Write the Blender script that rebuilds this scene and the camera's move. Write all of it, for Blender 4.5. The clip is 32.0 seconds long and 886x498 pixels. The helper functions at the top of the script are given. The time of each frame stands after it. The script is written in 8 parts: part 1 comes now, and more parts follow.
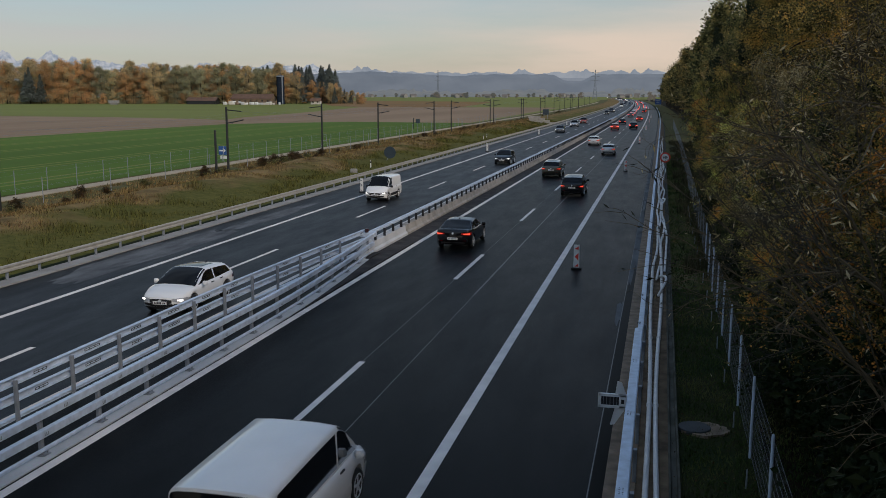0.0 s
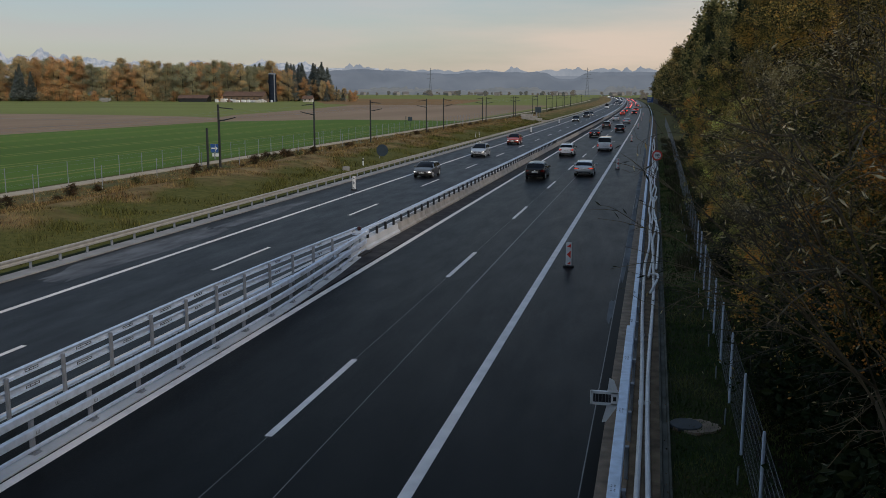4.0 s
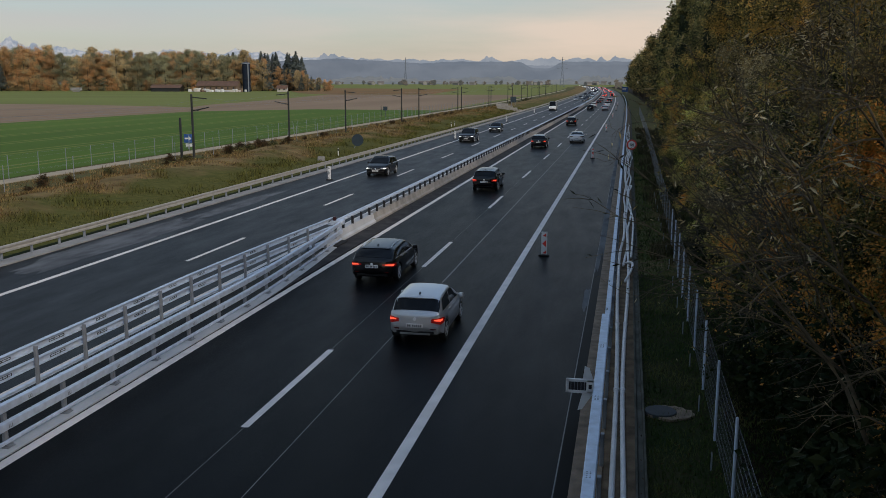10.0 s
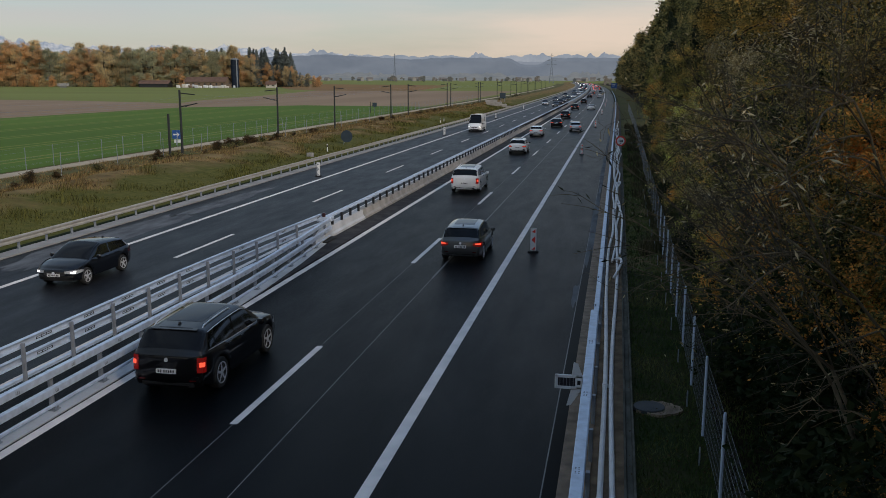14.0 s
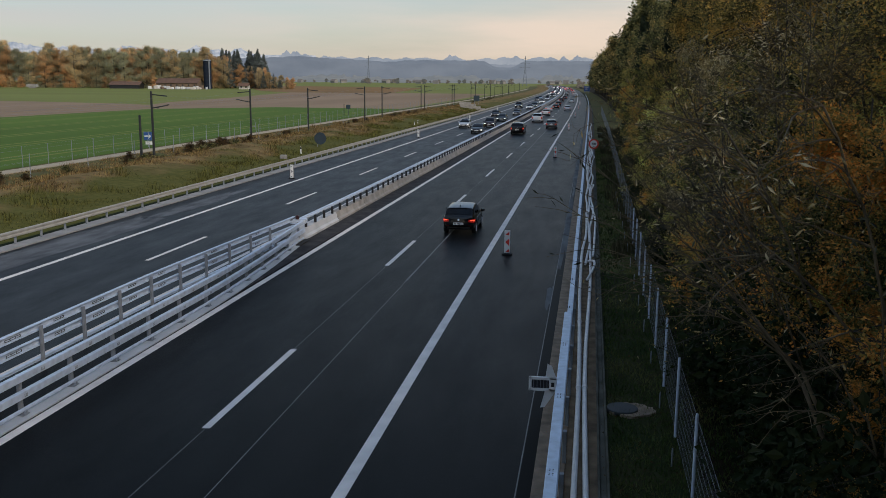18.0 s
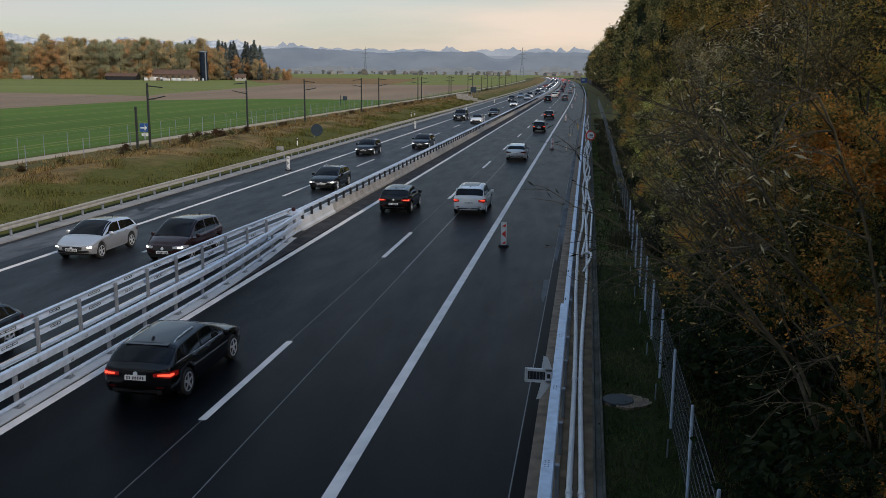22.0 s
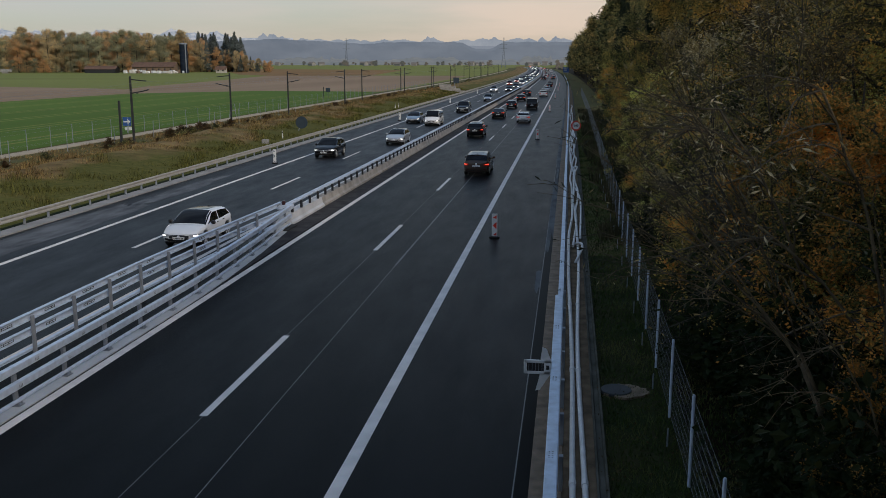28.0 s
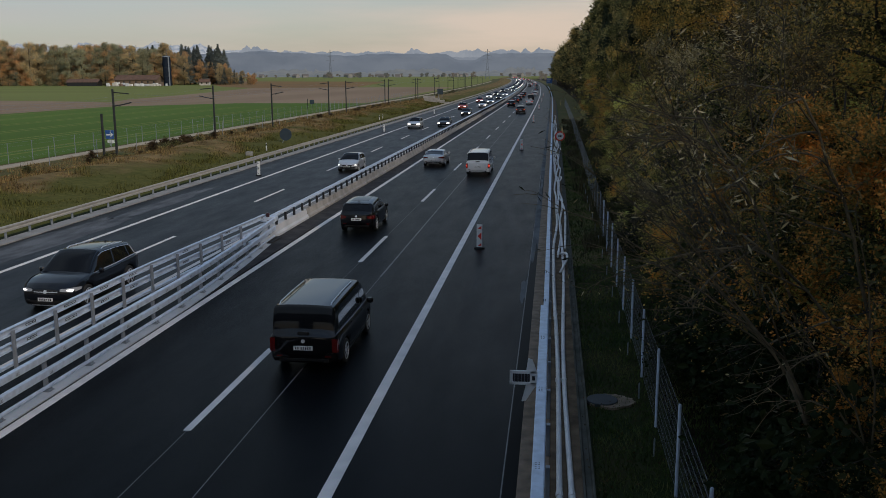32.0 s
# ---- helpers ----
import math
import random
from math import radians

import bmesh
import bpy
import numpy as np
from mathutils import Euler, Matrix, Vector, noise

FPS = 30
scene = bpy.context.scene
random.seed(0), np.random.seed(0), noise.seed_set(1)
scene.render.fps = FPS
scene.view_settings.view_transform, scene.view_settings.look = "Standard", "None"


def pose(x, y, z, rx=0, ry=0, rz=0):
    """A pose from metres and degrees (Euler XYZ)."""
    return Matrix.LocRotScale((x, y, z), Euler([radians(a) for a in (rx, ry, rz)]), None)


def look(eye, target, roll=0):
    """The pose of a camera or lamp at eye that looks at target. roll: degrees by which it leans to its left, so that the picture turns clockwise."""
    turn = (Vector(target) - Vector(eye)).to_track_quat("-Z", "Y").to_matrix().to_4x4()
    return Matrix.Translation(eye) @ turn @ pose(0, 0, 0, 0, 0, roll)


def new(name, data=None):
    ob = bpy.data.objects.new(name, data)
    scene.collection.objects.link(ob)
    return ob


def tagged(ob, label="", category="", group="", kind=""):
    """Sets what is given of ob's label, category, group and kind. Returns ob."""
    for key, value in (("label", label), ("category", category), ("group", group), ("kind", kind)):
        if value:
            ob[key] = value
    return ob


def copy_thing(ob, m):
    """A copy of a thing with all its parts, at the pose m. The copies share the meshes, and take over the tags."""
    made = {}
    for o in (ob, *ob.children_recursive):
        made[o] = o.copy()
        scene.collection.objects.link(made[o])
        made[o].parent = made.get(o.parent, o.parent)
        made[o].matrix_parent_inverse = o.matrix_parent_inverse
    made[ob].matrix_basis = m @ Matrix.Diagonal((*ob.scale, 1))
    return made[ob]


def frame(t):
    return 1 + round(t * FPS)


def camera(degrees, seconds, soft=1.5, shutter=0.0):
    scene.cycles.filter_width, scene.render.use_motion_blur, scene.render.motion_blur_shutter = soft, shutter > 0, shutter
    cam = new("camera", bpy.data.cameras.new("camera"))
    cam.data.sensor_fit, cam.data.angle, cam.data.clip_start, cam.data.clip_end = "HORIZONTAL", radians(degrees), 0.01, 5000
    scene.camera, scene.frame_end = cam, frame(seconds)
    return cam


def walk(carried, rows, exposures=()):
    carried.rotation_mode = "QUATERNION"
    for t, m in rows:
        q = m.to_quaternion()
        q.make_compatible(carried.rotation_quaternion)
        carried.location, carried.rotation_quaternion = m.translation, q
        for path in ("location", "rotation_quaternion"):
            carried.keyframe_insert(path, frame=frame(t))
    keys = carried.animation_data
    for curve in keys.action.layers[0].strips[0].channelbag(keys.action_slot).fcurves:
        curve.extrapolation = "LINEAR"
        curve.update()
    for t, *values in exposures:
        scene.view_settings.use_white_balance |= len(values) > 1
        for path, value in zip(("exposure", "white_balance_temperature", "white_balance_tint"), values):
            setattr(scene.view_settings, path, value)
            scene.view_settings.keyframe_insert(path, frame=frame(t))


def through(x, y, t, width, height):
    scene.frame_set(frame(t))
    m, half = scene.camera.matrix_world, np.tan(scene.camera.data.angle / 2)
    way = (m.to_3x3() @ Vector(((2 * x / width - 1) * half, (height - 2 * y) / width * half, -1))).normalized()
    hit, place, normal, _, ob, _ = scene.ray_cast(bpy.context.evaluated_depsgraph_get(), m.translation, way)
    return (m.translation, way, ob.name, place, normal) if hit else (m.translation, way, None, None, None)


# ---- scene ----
# ---- camera, carried by hand on a bridge over the motorway ----
cam = camera(52.13, 32.0, soft=0.65, shutter=0.05)
# seconds, place, turn to the left, tilt down, lean
PATH = [
    (0.0, 8.039, -0.020, 7.509, 13.482, 9.694, 0.025),
    (0.5, 8.039, -0.019, 7.511, 13.481, 9.684, 0.036),
    (1.0, 8.039, -0.019, 7.510, 13.478, 9.668, 0.046),
    (1.5, 8.041, -0.019, 7.510, 13.436, 9.692, 0.035),
    (2.0, 8.040, -0.018, 7.512, 13.345, 9.751, 0.017),
    (2.5, 8.040, -0.019, 7.512, 13.323, 9.743, 0.036),
    (3.0, 8.042, -0.021, 7.511, 13.264, 9.742, 0.067),
    (3.5, 8.042, -0.022, 7.507, 13.156, 9.764, 0.094),
    (5.5, 8.053, -0.045, 7.511, 12.599, 10.022, 0.006),
    (6.0, 8.051, -0.045, 7.513, 12.595, 9.996, 0.034),
    (6.5, 8.050, -0.047, 7.510, 12.541, 9.998, 0.027),
    (7.0, 8.048, -0.050, 7.507, 12.245, 10.117, 0.009),
    (7.5, 8.044, -0.049, 7.507, 12.057, 10.212, 0.013),
    (8.0, 8.046, -0.049, 7.505, 11.975, 10.219, 0.017),
    (8.5, 8.046, -0.048, 7.506, 11.920, 10.237, 0.037),
    (9.0, 8.048, -0.047, 7.503, 11.726, 10.313, 0.066),
    (9.5, 8.049, -0.045, 7.503, 11.497, 10.456, 0.082),
    (10.0, 8.049, -0.042, 7.504, 11.454, 10.467, 0.079),
    (10.5, 8.052, -0.040, 7.501, 11.444, 10.445, 0.099),
    (11.0, 8.052, -0.037, 7.500, 11.439, 10.424, 0.097),
    (11.5, 8.053, -0.034, 7.502, 11.386, 10.454, 0.108),
    (12.0, 8.053, -0.033, 7.506, 11.284, 10.527, 0.126),
    (12.5, 8.057, -0.035, 7.505, 11.225, 10.538, 0.144),
    (13.0, 8.058, -0.036, 7.505, 11.166, 10.559, 0.133),
    (13.5, 8.060, -0.039, 7.506, 10.953, 10.634, 0.140),
    (14.0, 8.059, -0.040, 7.504, 10.777, 10.701, 0.147),
    (14.5, 8.057, -0.040, 7.506, 10.719, 10.719, 0.145),
    (16.5, 8.057, -0.048, 7.521, 9.456, 9.917, 0.436),
    (17.0, 8.060, -0.048, 7.519, 9.452, 9.910, 0.453),
    (17.5, 8.061, -0.047, 7.514, 9.456, 9.866, 0.451),
    (18.0, 8.058, -0.043, 7.511, 9.107, 10.546, 0.408),
    (18.5, 8.063, -0.039, 7.509, 8.903, 11.155, 0.410),
    (19.0, 8.069, -0.034, 7.505, 8.901, 11.176, 0.386),
    (19.5, 8.069, -0.024, 7.504, 8.911, 11.170, 0.386),
    (20.0, 8.077, -0.014, 7.500, 8.910, 11.151, 0.411),
    (20.5, 8.083, -0.002, 7.501, 8.926, 11.136, 0.407),
    (21.0, 8.080, -0.011, 7.504, 8.918, 11.120, 0.394),
    (21.5, 8.079, -0.018, 7.507, 8.921, 11.085, 0.420),
    (22.0, 8.078, -0.026, 7.509, 8.912, 11.067, 0.415),
    (22.5, 8.076, -0.032, 7.513, 8.914, 11.040, 0.453),
    (23.0, 8.076, -0.038, 7.514, 8.915, 11.028, 0.447),
    (23.5, 8.078, -0.044, 7.516, 8.767, 11.065, 0.436),
    (24.0, 8.076, -0.048, 7.519, 8.646, 11.109, 0.435),
    (24.5, 8.076, -0.052, 7.523, 8.566, 11.170, 0.427),
    (25.0, 8.073, -0.055, 7.524, 8.484, 11.212, 0.429),
    (25.5, 8.012, -0.099, 7.550, 8.324, 11.390, 0.391),
    (27.5, 7.755, -0.140, 7.581, 8.044, 11.659, 0.139),
    (28.0, 7.750, -0.148, 7.584, 7.839, 11.647, -0.003),
    (28.5, 7.747, -0.154, 7.591, 7.482, 11.535, -0.140),
    (29.0, 7.744, -0.156, 7.590, 7.077, 11.254, -0.235),
    (29.5, 7.738, -0.123, 7.589, 6.898, 11.004, -0.285),
    (30.0, 7.757, -0.089, 7.577, 6.900, 10.964, -0.314),
    (30.5, 7.756, -0.087, 7.576, 6.883, 10.967, -0.305),
    (31.0, 7.756, -0.085, 7.576, 6.878, 10.970, -0.283),
    (31.5, 7.758, -0.085, 7.574, 6.893, 10.968, -0.270),
    (32.0, 7.758, -0.085, 7.572, 6.893, 10.951, -0.269),
]
walk(cam, [(t, pose(x, y, z, 90 - down, 0, left) @ pose(0, 0, 0, 0, 0, lean)) for t, x, y, z, left, down, lean in PATH],
     exposures=[(0.0, -0.22), (3.0, -0.25), (6.0, -0.28), (9.0, -0.28), (10.0, -0.14), (13.0, -0.12), (14.0, -0.12), (17.0, -0.28), (18.0, 0.0), (19.0, 0.06), (21.0, 0.10), (25.0, 0.0), (28.0, -0.18), (30.0, -0.28), (32.0, -0.30)])


# ---- sky and sun ----
def make_sky():
    w = bpy.data.worlds.new("evening_sky")
    scene.world = w
    w.use_nodes = True
    nt = w.node_tree
    nt.nodes.clear()
    N, K = nt.nodes.new, nt.links.new
    out, bg = N("ShaderNodeOutputWorld"), N("ShaderNodeBackground")
    sky = N("ShaderNodeTexSky")
    sky.sky_type, sky.sun_disc = "NISHITA", False
    sky.sun_elevation, sky.sun_rotation = radians(29), radians(131)
    sky.air_density, sky.dust_density, sky.ozone_density = 1.0, 1.5, 1.5
    tc, mp = N("ShaderNodeTexCoord"), N("ShaderNodeMapping")
    mp.inputs["Scale"].default_value = (1.2, 1.2, 9.0)
    mp.inputs["Rotation"].default_value = (0.10, 0.06, 0.3)
    nz, rp = N("ShaderNodeTexNoise"), N("ShaderNodeValToRGB")
    nz.inputs["Scale"].default_value, nz.inputs["Detail"].default_value = 1.7, 6
    nz.inputs["Roughness"].default_value = 0.55
    rp.color_ramp.elements[0].position, rp.color_ramp.elements[1].position = 0.36, 0.66
    # thin cloud, cream towards the low sun and grey-blue away from it
    sep, hz = N("ShaderNodeSeparateXYZ"), N("ShaderNodeValToRGB")
    e = hz.color_ramp.elements
    e[0].position, e[0].color = 0.0, (8.2, 6.4, 5.1, 1)
    e[1].position, e[1].color = 1.0, (3.2, 5.2, 8.6, 1)
    for at, c in ((0.06, (7.9, 6.5, 5.4, 1)), (0.16, (5.8, 6.4, 6.7, 1)), (0.32, (4.3, 6.0, 8.4, 1))):
        e.new(at).color = c
    mx, gain = N("ShaderNodeMix"), N("ShaderNodeMix")
    mx.data_type = gain.data_type = "RGBA"
    fac = N("ShaderNodeMath")
    fac.operation, fac.use_clamp = "MULTIPLY_ADD", True
    fac.inputs[1].default_value, fac.inputs[2].default_value = 0.7, 0.22
    K(tc.outputs["Generated"], mp.inputs["Vector"])
    K(mp.outputs["Vector"], nz.inputs["Vector"])
    K(nz.outputs["Fac"], rp.inputs["Fac"])
    K(rp.outputs["Color"], fac.inputs[0])
    K(tc.outputs["Generated"], sep.inputs["Vector"])
    K(sep.outputs["Z"], hz.inputs["Fac"])
    K(fac.outputs["Value"], mx.inputs["Factor"])
    K(sky.outputs["Color"], mx.inputs["A"])
    # cooler away from the low sun's side
    side, cool = N("ShaderNodeMapRange"), N("ShaderNodeMix")
    cool.data_type = "RGBA"
    side.inputs["From Min"].default_value, side.inputs["From Max"].default_value = -0.05, -0.48
    side.inputs["To Max"].default_value = 0.82
    h2 = N("ShaderNodeValToRGB")
    e = h2.color_ramp.elements
    e[0].position, e[0].color = 0.0, (6.3, 5.8, 5.1, 1)
    e[1].position, e[1].color = 0.10, (4.2, 5.0, 5.6, 1)
    e.new(0.045).color = (5.4, 5.45, 5.25, 1)
    K(sep.outputs["Z"], h2.inputs["Fac"])
    K(h2.outputs["Color"], cool.inputs["B"])
    K(sep.outputs["X"], side.inputs["Value"])
    K(side.outputs["Result"], cool.inputs["Factor"])
    K(hz.outputs["Color"], cool.inputs["A"])
    K(cool.outputs["Result"], mx.inputs["B"])
    K(mx.outputs["Result"], bg.inputs["Color"])
    bg.inputs["Strength"].default_value = 0.107
    K(bg.outputs["Background"], out.inputs["Surface"])


make_sky()
sun = new("sun", bpy.data.lights.new("sun", "SUN"))
sun.data.energy, sun.data.angle, sun.data.color = 2.3, radians(9), (1.0, 0.86, 0.70)
sun.matrix_world = look((120, -105, 88), (0, 0, 0))


# ---- materials ----
def mat(name, col, rough=0.6, metal=0.0, var=0.2, scale=2.0, bump=0.0, bscale=60.0, col2=None, stretch=(1, 1, 1), fine=0.12, coat=0.0, spec=0.5, rvar=0.0):
    """A surface whose colour varies at two scales, with a fine relief."""
    m = bpy.data.materials.new(name)
    m.use_nodes = True
    nt = m.node_tree
    b = nt.nodes["Principled BSDF"]
    N, K = nt.nodes.new, nt.links.new
    b.inputs["Roughness"].default_value, b.inputs["Metallic"].default_value = rough, metal
    b.inputs["Coat Weight"].default_value, b.inputs["Coat Roughness"].default_value = coat, 0.04
    b.inputs["Specular IOR Level"].default_value = spec
    tc, mp = N("ShaderNodeTexCoord"), N("ShaderNodeMapping")
    mp.inputs["Scale"].default_value = stretch
    K(tc.outputs["Object"], mp.inputs["Vector"])
    n1, n2, mx, mx2 = N("ShaderNodeTexNoise"), N("ShaderNodeTexNoise"), N("ShaderNodeMix"), N("ShaderNodeMix")
    n1.inputs["Scale"].default_value, n1.inputs["Detail"].default_value = scale, 5
    n2.inputs["Scale"].default_value, n2.inputs["Detail"].default_value = scale * 23, 3
    K(mp.outputs["Vector"], n1.inputs["Vector"])
    K(tc.outputs["Object"], n2.inputs["Vector"])
    mx.data_type = mx2.data_type = "RGBA"
    c2 = col2 or tuple(c * (1 - var) for c in col)
    mx.inputs["A"].default_value, mx.inputs["B"].default_value = (*col, 1), (*c2, 1)
    rp = N("ShaderNodeValToRGB")
    rp.color_ramp.elements[0].position, rp.color_ramp.elements[1].position = 0.35, 0.68
    K(n1.outputs["Fac"], rp.inputs["Fac"])
    K(rp.outputs["Color"], mx.inputs["Factor"])
    if rvar:
        n4, mr4 = N("ShaderNodeTexNoise"), N("ShaderNodeMapRange")
        n4.inputs["Scale"].default_value, n4.inputs["Detail"].default_value, n4.inputs["Roughness"].default_value = 1.1, 7, 0.65
        mr4.inputs["From Min"].default_value, mr4.inputs["From Max"].default_value = 0.3, 0.7
        mr4.inputs["To Min"].default_value, mr4.inputs["To Max"].default_value = rough - rvar, rough + rvar
        mp4 = N("ShaderNodeMapping")
        mp4.inputs["Scale"].default_value = (1.0, 0.22, 1.0)
        K(tc.outputs["Object"], mp4.inputs["Vector"])
        K(mp4.outputs["Vector"], n4.inputs["Vector"])
        K(n4.outputs["Fac"], mr4.inputs["Value"])
        K(mr4.outputs["Result"], b.inputs["Roughness"])
    mx2.blend_type = "MULTIPLY"
    mx2.inputs["Factor"].default_value = fine * 2
    K(mx.outputs["Result"], mx2.inputs["A"])
    K(n2.outputs["Color"], mx2.inputs["B"])
    K(mx2.outputs["Result"], b.inputs["Base Color"])
    if bump:
        n3, bp = N("ShaderNodeTexNoise"), N("ShaderNodeBump")
        n3.inputs["Scale"].default_value, n3.inputs["Detail"].default_value = bscale, 4
        bp.inputs["Strength"].default_value, bp.inputs["Distance"].default_value = bump, 0.02
        K(tc.outputs["Object"], n3.inputs["Vector"])
        K(n3.outputs["Fac"], bp.inputs["Height"])
        K(bp.outputs["Normal"], b.inputs["Normal"])
    return m


def glow(name, base, col, strength, rough=0.2):
    m = bpy.data.materials.new(name)
    m.use_nodes = True
    b = m.node_tree.nodes["Principled BSDF"]
    b.inputs["Base Color"].default_value, b.inputs["Roughness"].default_value = (*base, 1), rough
    b.inputs["Emission Color"].default_value, b.inputs["Emission Strength"].default_value = (*col, 1), strength
    return m


def leafmat(name, cols, rough=0.65, through=0.34, gloss=0.12):
    """Leaves: each island takes its own colour out of the range, and lets a little light through."""
    m = bpy.data.materials.new(name)
    m.use_nodes = True
    nt = m.node_tree
    b = nt.nodes["Principled BSDF"]
    N, K = nt.nodes.new, nt.links.new
    g, rp = N("ShaderNodeNewGeometry"), N("ShaderNodeValToRGB")
    e = rp.color_ramp.elements
    while len(e) < len(cols):
        e.new(0.5)
    for i, c in enumerate(cols):
        e[i].position, e[i].color = i / (len(cols) - 1), (*c, 1)
    tc, n1, add = N("ShaderNodeTexCoord"), N("ShaderNodeTexNoise"), N("ShaderNodeMath")
    n1.inputs["Scale"].default_value = 0.6
    K(tc.outputs["Object"], n1.inputs["Vector"])
    add.operation = "MULTIPLY_ADD"
    add.inputs[1].default_value, add.use_clamp = 0.55, True
    sc = N("ShaderNodeMath")
    sc.operation = "MULTIPLY_ADD"
    sc.inputs[1].default_value, sc.inputs[2].default_value = 2.8, -1.19
    K(n1.outputs["Fac"], sc.inputs[0])
    K(g.outputs["Random Per Island"], add.inputs[0])
    K(sc.outputs["Value"], add.inputs[2])
    K(add.outputs["Value"], rp.inputs["Fac"])
    oi, mr, mul = N("ShaderNodeObjectInfo"), N("ShaderNodeMapRange"), N("ShaderNodeMix")
    mr.inputs["To Min"].default_value, mr.inputs["To Max"].default_value = 0.72, 1.28
    mul.data_type, mul.blend_type = "RGBA", "MULTIPLY"
    mul.inputs["Factor"].default_value = 1.0
    K(oi.outputs["Random"], mr.inputs["Value"])
    K(rp.outputs["Color"], mul.inputs["A"])
    K(mr.outputs["Result"], mul.inputs["B"])
    K(mul.outputs["Result"], b.inputs["Base Color"])
    b.inputs["Roughness"].default_value, b.inputs["Specular IOR Level"].default_value = rough, gloss
    tl, sh = N("ShaderNodeBsdfTranslucent"), N("ShaderNodeMixShader")
    sh.inputs["Fac"].default_value = through
    K(mul.outputs["Result"], tl.inputs["Color"])
    K(b.outputs["BSDF"], sh.inputs[1])
    K(tl.outputs["BSDF"], sh.inputs[2])
    K(sh.outputs["Shader"], nt.nodes["Material Output"].inputs["Surface"])
    return m


def plain(name, col, rough=0.5, metal=0.0, coat=0.0):
    m = bpy.data.materials.new(name)
    m.use_nodes = True
    b = m.node_tree.nodes["Principled BSDF"]
    b.inputs["Base Color"].default_value = (*col, 1)
    b.inputs["Roughness"].default_value, b.inputs["Metallic"].default_value, b.inputs["Coat Weight"].default_value = rough, metal, coat
    return m


ASPHALT = mat("new_asphalt", (0.0028, 0.0047, 0.0070), 0.42, var=0.5, scale=0.5, bump=0.14, bscale=70, stretch=(1, 0.06, 1), fine=0.3, spec=0.041, rvar=0.045)
ASPHALT_OLD = mat("older_asphalt", (0.0150, 0.0165, 0.0208), 0.5, var=0.55, scale=0.5, bump=0.1, bscale=90, stretch=(1, 0.06, 1), fine=0.2, spec=0.13, rvar=0.07)
STAIN = mat("dusty_asphalt", (0.120, 0.127, 0.138), 0.85, col2=(0.030, 0.034, 0.040), scale=1.6, bump=0.2, bscale=60, stretch=(1, 0.3, 1))
PAINT_LINE = mat("road_paint", (0.88, 0.81, 0.765), 0.7, var=0.22, scale=1.5, bump=0.15, bscale=120, fine=0.14)
SEALANT = mat("joint_sealant", (0.20, 0.195, 0.19), 0.7, var=0.4, scale=1.0)
CONCRETE = mat("pale_concrete", (0.56, 0.575, 0.60), 0.85, var=0.22, scale=0.8, bump=0.2, bscale=50)
CONCRETE_OLD = mat("weathered_concrete", (0.37, 0.352, 0.33), 0.9, col2=(0.23, 0.215, 0.198), scale=1.3, bump=0.3, bscale=40)
ASPHALT_DIRTY = mat("dirty_asphalt", (0.075, 0.070, 0.068), 0.85, col2=(0.030, 0.030, 0.032), scale=1.2, bump=0.15, bscale=60, fine=0.2, spec=0.1)
ZINC = mat("galvanised_steel", (0.62, 0.71, 0.85), 0.5, 0.10, var=0.22, scale=5, bump=0.05, bscale=30)
ZINC_DULL = mat("dull_galvanised_steel", (0.30, 0.325, 0.36), 0.6, 0.35, var=0.25, scale=4, bump=0.05, bscale=30)
BLACK_STEEL = mat("black_steel", (0.025, 0.026, 0.03), 0.5, 0.2, var=0.3, scale=4)
DARK_POLE = mat("dark_steel_pole", (0.035, 0.037, 0.038), 0.6, 0.3, var=0.3, scale=2)
GRASS = mat("verge_grass", (0.024, 0.038, 0.012), 0.95, col2=(0.048, 0.046, 0.019), scale=0.45, bump=0.6, bscale=14, fine=0.3, spec=0.08)


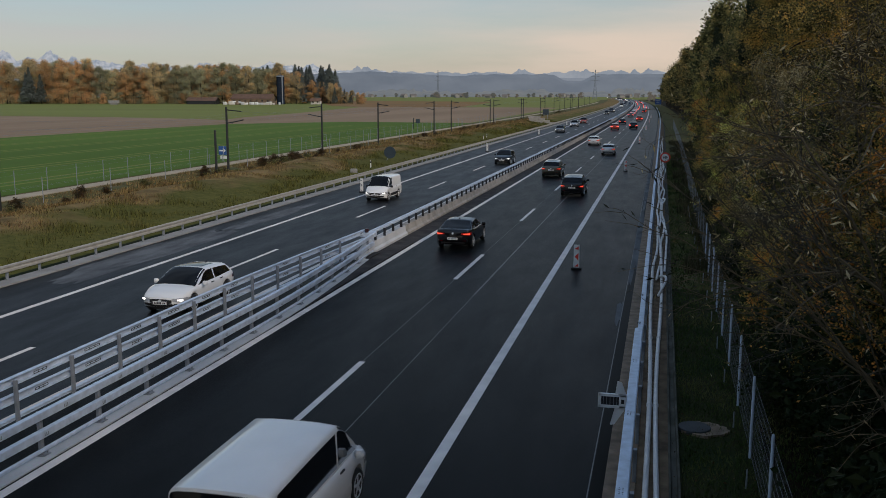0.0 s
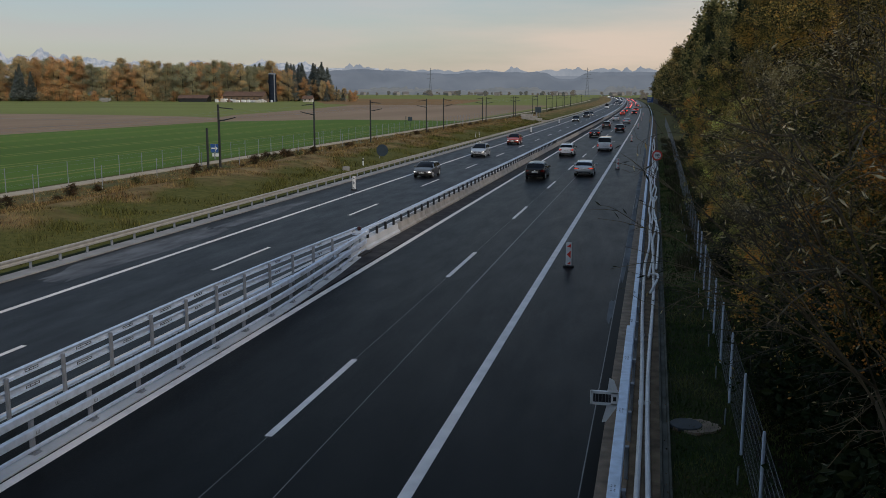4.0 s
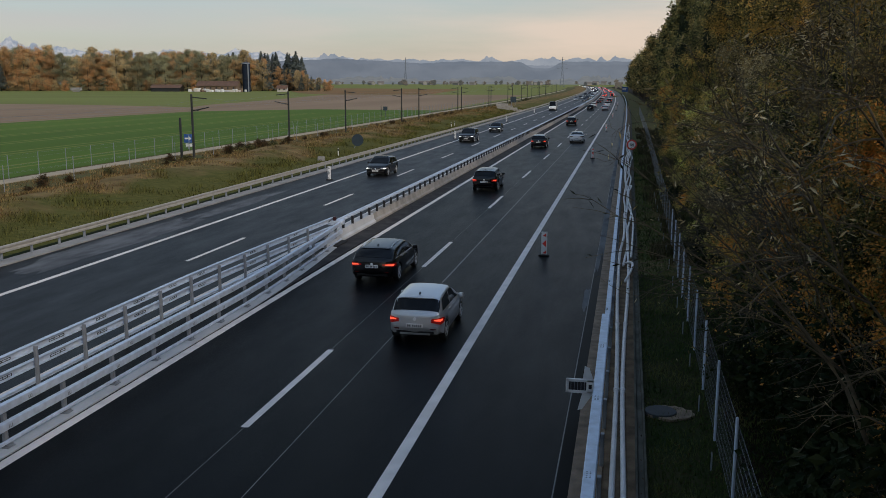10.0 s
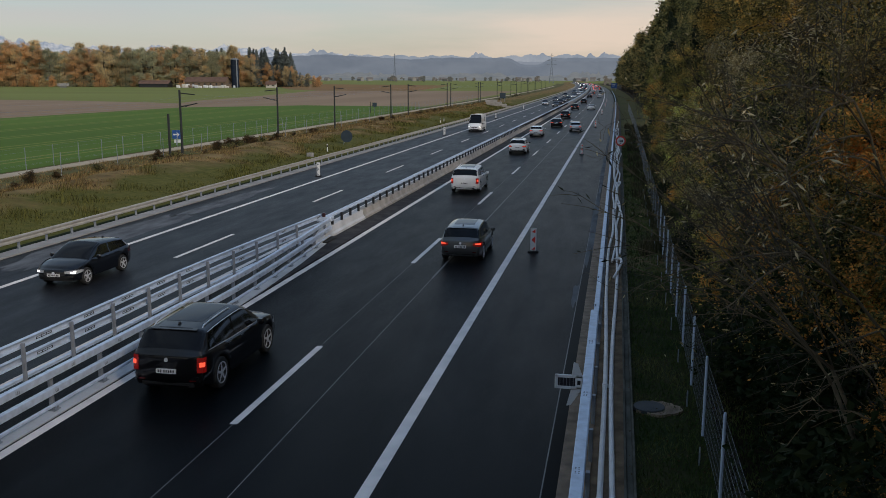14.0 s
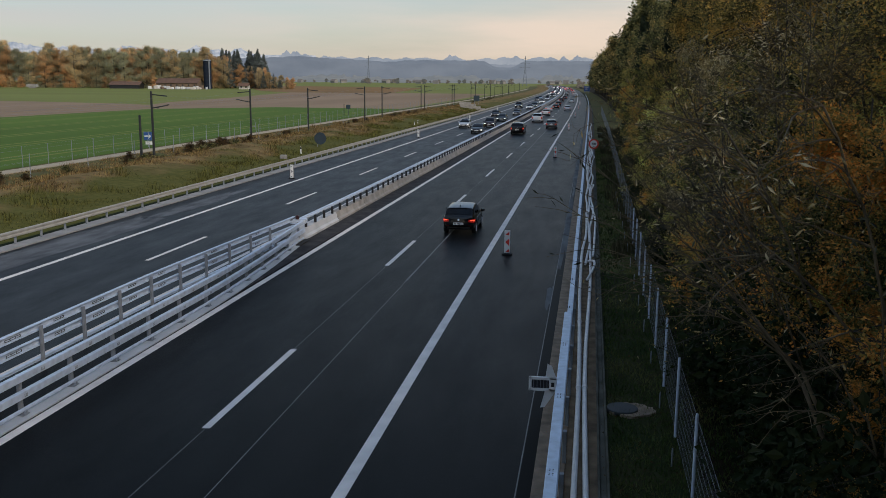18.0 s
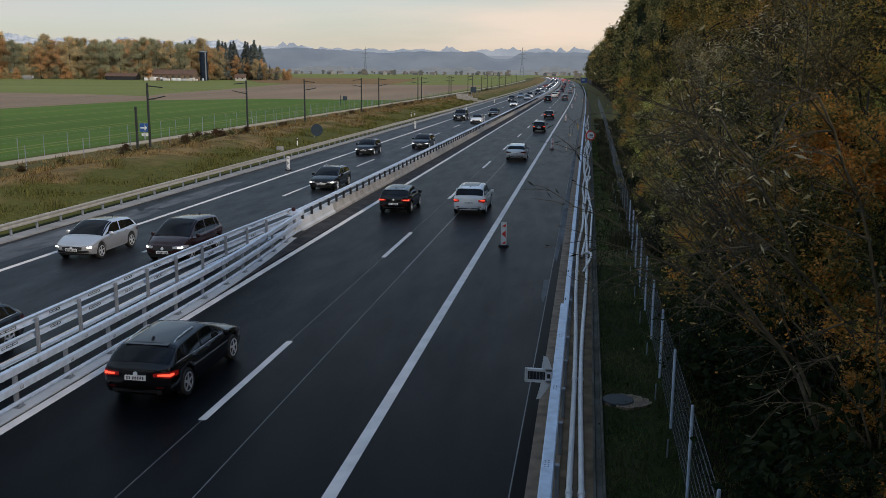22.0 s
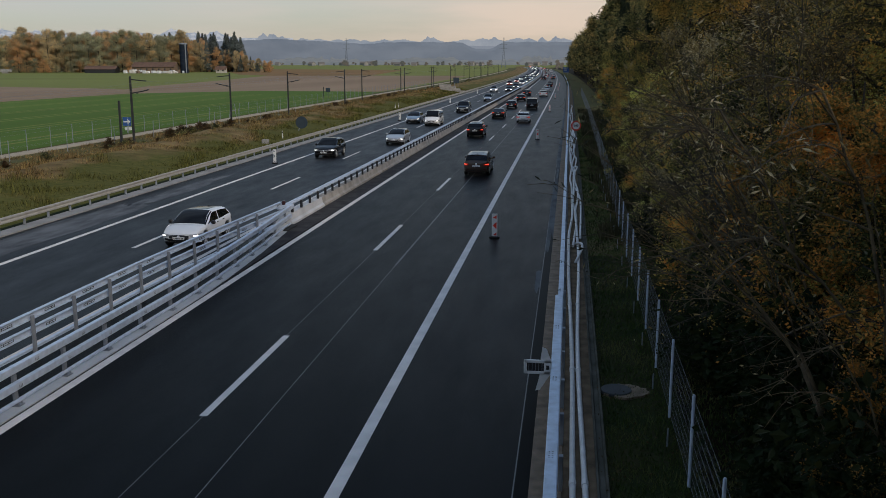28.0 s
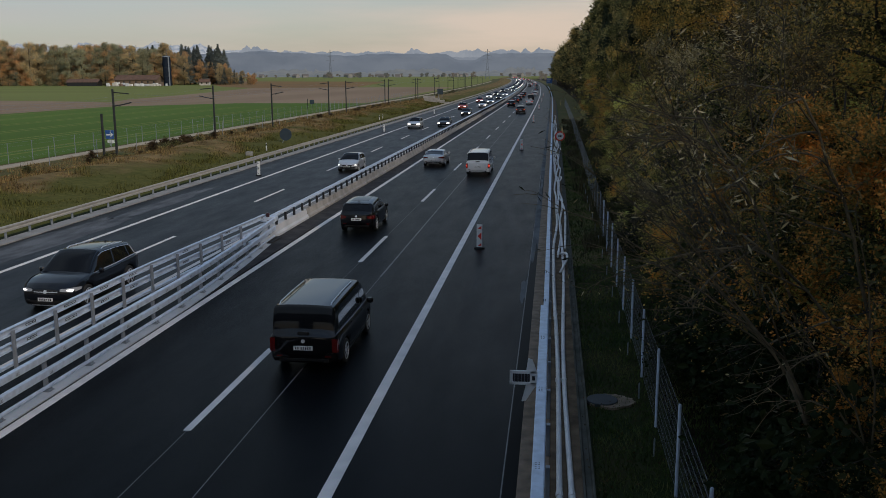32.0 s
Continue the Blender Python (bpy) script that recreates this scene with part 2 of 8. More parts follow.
def bank_surface(blades=False):
    """Green low down on the bank, with dry tan and rusty patches that grow towards its crest."""
    m = mat("dry_grass_blades" if blades else "dry_bank_grass", (0.330, 0.232, 0.104), 0.95, col2=(0.150, 0.105, 0.044), scale=0.7, bump=1.0, bscale=6, fine=0.35, spec=0.05)
    nt = m.node_tree
    N, K = nt.nodes.new, nt.links.new
    b = nt.nodes["Principled BSDF"]
    dry = b.inputs["Base Color"].links[0].from_socket
    tc, sep, mr, n1, add, mx, g1 = N("ShaderNodeTexCoord"), N("ShaderNodeSeparateXYZ"), N("ShaderNodeMapRange"), N("ShaderNodeTexNoise"), N("ShaderNodeMath"), N("ShaderNodeMix"), N("ShaderNodeMix")
    K(tc.outputs["Object"], sep.inputs["Vector"])
    K(sep.outputs["X"], mr.inputs["Value"])
    mr.inputs["From Min"].default_value, mr.inputs["From Max"].default_value = -20.5, -30.0
    n1.inputs["Scale"].default_value, n1.inputs["Detail"].default_value = 0.16, 6
    K(tc.outputs["Object"], n1.inputs["Vector"])
    rp = N("ShaderNodeValToRGB")
    rp.color_ramp.elements[0].position, rp.color_ramp.elements[1].position = 0.63, 0.79
    add.operation = "MULTIPLY_ADD"
    add.inputs[1].default_value = 0.55
    K(mr.outputs["Result"], add.inputs[0])
    K(n1.outputs["Fac"], add.inputs[2])
    K(add.outputs["Value"], rp.inputs["Fac"])
    g1.data_type = mx.data_type = "RGBA"
    n2 = N("ShaderNodeTexNoise")
    n2.inputs["Scale"].default_value, n2.inputs["Detail"].default_value = 2.6, 8
    K(tc.outputs["Object"], n2.inputs["Vector"])
    K(n2.outputs["Fac"], g1.inputs["Factor"])
    g1.inputs["A"].default_value, g1.inputs["B"].default_value = (0.030, 0.037, 0.010, 1), (0.142, 0.132, 0.038, 1)
    K(rp.outputs["Color"], mx.inputs["Factor"])
    K(g1.outputs["Result"], mx.inputs["A"])
    K(dry, mx.inputs["B"])
    K(mx.outputs["Result"], b.inputs["Base Color"])
    if blades:
        gm, mr2, mul = N("ShaderNodeNewGeometry"), N("ShaderNodeMapRange"), N("ShaderNodeMix")
        mr2.inputs["To Min"].default_value, mr2.inputs["To Max"].default_value = 0.22, 1.75
        mul.data_type, mul.blend_type = "RGBA", "MULTIPLY"
        mul.inputs["Factor"].default_value = 1.0
        K(gm.outputs["Random Per Island"], mr2.inputs["Value"])
        K(mx.outputs["Result"], mul.inputs["A"])
        K(mr2.outputs["Result"], mul.inputs["B"])
        K(mul.outputs["Result"], b.inputs["Base Color"])
    return m


BANK = bank_surface()
BANK_BLADES = bank_surface(True)
CONCRETE_EDGE = mat("grey_edge_concrete", (0.36, 0.35, 0.335), 0.9, col2=(0.25, 0.24, 0.23), scale=0.7, bump=0.25, bscale=40, fine=0.2)
STRIP = mat("railway_strip_grass", (0.155, 0.130, 0.060), 0.95, col2=(0.095, 0.110, 0.036), scale=0.25, bump=0.5, bscale=8, fine=0.3, spec=0.08)
FIELD_GREEN = mat("young_crop", (0.102, 0.168, 0.030), 0.95, col2=(0.074, 0.130, 0.023), scale=0.03, bump=0.3, bscale=3, stretch=(1, 0.15, 1), spec=0.08)
FIELD_PALE = mat("meadow", (0.205, 0.225, 0.065), 0.95, col2=(0.175, 0.19, 0.056), scale=0.02, stretch=(0.3, 1, 1), spec=0.08)
FIELD_BROWN = mat("ploughed_soil", (0.315, 0.225, 0.150), 0.95, col2=(0.245, 0.172, 0.114), scale=0.04, bump=0.5, bscale=2, stretch=(1, 0.1, 1), spec=0.08)
FIELD_RUST = mat("rusty_stubble", (0.27, 0.150, 0.065), 0.95, col2=(0.20, 0.135, 0.065), scale=0.02, spec=0.08)
EARTH = mat("brown_earth", (0.28, 0.200, 0.130), 0.95, col2=(0.12, 0.088, 0.060), scale=2.2, bump=0.7, bscale=25, fine=0.3, spec=0.08)
GRAVEL = mat("tan_gravel", (0.38, 0.280, 0.200), 0.95, col2=(0.20, 0.148, 0.105), scale=3.0, bump=0.8, bscale=45, fine=0.3)
# floor colour darkened to stand for the shade of trees and bridge
LITTER_SHADED = mat("shaded_forest_floor", (0.012, 0.011, 0.006), 0.95, col2=(0.026, 0.018, 0.008), scale=1.2, bump=0.8, bscale=12, fine=0.3, spec=0.08)
PATH_SAND = mat("farm_track_gravel", (0.44, 0.365, 0.26), 0.95, var=0.25, scale=0.4, bump=0.4, bscale=12)
HOSE = mat("white_plastic_pipe", (0.84, 0.81, 0.80), 0.5, var=0.18, scale=3)
WHITE_PAINT = mat("white_paint", (0.74, 0.74, 0.74), 0.5, var=0.1, scale=3)
RED_PAINT = mat("red_sheeting", (0.75, 0.045, 0.025), 0.5, var=0.15, scale=3)
BLUE_SIGN = mat("blue_sheeting", (0.02, 0.09, 0.32), 0.45, var=0.15, scale=2)
DARK_SIGN = mat("dark_sign_back", (0.035, 0.055, 0.075), 0.6, 0.2, var=0.2, scale=2)
RUBBER = mat("black_rubber", (0.018, 0.018, 0.018), 0.8, var=0.3, scale=5)
BARK = mat("grey_brown_bark", (0.042, 0.035, 0.026), 0.9, col2=(0.020, 0.017, 0.013), scale=4, bump=0.6, bscale=25)
TWIG = mat("bare_twigs", (0.165, 0.122, 0.066), 0.85, col2=(0.045, 0.034, 0.019), scale=4)
# copy of the twigs, darkened for the shade low in the wood
TWIG_SHADED = mat("shaded_twigs", (0.085, 0.072, 0.052), 0.85, col2=(0.040, 0.033, 0.024), scale=4)
SILO = mat("dark_blue_silo_steel", (0.016, 0.024, 0.040), 0.85, 0.0, var=0.2, scale=0.4, spec=0.08)
ROOF_TILE = mat("brown_roof", (0.15, 0.085, 0.055), 0.85, var=0.3, scale=0.5)
BARN_WOOD = mat("weathered_boards", (0.20, 0.14, 0.095), 0.85, var=0.3, scale=0.4)
# plaster greyed to fade the far houses as haze would
FAR_PLASTER = mat("far_house_plaster", (0.27, 0.265, 0.25), 0.9, var=0.2, scale=0.2)
PLASTER = mat("pale_plaster", (0.55, 0.52, 0.47), 0.85, var=0.15, scale=0.3)
L_AUTUMN = leafmat("autumn_leaves", [(0.022, 0.030, 0.010), (0.090, 0.098, 0.032), (0.350, 0.305, 0.092), (0.640, 0.440, 0.112), (0.780, 0.330, 0.066)])
L_OLIVE = leafmat("olive_leaves", [(0.029, 0.035, 0.011), (0.133, 0.125, 0.038), (0.728, 0.575, 0.158), (0.850, 0.850, 0.251)])
L_EDGE = leafmat("wood_edge_leaves", [(0.029, 0.037, 0.014), (0.106, 0.099, 0.039), (0.311, 0.245, 0.091), (0.520, 0.344, 0.119)])
L_EDGEOLIVE = leafmat("dark_olive_leaves", [(0.025, 0.034, 0.014), (0.090, 0.097, 0.039), (0.261, 0.233, 0.091), (0.403, 0.319, 0.124)])
L_WILLOW = leafmat("willow_leaves", [(0.085, 0.060, 0.018), (0.18, 0.122, 0.038), (0.46, 0.34, 0.15), (0.74, 0.61, 0.36)], 0.5, gloss=0.35)
L_FIR = leafmat("fir_needles", [(0.018, 0.028, 0.020), (0.032, 0.046, 0.028), (0.052, 0.064, 0.034)])
L_RUST = leafmat("rusty_leaves", [(0.022, 0.030, 0.010), (0.070, 0.078, 0.026), (0.225, 0.170, 0.050), (0.580, 0.270, 0.062), (0.740, 0.305, 0.062)])
# ochre leaves, brightened to make up for the crowns shading each other
L_LIT_OCHRE = leafmat("lit_ochre_leaves", [(0.036, 0.036, 0.014), (0.150, 0.135, 0.044), (0.540, 0.385, 0.112), (0.880, 0.470, 0.102)])
# far leaf and needle colours paled to stand for the haze before the wood
L_HAZEWOOD = leafmat("hazy_wood_leaves", [(0.336, 0.305, 0.213), (0.448, 0.381, 0.23), (0.56, 0.431, 0.23), (0.65, 0.448, 0.207)], through=0.4)
L_HAZERUST = leafmat("hazy_rusty_leaves", [(0.403, 0.291, 0.185), (0.549, 0.356, 0.179), (0.672, 0.386, 0.168), (0.582, 0.398, 0.199)], through=0.4)
L_HAZEOLIVE = leafmat("hazy_olive_leaves", [(0.274, 0.287, 0.202), (0.353, 0.347, 0.218), (0.454, 0.414, 0.235)], through=0.4)
L_HAZEFIR = leafmat("hazy_fir_needles", [(0.118, 0.14, 0.135), (0.138, 0.16, 0.148), (0.16, 0.178, 0.156)], through=0.4)
# undergrowth coloured near black for the shade under the trees
L_SHADE = leafmat("shaded_undergrowth_leaves", [(0.007, 0.014, 0.005), (0.014, 0.024, 0.007), (0.026, 0.030, 0.009)])
# willow leaves coloured dark, to stand as silhouettes against the brightness behind
L_SILHOUETTE = leafmat("silhouette_willow_leaves", [(0.020, 0.022, 0.014), (0.045, 0.046, 0.030), (0.11, 0.11, 0.075)])
L_SHRUB = leafmat("dry_shrub_leaves", [(0.045, 0.040, 0.018), (0.085, 0.055, 0.025), (0.12, 0.055, 0.025)])


# ---- mesh helpers ----
def obj(name, verts, faces, material, parent=None, label="", smooth=False, sharp=None):
    """Links one mesh object, as a thing or as a part of one."""
    me = bpy.data.meshes.new(name)
    me.from_pydata([tuple(v) for v in verts], [], [tuple(f) for f in faces])
    me.materials.append(material)
    if smooth:
        me.polygons.foreach_set("use_smooth", [True] * len(me.polygons))
        if sharp:
            me.set_sharp_from_angle(angle=radians(sharp))
    me.update()
    ob = new(name, me)
    ob.parent = parent
    if label:
        ob["label"] = label
    return ob


def share(name, mesh, m, parent=None, label=""):
    """One more object on a mesh that is there already."""
    ob = new(name, mesh)
    ob.parent = parent
    ob.matrix_basis = m
    if label:
        ob["label"] = label
    return ob


def empty(name, m=None):
    ob = new(name)
    ob.empty_display_size = 0.2
    if m is not None:
        ob.matrix_basis = m
    return ob


def bend(y):
    """How far the motorway has swung to the left at y."""
    return -(y - 180) ** 2 / 34000 if y > 180 else 0.0


def stations(y0, y1, near=8.0, far=25.0):
    ys, y = [y0], y0
    while y < y1:
        y += near if -20 < y < 170 else far
        ys.append(min(y, y1))
    return ys


def prism(name, prof, y0, y1, material, parent=None, label="", shift=None, closed=True, step=8.0, smooth=False):
    """A profile of (x, z) drawn along the motorway from y0 to y1."""
    ys = stations(y0, y1, step, max(step, 25.0))
    n, V, Fc = len(prof), [], []
    for y in ys:
        s = bend(y) + (shift(y) if shift else 0.0)
        V += [(x + s, y, z) for x, z in prof]
    for i in range(len(ys) - 1):
        for j in range(n if closed else n - 1):
            k = (j + 1) % n
            Fc.append((i * n + j, i * n + k, (i + 1) * n + k, (i + 1) * n + j))
    if closed:
        Fc += [tuple(range(n - 1, -1, -1)), tuple((len(ys) - 1) * n + j for j in range(n))]
    return obj(name, V, Fc, material, parent, label, smooth, 40 if smooth else None)


def slab(name, x0, x1, z0, z1, y0, y1, material, parent=None, label=""):
    return prism(name, [(x0, z0), (x1, z0), (x1, z1), (x0, z1)], y0, y1, material, parent, label)


def box_mesh(w, d, h, bev=0.0, taper=0.0):
    """Verts and faces of a box standing on z = 0 with chamfered upright edges."""
    c = min(bev, w / 2.2, d / 2.2)
    if c:
        ring = [(-w / 2 + c, -d / 2), (w / 2 - c, -d / 2), (w / 2, -d / 2 + c), (w / 2, d / 2 - c), (w / 2 - c, d / 2), (-w / 2 + c, d / 2), (-w / 2, d / 2 - c), (-w / 2, -d / 2 + c)]
    else:
        ring = [(-w / 2, -d / 2), (w / 2, -d / 2), (w / 2, d / 2), (-w / 2, d / 2)]
    n, lv = len(ring), [(0.0, 1.0)]
    if c:
        k = 1 - c / max(w, d)
        lv = [(0.0, k), (min(c, h / 3), 1.0), (h - min(c, h / 3), 1.0 - taper), (h, k - taper)]
    else:
        lv = [(0.0, 1.0), (h, 1.0 - taper)]
    V = [(x * s, y * s, z) for z, s in lv for x, y in ring]
    Fc = [(i * n + j, i * n + (j + 1) % n, (i + 1) * n + (j + 1) % n, (i + 1) * n + j) for i in range(len(lv) - 1) for j in range(n)]
    Fc += [tuple(range(n - 1, -1, -1)), tuple((len(lv) - 1) * n + j for j in range(n))]
    return V, Fc


def moved(vf, m):
    return [tuple(m @ Vector(v)) for v in vf[0]], vf[1]


def merged(*vfs):
    V, Fc = [], []
    for v, f in vfs:
        k = len(V)
        V += list(v)
        Fc += [tuple(i + k for i in q) for q in f]
    return V, Fc


def lathe(prof, n=16, axis="z"):
    """Turns a profile of (radius, height) round an axis."""
    V, Fc = [], []
    for r, h in prof:
        for i in range(n):
            a = 2 * math.pi * i / n
            p = (r * math.cos(a), r * math.sin(a), h)
            V.append(p if axis == "z" else (p[2], p[0], p[1]) if axis == "x" else (p[0], p[2], p[1]))
    for k in range(len(prof) - 1):
        for i in range(n):
            j = (i + 1) % n
            Fc.append((k * n + i, k * n + j, (k + 1) * n + j, (k + 1) * n + i))
    Fc += [tuple(range(n - 1, -1, -1)), tuple((len(prof) - 1) * n + i for i in range(n))]
    return V, Fc


def tube(pts, radii, n=6):
    """A bent round bar through the points."""
    V, Fc = [], []
    P = [Vector(p) for p in pts]
    for i, p in enumerate(P):
        d = (P[min(i + 1, len(P) - 1)] - P[max(i - 1, 0)]).normalized()
        u = d.orthogonal().normalized() if i == 0 else (u - d * u.dot(d)).normalized()
        v = d.cross(u)
        r = radii[i] if hasattr(radii, "__len__") else radii
        V += [tuple(p + (u * math.cos(2 * math.pi * k / n) + v * math.sin(2 * math.pi * k / n)) * r) for k in range(n)]
    for i in range(len(P) - 1):
        Fc += [(i * n + k, i * n + (k + 1) % n, (i + 1) * n + (k + 1) % n, (i + 1) * n + k) for k in range(n)]
    Fc += [tuple(range(n - 1, -1, -1)), tuple((len(P) - 1) * n + k for k in range(n))]
    return V, Fc


# ---- ground, fields and motorway ----
def ground():
    xs = [(-4600, 0), (-700, 0), (-120, 0), (-50, 0), (-46, 0), (-41, 0), (-34, 0.0), (-31, 0.15), (-28.5, 0.70), (-26.5, 0.92), (-24.5, 0.80), (-22, 0.45),
          (-19.6, 0.12), (-18.4, -0.02), (-17.4, -0.08), (7.4, -0.08), (8.5, -0.05), (10.4, 0.0), (14, 0.2), (40, 0.6), (300, 0.6), (4600, 0)]
    ys = [-4600, -1000, -300, -60] + list(range(-20, 172, 4)) + list(range(180, 1500, 40)) + [1700, 2200, 3000, 4700]
    V, Fc, n = [], [], len(xs)
    for y in ys:
        for x, z in xs:
            bump = 0.0
            if -33 < x < -19:
                bump = 0.34 * noise.noise((x * 0.3, y * 0.13, 2.0)) + 0.10 * noise.noise((x * 0.9, y * 0.6, 5.0))
            V.append((x + bend(min(y, 1500)) * (1 if abs(x) < 130 else 0), y, z + bump))
    for i in range(len(ys) - 1):
        for j in range(n - 1):
            Fc.append((i * n + j, i * n + j + 1, (i + 1) * n + j + 1, (i + 1) * n + j))
    g = obj("ground", V, Fc, GRASS, smooth=True)
    g.data.materials.append(BANK)
    g.data.materials.append(LITTER_SHADED)
    g.data.materials.append(FIELD_PALE)
    g.data.materials.append(STRIP)
    mi = []
    for p in g.data.polygons:
        x = p.center.x - bend(min(p.center.y, 1500))
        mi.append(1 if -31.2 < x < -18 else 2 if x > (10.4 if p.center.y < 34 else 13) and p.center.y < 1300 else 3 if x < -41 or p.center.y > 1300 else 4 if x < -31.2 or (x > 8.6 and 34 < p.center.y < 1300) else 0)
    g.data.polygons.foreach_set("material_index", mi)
    return tagged(g, "flat valley ground with a dry grassy bank and fields", "ground", kind="structure")


def field(name, plan, material, label, z=0.03):
    """A flat field with the outline of its plan."""
    n = len(plan)
    V = [(x, y, z) for x, y in plan] + [(x, y, z - 0.02) for x, y in plan]
    Fc = [tuple(range(n)), tuple(range(2 * n - 1, n - 1, -1)), *[(i, i + n, (i + 1) % n + n, (i + 1) % n) for i in range(n)]]
    return tagged(obj(name, V, Fc, material), label, "field", kind="structure")


ground()
field("field_green", [(-39.6, -400), (-39.6, 205), (-41, 237), (-76, 239), (-100, 213), (-103, 140), (-104, -400)], FIELD_GREEN, "young green crop field behind the railway")
field("field_brown", [(-104, -400), (-103, 140), (-100, 213), (-117, 246), (-131, 255), (-167, 267), (-214, 271), (-420, 290), (-420, -400)], FIELD_BROWN, "bare brown ploughed field strip")
field("field_brown", [(-76, 239), (-42, 237), (-49, 525), (-113, 528), (-165, 514), (-140, 376), (-131, 320), (-126, 277), (-117, 246), (-100, 213)], FIELD_BROWN, "bare brown ploughed field beside the railway")
field("field_stubble", [(-165, 516), (-108, 534), (-155, 900), (-409, 1067), (-255, 690), (-200, 560)], FIELD_RUST, "rusty brown stubble field", 0.06)
field("field_meadow", [(-112, 534), (-50, 534), (-62, 700), (-150, 720)], FIELD_PALE, "green strip of young crop beyond the ploughed field", 0.05)

rows_ = empty("tramlines")
tagged(rows_, "pale wheel tracks through the young crop", "field track", kind="structure")
for k in range(6):
    for dx in (0.0, 1.9):
        x = -44.5 - 10.5 * k - dx
        obj("track", [(x - 0.22, -300, 0.036), (x + 0.22, -300, 0.036), (x + 0.22, 212, 0.036), (x - 0.22, 212, 0.036), (x - 0.22, -300, 0.02), (x + 0.22, -300, 0.02), (x + 0.22, 212, 0.02), (x - 0.22, 212, 0.02)],
            [(0, 1, 2, 3), (0, 4, 5, 1), (2, 6, 7, 3), (1, 5, 6, 2), (3, 7, 4, 0)], FIELD_PALE, rows_)

Y0, Y1 = -1000.0, 1500.0
tagged(slab("carriageway_out", -4.07, 7.215, -0.06, 0.0, Y0, Y1, ASPHALT), "dark new asphalt of the two lanes leading away", "road", kind="structure")
tagged(slab("carriageway_in", -16.95, -6.3, -0.06, 0.0, Y0, Y1, ASPHALT_OLD), "dark asphalt of the two oncoming lanes", "road", kind="structure")
tagged(slab("median_strip", -6.3, -4.07, -0.06, -0.003, 39.5, Y1, ASPHALT_DIRTY), "asphalt of the central reserve", "road", kind="structure")
tagged(slab("median_gap", -6.3, -4.07, -0.06, 0.0, Y0, 39.5, ASPHALT), "dark asphalt between the central crash barriers", "road", kind="structure")
tagged(slab("kerb_strip", -17.75, -16.95, -0.06, 0.06, Y0, Y1, CONCRETE_EDGE), "grey concrete edge strip beside the oncoming lanes", "kerb", kind="structure")
tagged(slab("gutter_strip", 6.96, 7.21, -0.05, 0.004, Y0, 300, mat("gutter_asphalt", (0.0035, 0.0045, 0.0048), 0.5, var=0.4, scale=1.0, spec=0.03)), "dark gutter along the edge of the road", "gutter", kind="structure")
tagged(slab("gravel_strip", 7.215, 7.80, -0.06, 0.05, Y0, 300, GRAVEL), "tan gravel strip under the crash barrier", "gravel", kind="structure")
tagged(slab("earth_strip", 7.80, 8.44, -0.06, 0.02, Y0, 300, EARTH), "brown bare earth strip with loose pipes", "earth", kind="structure")


def stain(name, x0, x1, y0, y1, label, seed, top=0.003):
    """A ragged dusty patch, a thin film on the asphalt."""
    n, V = 40, []
    for k in range(n):
        a = 2 * math.pi * k / n
        r = 0.75 + 0.35 * noise.noise((math.cos(a) * 1.6, math.sin(a) * 1.6, seed)) + 0.15 * noise.noise((math.cos(a) * 6, math.sin(a) * 6, seed))
        V.append(((x0 + x1) / 2 + math.cos(a) * r * (x1 - x0) / 2, (y0 + y1) / 2 + math.sin(a) * r * (y1 - y0) / 2, top))
    V += [(x, y, -0.01) for x, y, z in V]
    Fc = [tuple(range(n)), *[(i, i + n, (i + 1) % n + n, (i + 1) % n) for i in range(n)]]
    tagged(obj(name, V, Fc, STAIN), label, "road stain", kind="structure")


stain("dusty_patch", -17.0, -13.9, 28, 49, "dusty grey patch on the oncoming hard shoulder", 1.0)
stain("dusty_patch", -16.2, -14.6, 42, 62, "dusty grey patch on the oncoming hard shoulder", 4.0)
stain("dusty_patch", 6.70, 6.96, 29, 34, "dusty pale patch beside the gutter", 7.0)
stain("dusty_patch", 6.84, 7.34, 30, 66, "dusty pale film in the gutter", 9.0, 0.009)
stain("dusty_patch", 6.84, 7.32, 58, 100, "dusty pale film in the gutter", 12.0, 0.012)
stain("dusty_patch", 6.88, 7.30, 95, 160, "dusty pale film in the gutter", 15.0, 0.009)
Vw = [(-4.08, 29.5, 0.039), (-4.08, 44.0, 0.039), (-5.0, 44.0, 0.039), (-4.95, 40.6, 0.039), (-4.40, 34.5, 0.039)]
tagged(obj("joint_wedge", Vw + [(x, y, -0.02) for x, y, z in Vw], [(0, 1, 2, 3, 4), *[(i, i + 5, (i + 1) % 5 + 5, (i + 1) % 5) for i in range(5)]], ASPHALT_DIRTY), "dark wedge of bare ground beside the concrete strip", "ground strip", kind="structure")


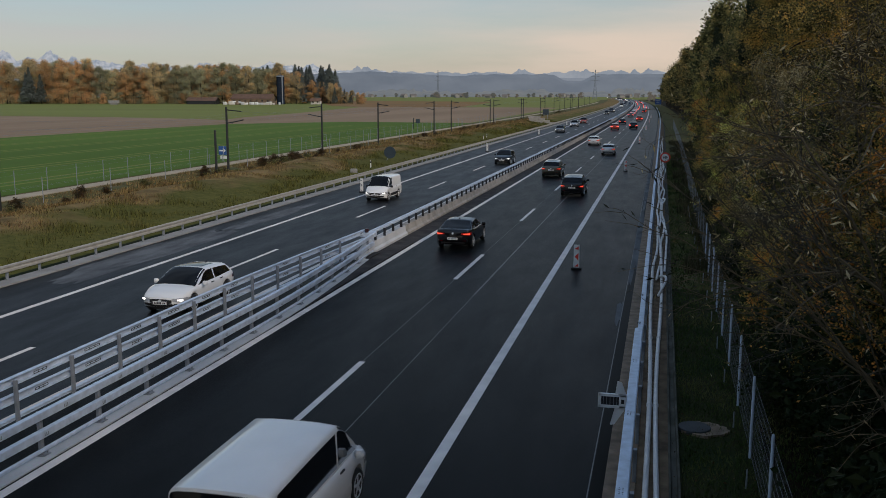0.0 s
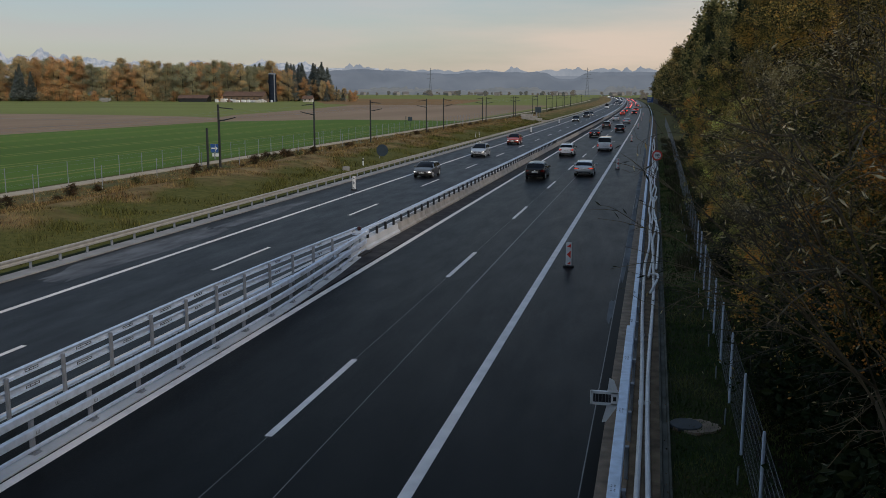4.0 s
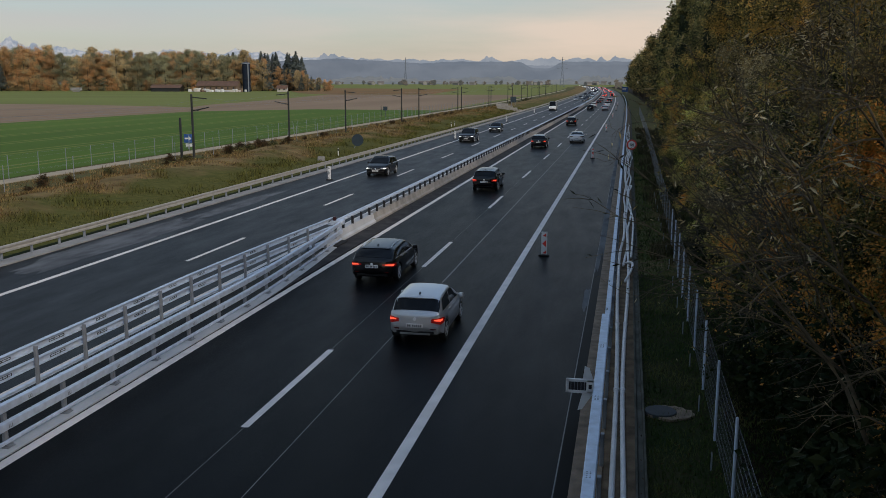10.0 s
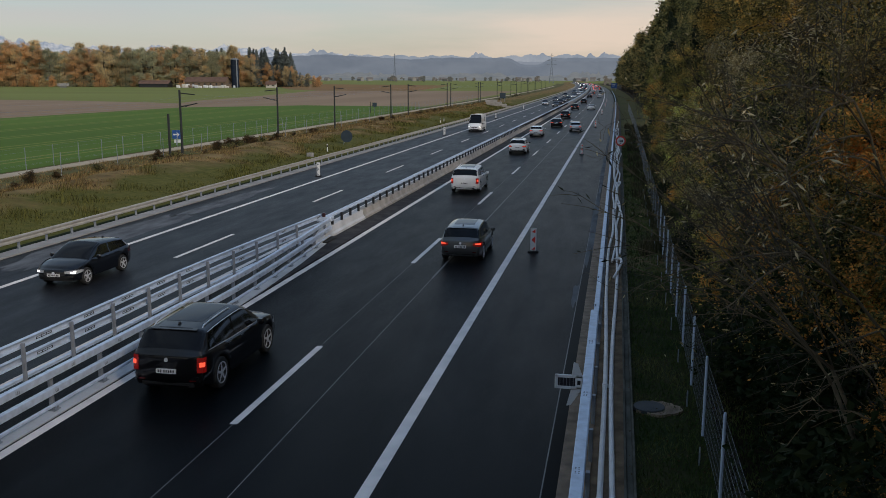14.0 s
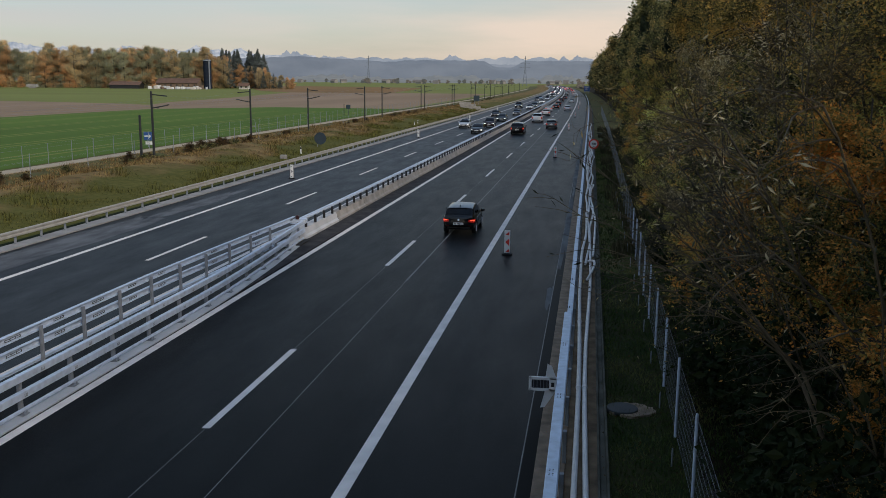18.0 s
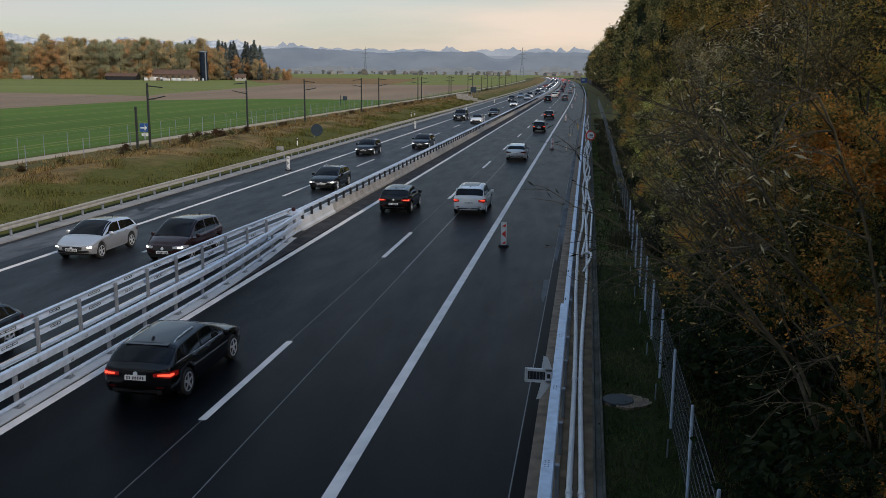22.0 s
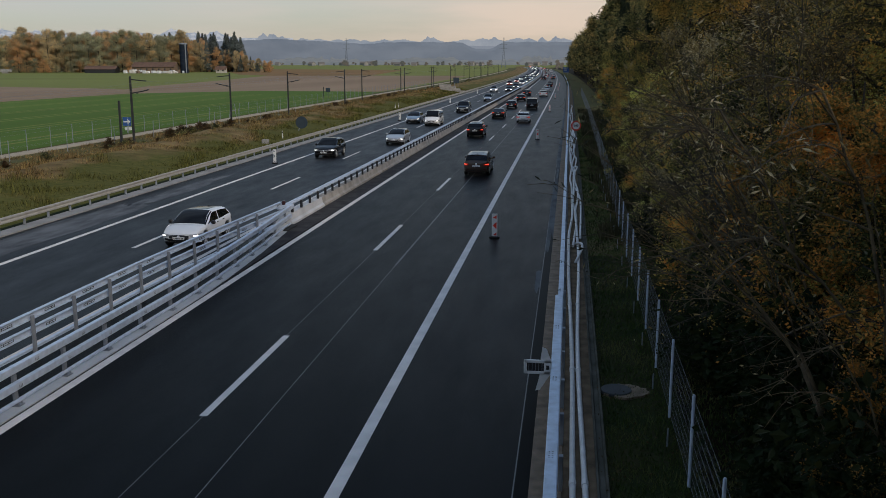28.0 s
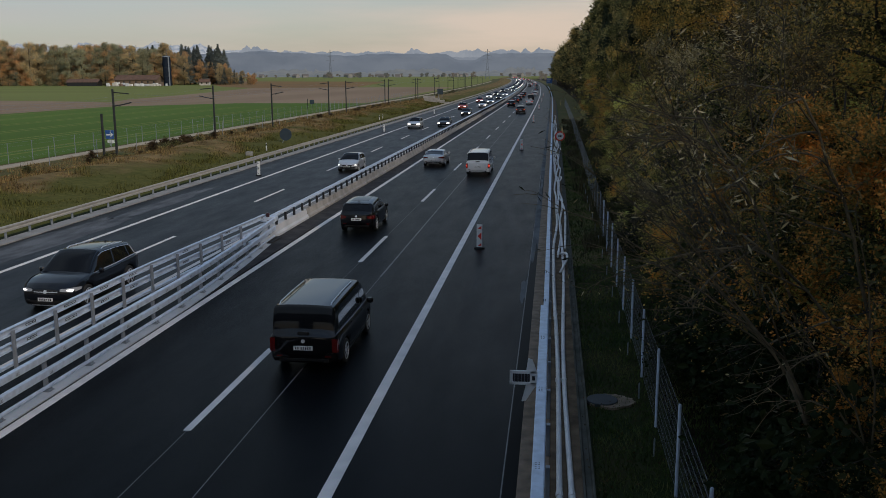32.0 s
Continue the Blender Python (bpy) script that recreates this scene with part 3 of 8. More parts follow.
def markings():
    th = 0.004
    for nm, x, wd, z in (("edge_line_right", 3.75, 0.26, th), ("edge_line_left", -3.90, 0.25, th), ("edge_line_oncoming", -13.68, 0.24, th), ("edge_line_inner", -6.62, 0.2, th)):
        tagged(slab(nm, x - wd / 2, x + wd / 2, -0.02, z, Y0, Y1, PAINT_LINE), "solid white road line on dark asphalt", "road line", kind="structure")
    for nm, x, y0 in (("lane_dashes_out", 0.0, 17.65), ("lane_dashes_in", -10.1, 34.75 - 18)):
        root = empty(nm)
        tagged(root, "white dashed lane line on dark asphalt", "road line", kind="structure")
        for k in range(-12, 45):
            y = y0 + 18 * k
            slab("dash", x - 0.09, x + 0.09, -0.02, th, y, y + 6.0, PAINT_LINE, root)
    for nm, x, wd in (("paving_joint", 0.0, 0.018), ("paving_joint", 1.36, 0.022)):
        tagged(slab(nm, x - wd / 2, x + wd / 2, -0.02, 0.0015, Y0, 260, SEALANT), "thin grey joint in the asphalt", "road joint", kind="structure")
    tagged(slab("sealed_joint", 1.32, 1.39, -0.02, 0.003, 33, 260, SEALANT), "wider sealed joint in the asphalt", "road joint", kind="structure")
    tagged(slab("edge_joint", 6.92, 6.945, -0.02, 0.006, Y0, 150, mat("pale_sealant", (0.20, 0.195, 0.19), 0.7, var=0.4, scale=1.2)), "thin pale joint along the gutter", "road joint", kind="structure")


markings()
# channel concrete is darker than the other concrete
tagged(prism("drain_channel", [(8.44, -0.05), (8.44, 0.07), (8.48, 0.07), (8.50, 0.0), (8.60, 0.0), (8.62, 0.07), (8.66, 0.07), (8.66, -0.05)], Y0, 260, mat("dark_drain_concrete", (0.13, 0.125, 0.105), 0.95, col2=(0.06, 0.06, 0.048), scale=1.5, bump=0.3, bscale=40, spec=0.1)),
       "narrow weathered concrete drain channel beside the verge", "drain", kind="structure")


# ---- crash barriers ----
def beam(x, z, h, face, wd=0.07):
    """Profile of a box-shaped steel beam with a flat face; face is 1 when it looks to the right."""
    s = face
    p = [(0, 0), (wd - 0.012, 0), (wd, 0.012), (wd, h - 0.012), (wd - 0.012, h), (0, h)]
    return [(x + s * a, z + b) for a, b in p][::s]


def near_shift_r(y):
    return -0.8 * max(0.0, min(1.0, (y - 27) / 13.0)) ** 1.5


def near_shift_l(y):
    return 0.55 * max(0.0, min(1.0, (y - 27) / 13.0)) ** 1.3


tagged(prism("median_slab", [(-4.60, -0.02), (-4.075, -0.02), (-4.075, 0.035), (-4.60, 0.035)], -60, 39.4, CONCRETE, shift=near_shift_r, step=2.0), "pale new concrete strip under the central crash barriers", "concrete strip", kind="structure")


def central_barriers():
    # the pair of steel barriers that closes the gap in the wall
    pv = merged(moved(box_mesh(0.11, 0.06, 0.93, 0.012), pose(0, 0, 0.0)), moved(box_mesh(0.05, 0.1, 0.93), pose(0.02, 0, 0)))
    plate = merged(box_mesh(0.3, 0.24, 0.025, 0.01), moved(box_mesh(0.04, 0.04, 0.05, 0.01), pose(0.1, 0.08, 0.02)), moved(box_mesh(0.04, 0.04, 0.05, 0.01), pose(-0.1, -0.08, 0.02)),
                   moved(box_mesh(0.04, 0.04, 0.05, 0.01), pose(0.1, -0.08, 0.02)))
    right = empty("crash_barrier")
    tagged(right, "new galvanised crash barrier with three rails beside the outgoing lanes", "crash barrier", "central crash barriers")
    pm = pl = None
    for k in range(-15, 12):
        y = 17.6 + 2.03 * k
        s = near_shift_r(y)
        if pm is None:
            o = obj("post", *pv, ZINC_DULL, right)
            b = obj("base_plate", *plate, ZINC_DULL, right)
            pm, pl = o.data, b.data
            o.location, b.location = (-4.38 + s, y, 0.05), (-4.38 + s, y, 0.036)
        else:
            share("post", pm, pose(-4.38 + s, y, 0.05), right)
            share("base_plate", pl, pose(-4.38 + s, y, 0.036), right)
    for z, h in ((0.86, 0.17), (0.46, 0.17), (0.14, 0.07)):
        prism("rail", beam(-4.30, z, h, 1, 0.12 if h > 0.15 else 0.06), -13, 40.4, ZINC, right, shift=near_shift_r, step=2.0)
    for k in range(-2, 10):
        for dy, z in ((0.0, 0.875), (1.35, 0.475)):
            y = 16.2 + 2.03 * k + dy
            if y < 37:
                comb = [(-0.06, 0), (0.06, 0), (0.06, 0.07), (0.044, 0.07), (0.044, 0.012), (0.008, 0.012), (0.008, 0.07), (-0.008, 0.07), (-0.008, 0.012), (-0.044, 0.012), (-0.044, 0.07), (-0.06, 0.07)]
                V = [(-4.179 + near_shift_r(y) + d, y + a, z + 0.025 + b) for d in (0, 0.004) for a, b in comb]
                obj("slot", V, [tuple(range(12, 24)), *[(k, (k + 1) % 12, (k + 1) % 12 + 12, k + 12) for k in range(12)]], ZINC_DULL, right, "comb-shaped dull slot in the rail")
    left = empty("crash_barrier")
    tagged(left, "new galvanised crash barrier seen from its back, beside the oncoming lanes", "crash barrier", "central crash barriers")
    pv2 = merged(box_mesh(0.10, 0.07, 1.12, 0.012))
    pm2 = None
    for k in range(-15, 10):
        y = 18.85 + 2.03 * k
        s = near_shift_l(y)
        if pm2 is None:
            o = obj("post", *pv2, ZINC_DULL, left)
            o.location, pm2 = (-5.92 + s, y, 0.03), o.data
        else:
            share("post", pm2, pose(-5.92 + s, y, 0.03), left)
    for z, h in ((1.00, 0.195), (0.60, 0.195), (0.20, 0.07)):
        prism("rail", [(-5.99, z), (-5.99, z + 0.02), (-6.07, z + 0.03), (-6.07, z + h - 0.03), (-5.99, z + h - 0.02), (-5.99, z + h), (-6.11, z + h), (-6.11, z)], -13, 40.4, ZINC, left, shift=near_shift_l, step=2.0)
        for k in range(-3, 9):
            y = 19.9 + 4.06 * k
            for dy, ln in ((0.0, 0.62), (2.03, 0.46)):
                V = [moved(box_mesh(0.008, ln, 0.012), pose(-6.064 + near_shift_l(y), y + dy, z + 0.06 + dz)) for dz in (-0.028, 0.022)]
                V += [moved(box_mesh(0.008, 0.02, 0.06), pose(-6.064 + near_shift_l(y), y + dy + f * ln, z + 0.032)) for f in (-0.5, -0.18, 0.18, 0.5)]
                if h > 0.1:
                    obj("slot", *merged(*V), DARK_POLE, left, "dark outline of a slot in the rail")
    hd = empty("barrier_end")
    tagged(hd, "bent steel end piece joining crash barriers to the concrete wall", "barrier end")
    obj("end_plate", *moved(box_mesh(0.75, 0.5, 0.22, 0.05), pose(-5.3, 40.4, 0.86)), ZINC, hd)
    obj("foot_block", *moved(box_mesh(0.8, 1.6, 0.06, 0.03), pose(-5.2, 39.9, 0.03)), RUBBER, hd)
    obj("lamp", *moved(lathe([(0.05, 0), (0.09, 0.02), (0.09, 0.16), (0.05, 0.2)], 10), pose(-5.3, 40.2, 1.08)), plain("dark_red_lens", (0.035, 0.010, 0.010), 0.3), hd, "small dark red warning lamp")
    hv = [(-5.75, 38.6, 0.03), (-5.0, 38.9, 0.03), (-5.1, 40.85, 0.03), (-5.8, 40.85, 0.03), (-5.6, 39.2, 0.12), (-5.25, 39.3, 0.12), (-5.25, 40.85, 0.55), (-5.62, 40.85, 0.55)]
    obj("wall_head", hv, [(0, 3, 2, 1), (4, 5, 6, 7), (0, 1, 5, 4), (1, 2, 6, 5), (2, 3, 7, 6), (3, 0, 4, 7)], CONCRETE, hd, "sloping pale concrete head")
    # the concrete wall with its own rail
    wall = empty("median_wall")
    tagged(wall, "low weathered concrete wall in the central reserve with a steel rail", "barrier wall", kind="structure")
    prof = [(-5.82, -0.02), (-5.12, -0.02), (-5.12, 0.10), (-5.22, 0.20), (-5.28, 0.50), (-5.62, 0.50), (-5.70, 0.20), (-5.82, 0.10)]
    y = 40.8
    while y < 200:
        ln = 6.0
        prism("block", prof, y, y + ln - 0.04, CONCRETE if y < 44 else CONCRETE_OLD, wall, step=6.0)
        y += ln
    prism("long_wall", prof, 200.8, 1400, CONCRETE_OLD, wall)
    prism("rail", beam(-5.50, 0.78, 0.18, -1, 0.12), 40.6, 1400, ZINC, wall)
    prism("rail_front", [(-5.46, 0.86), (-5.38, 0.86), (-5.38, 0.93), (-5.46, 0.93)], 40.6, 1400, ZINC, wall)
    pv3 = box_mesh(0.12, 0.11, 0.40, 0.02, 0.05)
    pm3 = None
    for k in range(140):
        y = 41.6 + 1.52 * k
        if pm3 is None:
            o = obj("post", *pv3, BLACK_STEEL, wall, "short black post")
            o.location, pm3 = (-5.33 + bend(y), y, 0.49), o.data
        else:
            share("post", pm3, pose(-5.33 + bend(y), y, 0.49), wall)


def side_barriers():
    left = empty("crash_barrier")
    tagged(left, "weathered steel crash barrier between the hard shoulder and the bank", "crash barrier")
    w = [(0, 0.0), (0.06, 0.03), (0.06, 0.10), (0.02, 0.13), (0.02, 0.18), (0.06, 0.21), (0.06, 0.28), (0, 0.31), (-0.01, 0.31), (-0.01, 0)]
    dull = mat("weathered_rail", (0.42, 0.40, 0.36), 0.65, 0.15, var=0.2, scale=3)
    prism("rail", [(-17.45 + a, 0.41 + b) for a, b in w], -40, 1400, dull, left)
    pm = None
    for k in range(130):
        y = 2.9 + 2.0 * k
        if pm is None:
            o = obj("post", *box_mesh(0.10, 0.10, 0.60, 0.015), ZINC_DULL, left)
            o.location, pm = (-17.56, y, 0.05), o.data
        else:
            share("post", pm, pose(-17.56 + bend(y), y, 0.05), left)
    right = empty("crash_barrier")
    tagged(right, "galvanised steel crash barrier along the verge with pipes behind it", "crash barrier")
    top = [(7.50, 0.60), (7.53, 0.58), (7.70, 0.58), (7.73, 0.60), (7.73, 0.745), (7.71, 0.76), (7.52, 0.76), (7.50, 0.745)]
    prism("rail", top, -20, 26.4, ZINC, right, step=2.0)
    prism("far_rail", [(a * 0.7 + 2.33, b - 0.03) for a, b in top], 23.0, 500, ZINC, right, step=4.0)
    pm = None
    for k in range(120):
        y = 7.1 + 2.0 * k
        if pm is None:
            o = obj("post", *box_mesh(0.08, 0.12, 0.68, 0.012), ZINC_DULL, right)
            o.location, pm = (7.78, y, 0.03), o.data
        else:
            share("post", pm, pose(7.78 + bend(y), y, 0.03), right)
    bolt = lathe([(0.016, 0), (0.016, 0.01)], 6)
    for k in range(-2, 5):
        y = 15.0 + 4.0 * k
        V = merged(*[moved(bolt, pose(7.57 + a, y + b, 0.752)) for a in (0.0, 0.06) for b in (-0.12, -0.05, 0.05, 0.12)])
        obj("bolts", *V, BLACK_STEEL, right)


central_barriers()
side_barriers()


# ---- the bridge from which one looks, behind the view ----
# concrete darkened so the unseen bridge reflects dimly in the cars
BRIDGE_CONCRETE = mat("darkened_bridge_concrete", (0.13, 0.125, 0.115), 0.9, var=0.35, scale=0.5, bump=0.2, bscale=30)


def bridge():
    root = empty("bridge")
    obj("deck", *moved(box_mesh(90, 9.0, 0.9, 0.05), pose(-4, -5.2, 5.0)), BRIDGE_CONCRETE, root)
    obj("parapet", *moved(box_mesh(90, 0.25, 0.8, 0.03), pose(-4, -1.1, 5.9)), BRIDGE_CONCRETE, root)
    obj("parapet", *moved(box_mesh(90, 0.25, 0.8, 0.03), pose(-4, -9.4, 5.9)), BRIDGE_CONCRETE, root)
    for x in (-5.4, 12.5, -21.5):
        obj("pier", *moved(box_mesh(0.8, 6.0, 5.1, 0.1), pose(x, -5.2, -0.05)), BRIDGE_CONCRETE, root)
    tagged(root, "plain concrete road bridge across the motorway", "bridge", kind="structure")


bridge()


# ---- trees ----
rng = np.random.default_rng(7)


def leaf_cloud(pts, size, long=1.6, spread=0.25, droop=0.0, g=None):
    """Verts and faces of folded leaves, one or more round each point."""
    g = g or rng
    n = len(pts)
    c = pts + g.normal(0, spread, (n, 3))
    d = g.normal(0, 1, (n, 3))
    d[:, 2] = d[:, 2] * 0.7 - droop
    d /= np.linalg.norm(d, axis=1)[:, None]
    u = np.cross(d, g.normal(0, 1, (n, 3)))
    u /= np.linalg.norm(u, axis=1)[:, None] + 1e-9
    s = (size * g.uniform(0.6, 1.35, n))[:, None]
    a, w = d * s * long / 2, u * s / 2
    nrm = np.cross(d, u) * s * 0.18
    V = np.stack([c - a, c + w + nrm, c + a, c - w + nrm], 1).reshape(-1, 3)
    i = np.arange(n)[:, None] * 4
    Fc = np.concatenate([i + [0, 1, 2], i + [0, 2, 3]], 0)
    return V, Fc


def np_obj(name, V, Fc, material, parent=None, label="", smooth=False):
    me = bpy.data.meshes.new(name)
    k = Fc.shape[1]
    me.vertices.add(len(V))
    me.vertices.foreach_set("co", np.asarray(V, dtype=np.float32).ravel())
    me.loops.add(Fc.size)
    me.loops.foreach_set("vertex_index", Fc.ravel().astype(np.int32))
    me.polygons.add(len(Fc))
    me.polygons.foreach_set("loop_start", np.arange(0, Fc.size, k, dtype=np.int32))
    me.polygons.foreach_set("use_smooth", [smooth] * len(Fc))
    me.materials.append(material)
    me.update(calc_edges=True)
    ob = new(name, me)
    ob.parent = parent
    if label:
        ob["label"] = label
    return ob


def grow(h, stems, limbs, reach, g, lean=0.0, low=0.18, twigs=4, rise=0.35, thick=1.0, bare=0.6):
    """A skeleton: polylines with radii, and the outer points that bear leaves."""
    lines, tips = [], []
    for s in range(stems):
        a = g.uniform(0, 6.28)
        sp = (reach * 0.35 if stems > 1 else 0.15) * g.uniform(0.5, 1.2)
        hh = h * g.uniform(0.8, 1.0) if stems > 1 else h
        P = [np.array([math.cos(a) * sp * f ** 1.4 + lean * f * f + g.normal(0, 0.05) * f, math.sin(a) * sp * f ** 1.4 + g.normal(0, 0.05) * f, hh * f]) for f in np.linspace(0, 1, 8)]
        r0 = 0.016 * h * thick / (1 if stems == 1 else 1.7)
        lines.append((P, [r0 * (1 - 0.9 * f) + 0.008 * thick for f in np.linspace(0, 1, 8)]))
        for k in range(limbs):
            f = low + (0.97 - low) * (k + g.uniform(0, 1)) / limbs
            i = min(6, int(f * 7))
            b = P[i] + (P[i + 1] - P[i]) * (f * 7 - i)
            ln = reach * (1.05 - 0.75 * abs(f - 0.45)) * g.uniform(0.55, 1.1) * (1 - 0.55 * max(0, f - 0.6) / 0.4)
            az = g.uniform(0, 6.28)
            d = np.array([math.cos(az), math.sin(az), rise + g.normal(0, 0.15)])
            Q = [b]
            for j in range(5):
                d = d + g.normal(0, 0.16, 3) + np.array([0, 0, -0.02])
                Q.append(Q[-1] + d / np.linalg.norm(d) * ln / 5)
            lines.append((Q, [r0 * 0.42 * (1 - 0.85 * t / 5) + 0.004 for t in range(6)]))
            for j in range(1, 6):
                for _ in range(twigs):
                    e = g.normal(0, 1, 3)
                    e[2] = e[2] * 0.6 + 0.15
                    e /= np.linalg.norm(e)
                    tl = ln * g.uniform(0.15, 0.4)
                    mid = Q[j] + e * tl * 0.5 + g.normal(0, 0.05, 3)
                    end = Q[j] + e * tl + np.array([0, 0, -0.05 * tl])
                    if g.uniform() < bare:
                        lines.append(([Q[j], mid, end], [0.010 * thick, 0.007 * thick, 0.003]))
                    tips += [end, mid, Q[j] + e * tl * 0.8]
    return lines, np.array(tips)


def tree(name, h, stems, limbs, reach, leaves, size, lm, seed, label, long=1.6, spread=0.22, low=0.18, twigs=4, droop=0.0, rise=0.35, sides=5, bark=None, thick=1.0, bare=0.6, lean=0.0, clump=3.0):
    g = np.random.default_rng(seed)
    lines, tips = grow(h, stems, limbs, reach, g, low=low, twigs=twigs, rise=rise, thick=thick, bare=bare, lean=lean)
    root = empty(name)
    V, Fc = merged(*[tube(p, r, sides if r[0] > 0.02 else 3) for p, r in lines])
    obj("trunk", V, Fc, bark or BARK, root, "grey-brown branching trunk and limbs", True)
    # leaves gather in clumps, with gaps between them
    wt = g.uniform(0, 1, len(tips)) ** clump
    ph = g.uniform(0, 6.28, 3)
    wave = np.sin(tips[:, 0] * 2.6 + ph[0]) + np.sin(tips[:, 1] * 2.9 + ph[1]) + np.sin(tips[:, 2] * 2.3 + ph[2])
    wt = wt * np.clip(0.45 + 0.42 * wave, 0.02, 1.4)
    pts = tips[g.choice(len(tips), leaves, p=wt / wt.sum())]
    LV, LF = leaf_cloud(pts, size, long, spread, droop, g)
    np_obj("crown", LV, LF, lm, root)
    return tagged(root, label, "tree", "roadside trees")


def fir(name, h, reach, seed, label, n=2600, size=0.5, needles=None):
    g = np.random.default_rng(seed)
    root = empty(name)
    obj("trunk", *tube([(0, 0, 0), (0, 0, h * 0.5), (0, 0, h)], [h * 0.012, h * 0.008, 0.02], 6), BARK, root, "straight brown trunk", True)
    tier = g.uniform(0.06, 1, n) ** 0.8
    az, rr = g.uniform(0, 6.28, n), np.sqrt(g.uniform(0.1, 1, n)) * reach * (1.03 - tier) * (1 + 0.25 * np.sin(g.integers(0, 9, n) * 2.1))
    pts = np.stack([np.cos(az) * rr, np.sin(az) * rr, tier * h - rr * 0.25], 1)
    np_obj("crown", *leaf_cloud(pts, size * np.clip(1.25 - tier, 0.3, 1.0), 2.2, 0.12, 0.25, g), needles or L_FIR, root)
    return tagged(root, label, "tree", "roadside trees")


def place(proto, x, y, z, turn, s, sx=1.0):
    o = copy_thing(proto, pose(x, y, z, 0, 0, turn))
    o.scale = (s * sx, s * sx, s)
    return o


def drop(proto):
    for o in (*proto.children_recursive, proto):
        bpy.data.objects.remove(o)


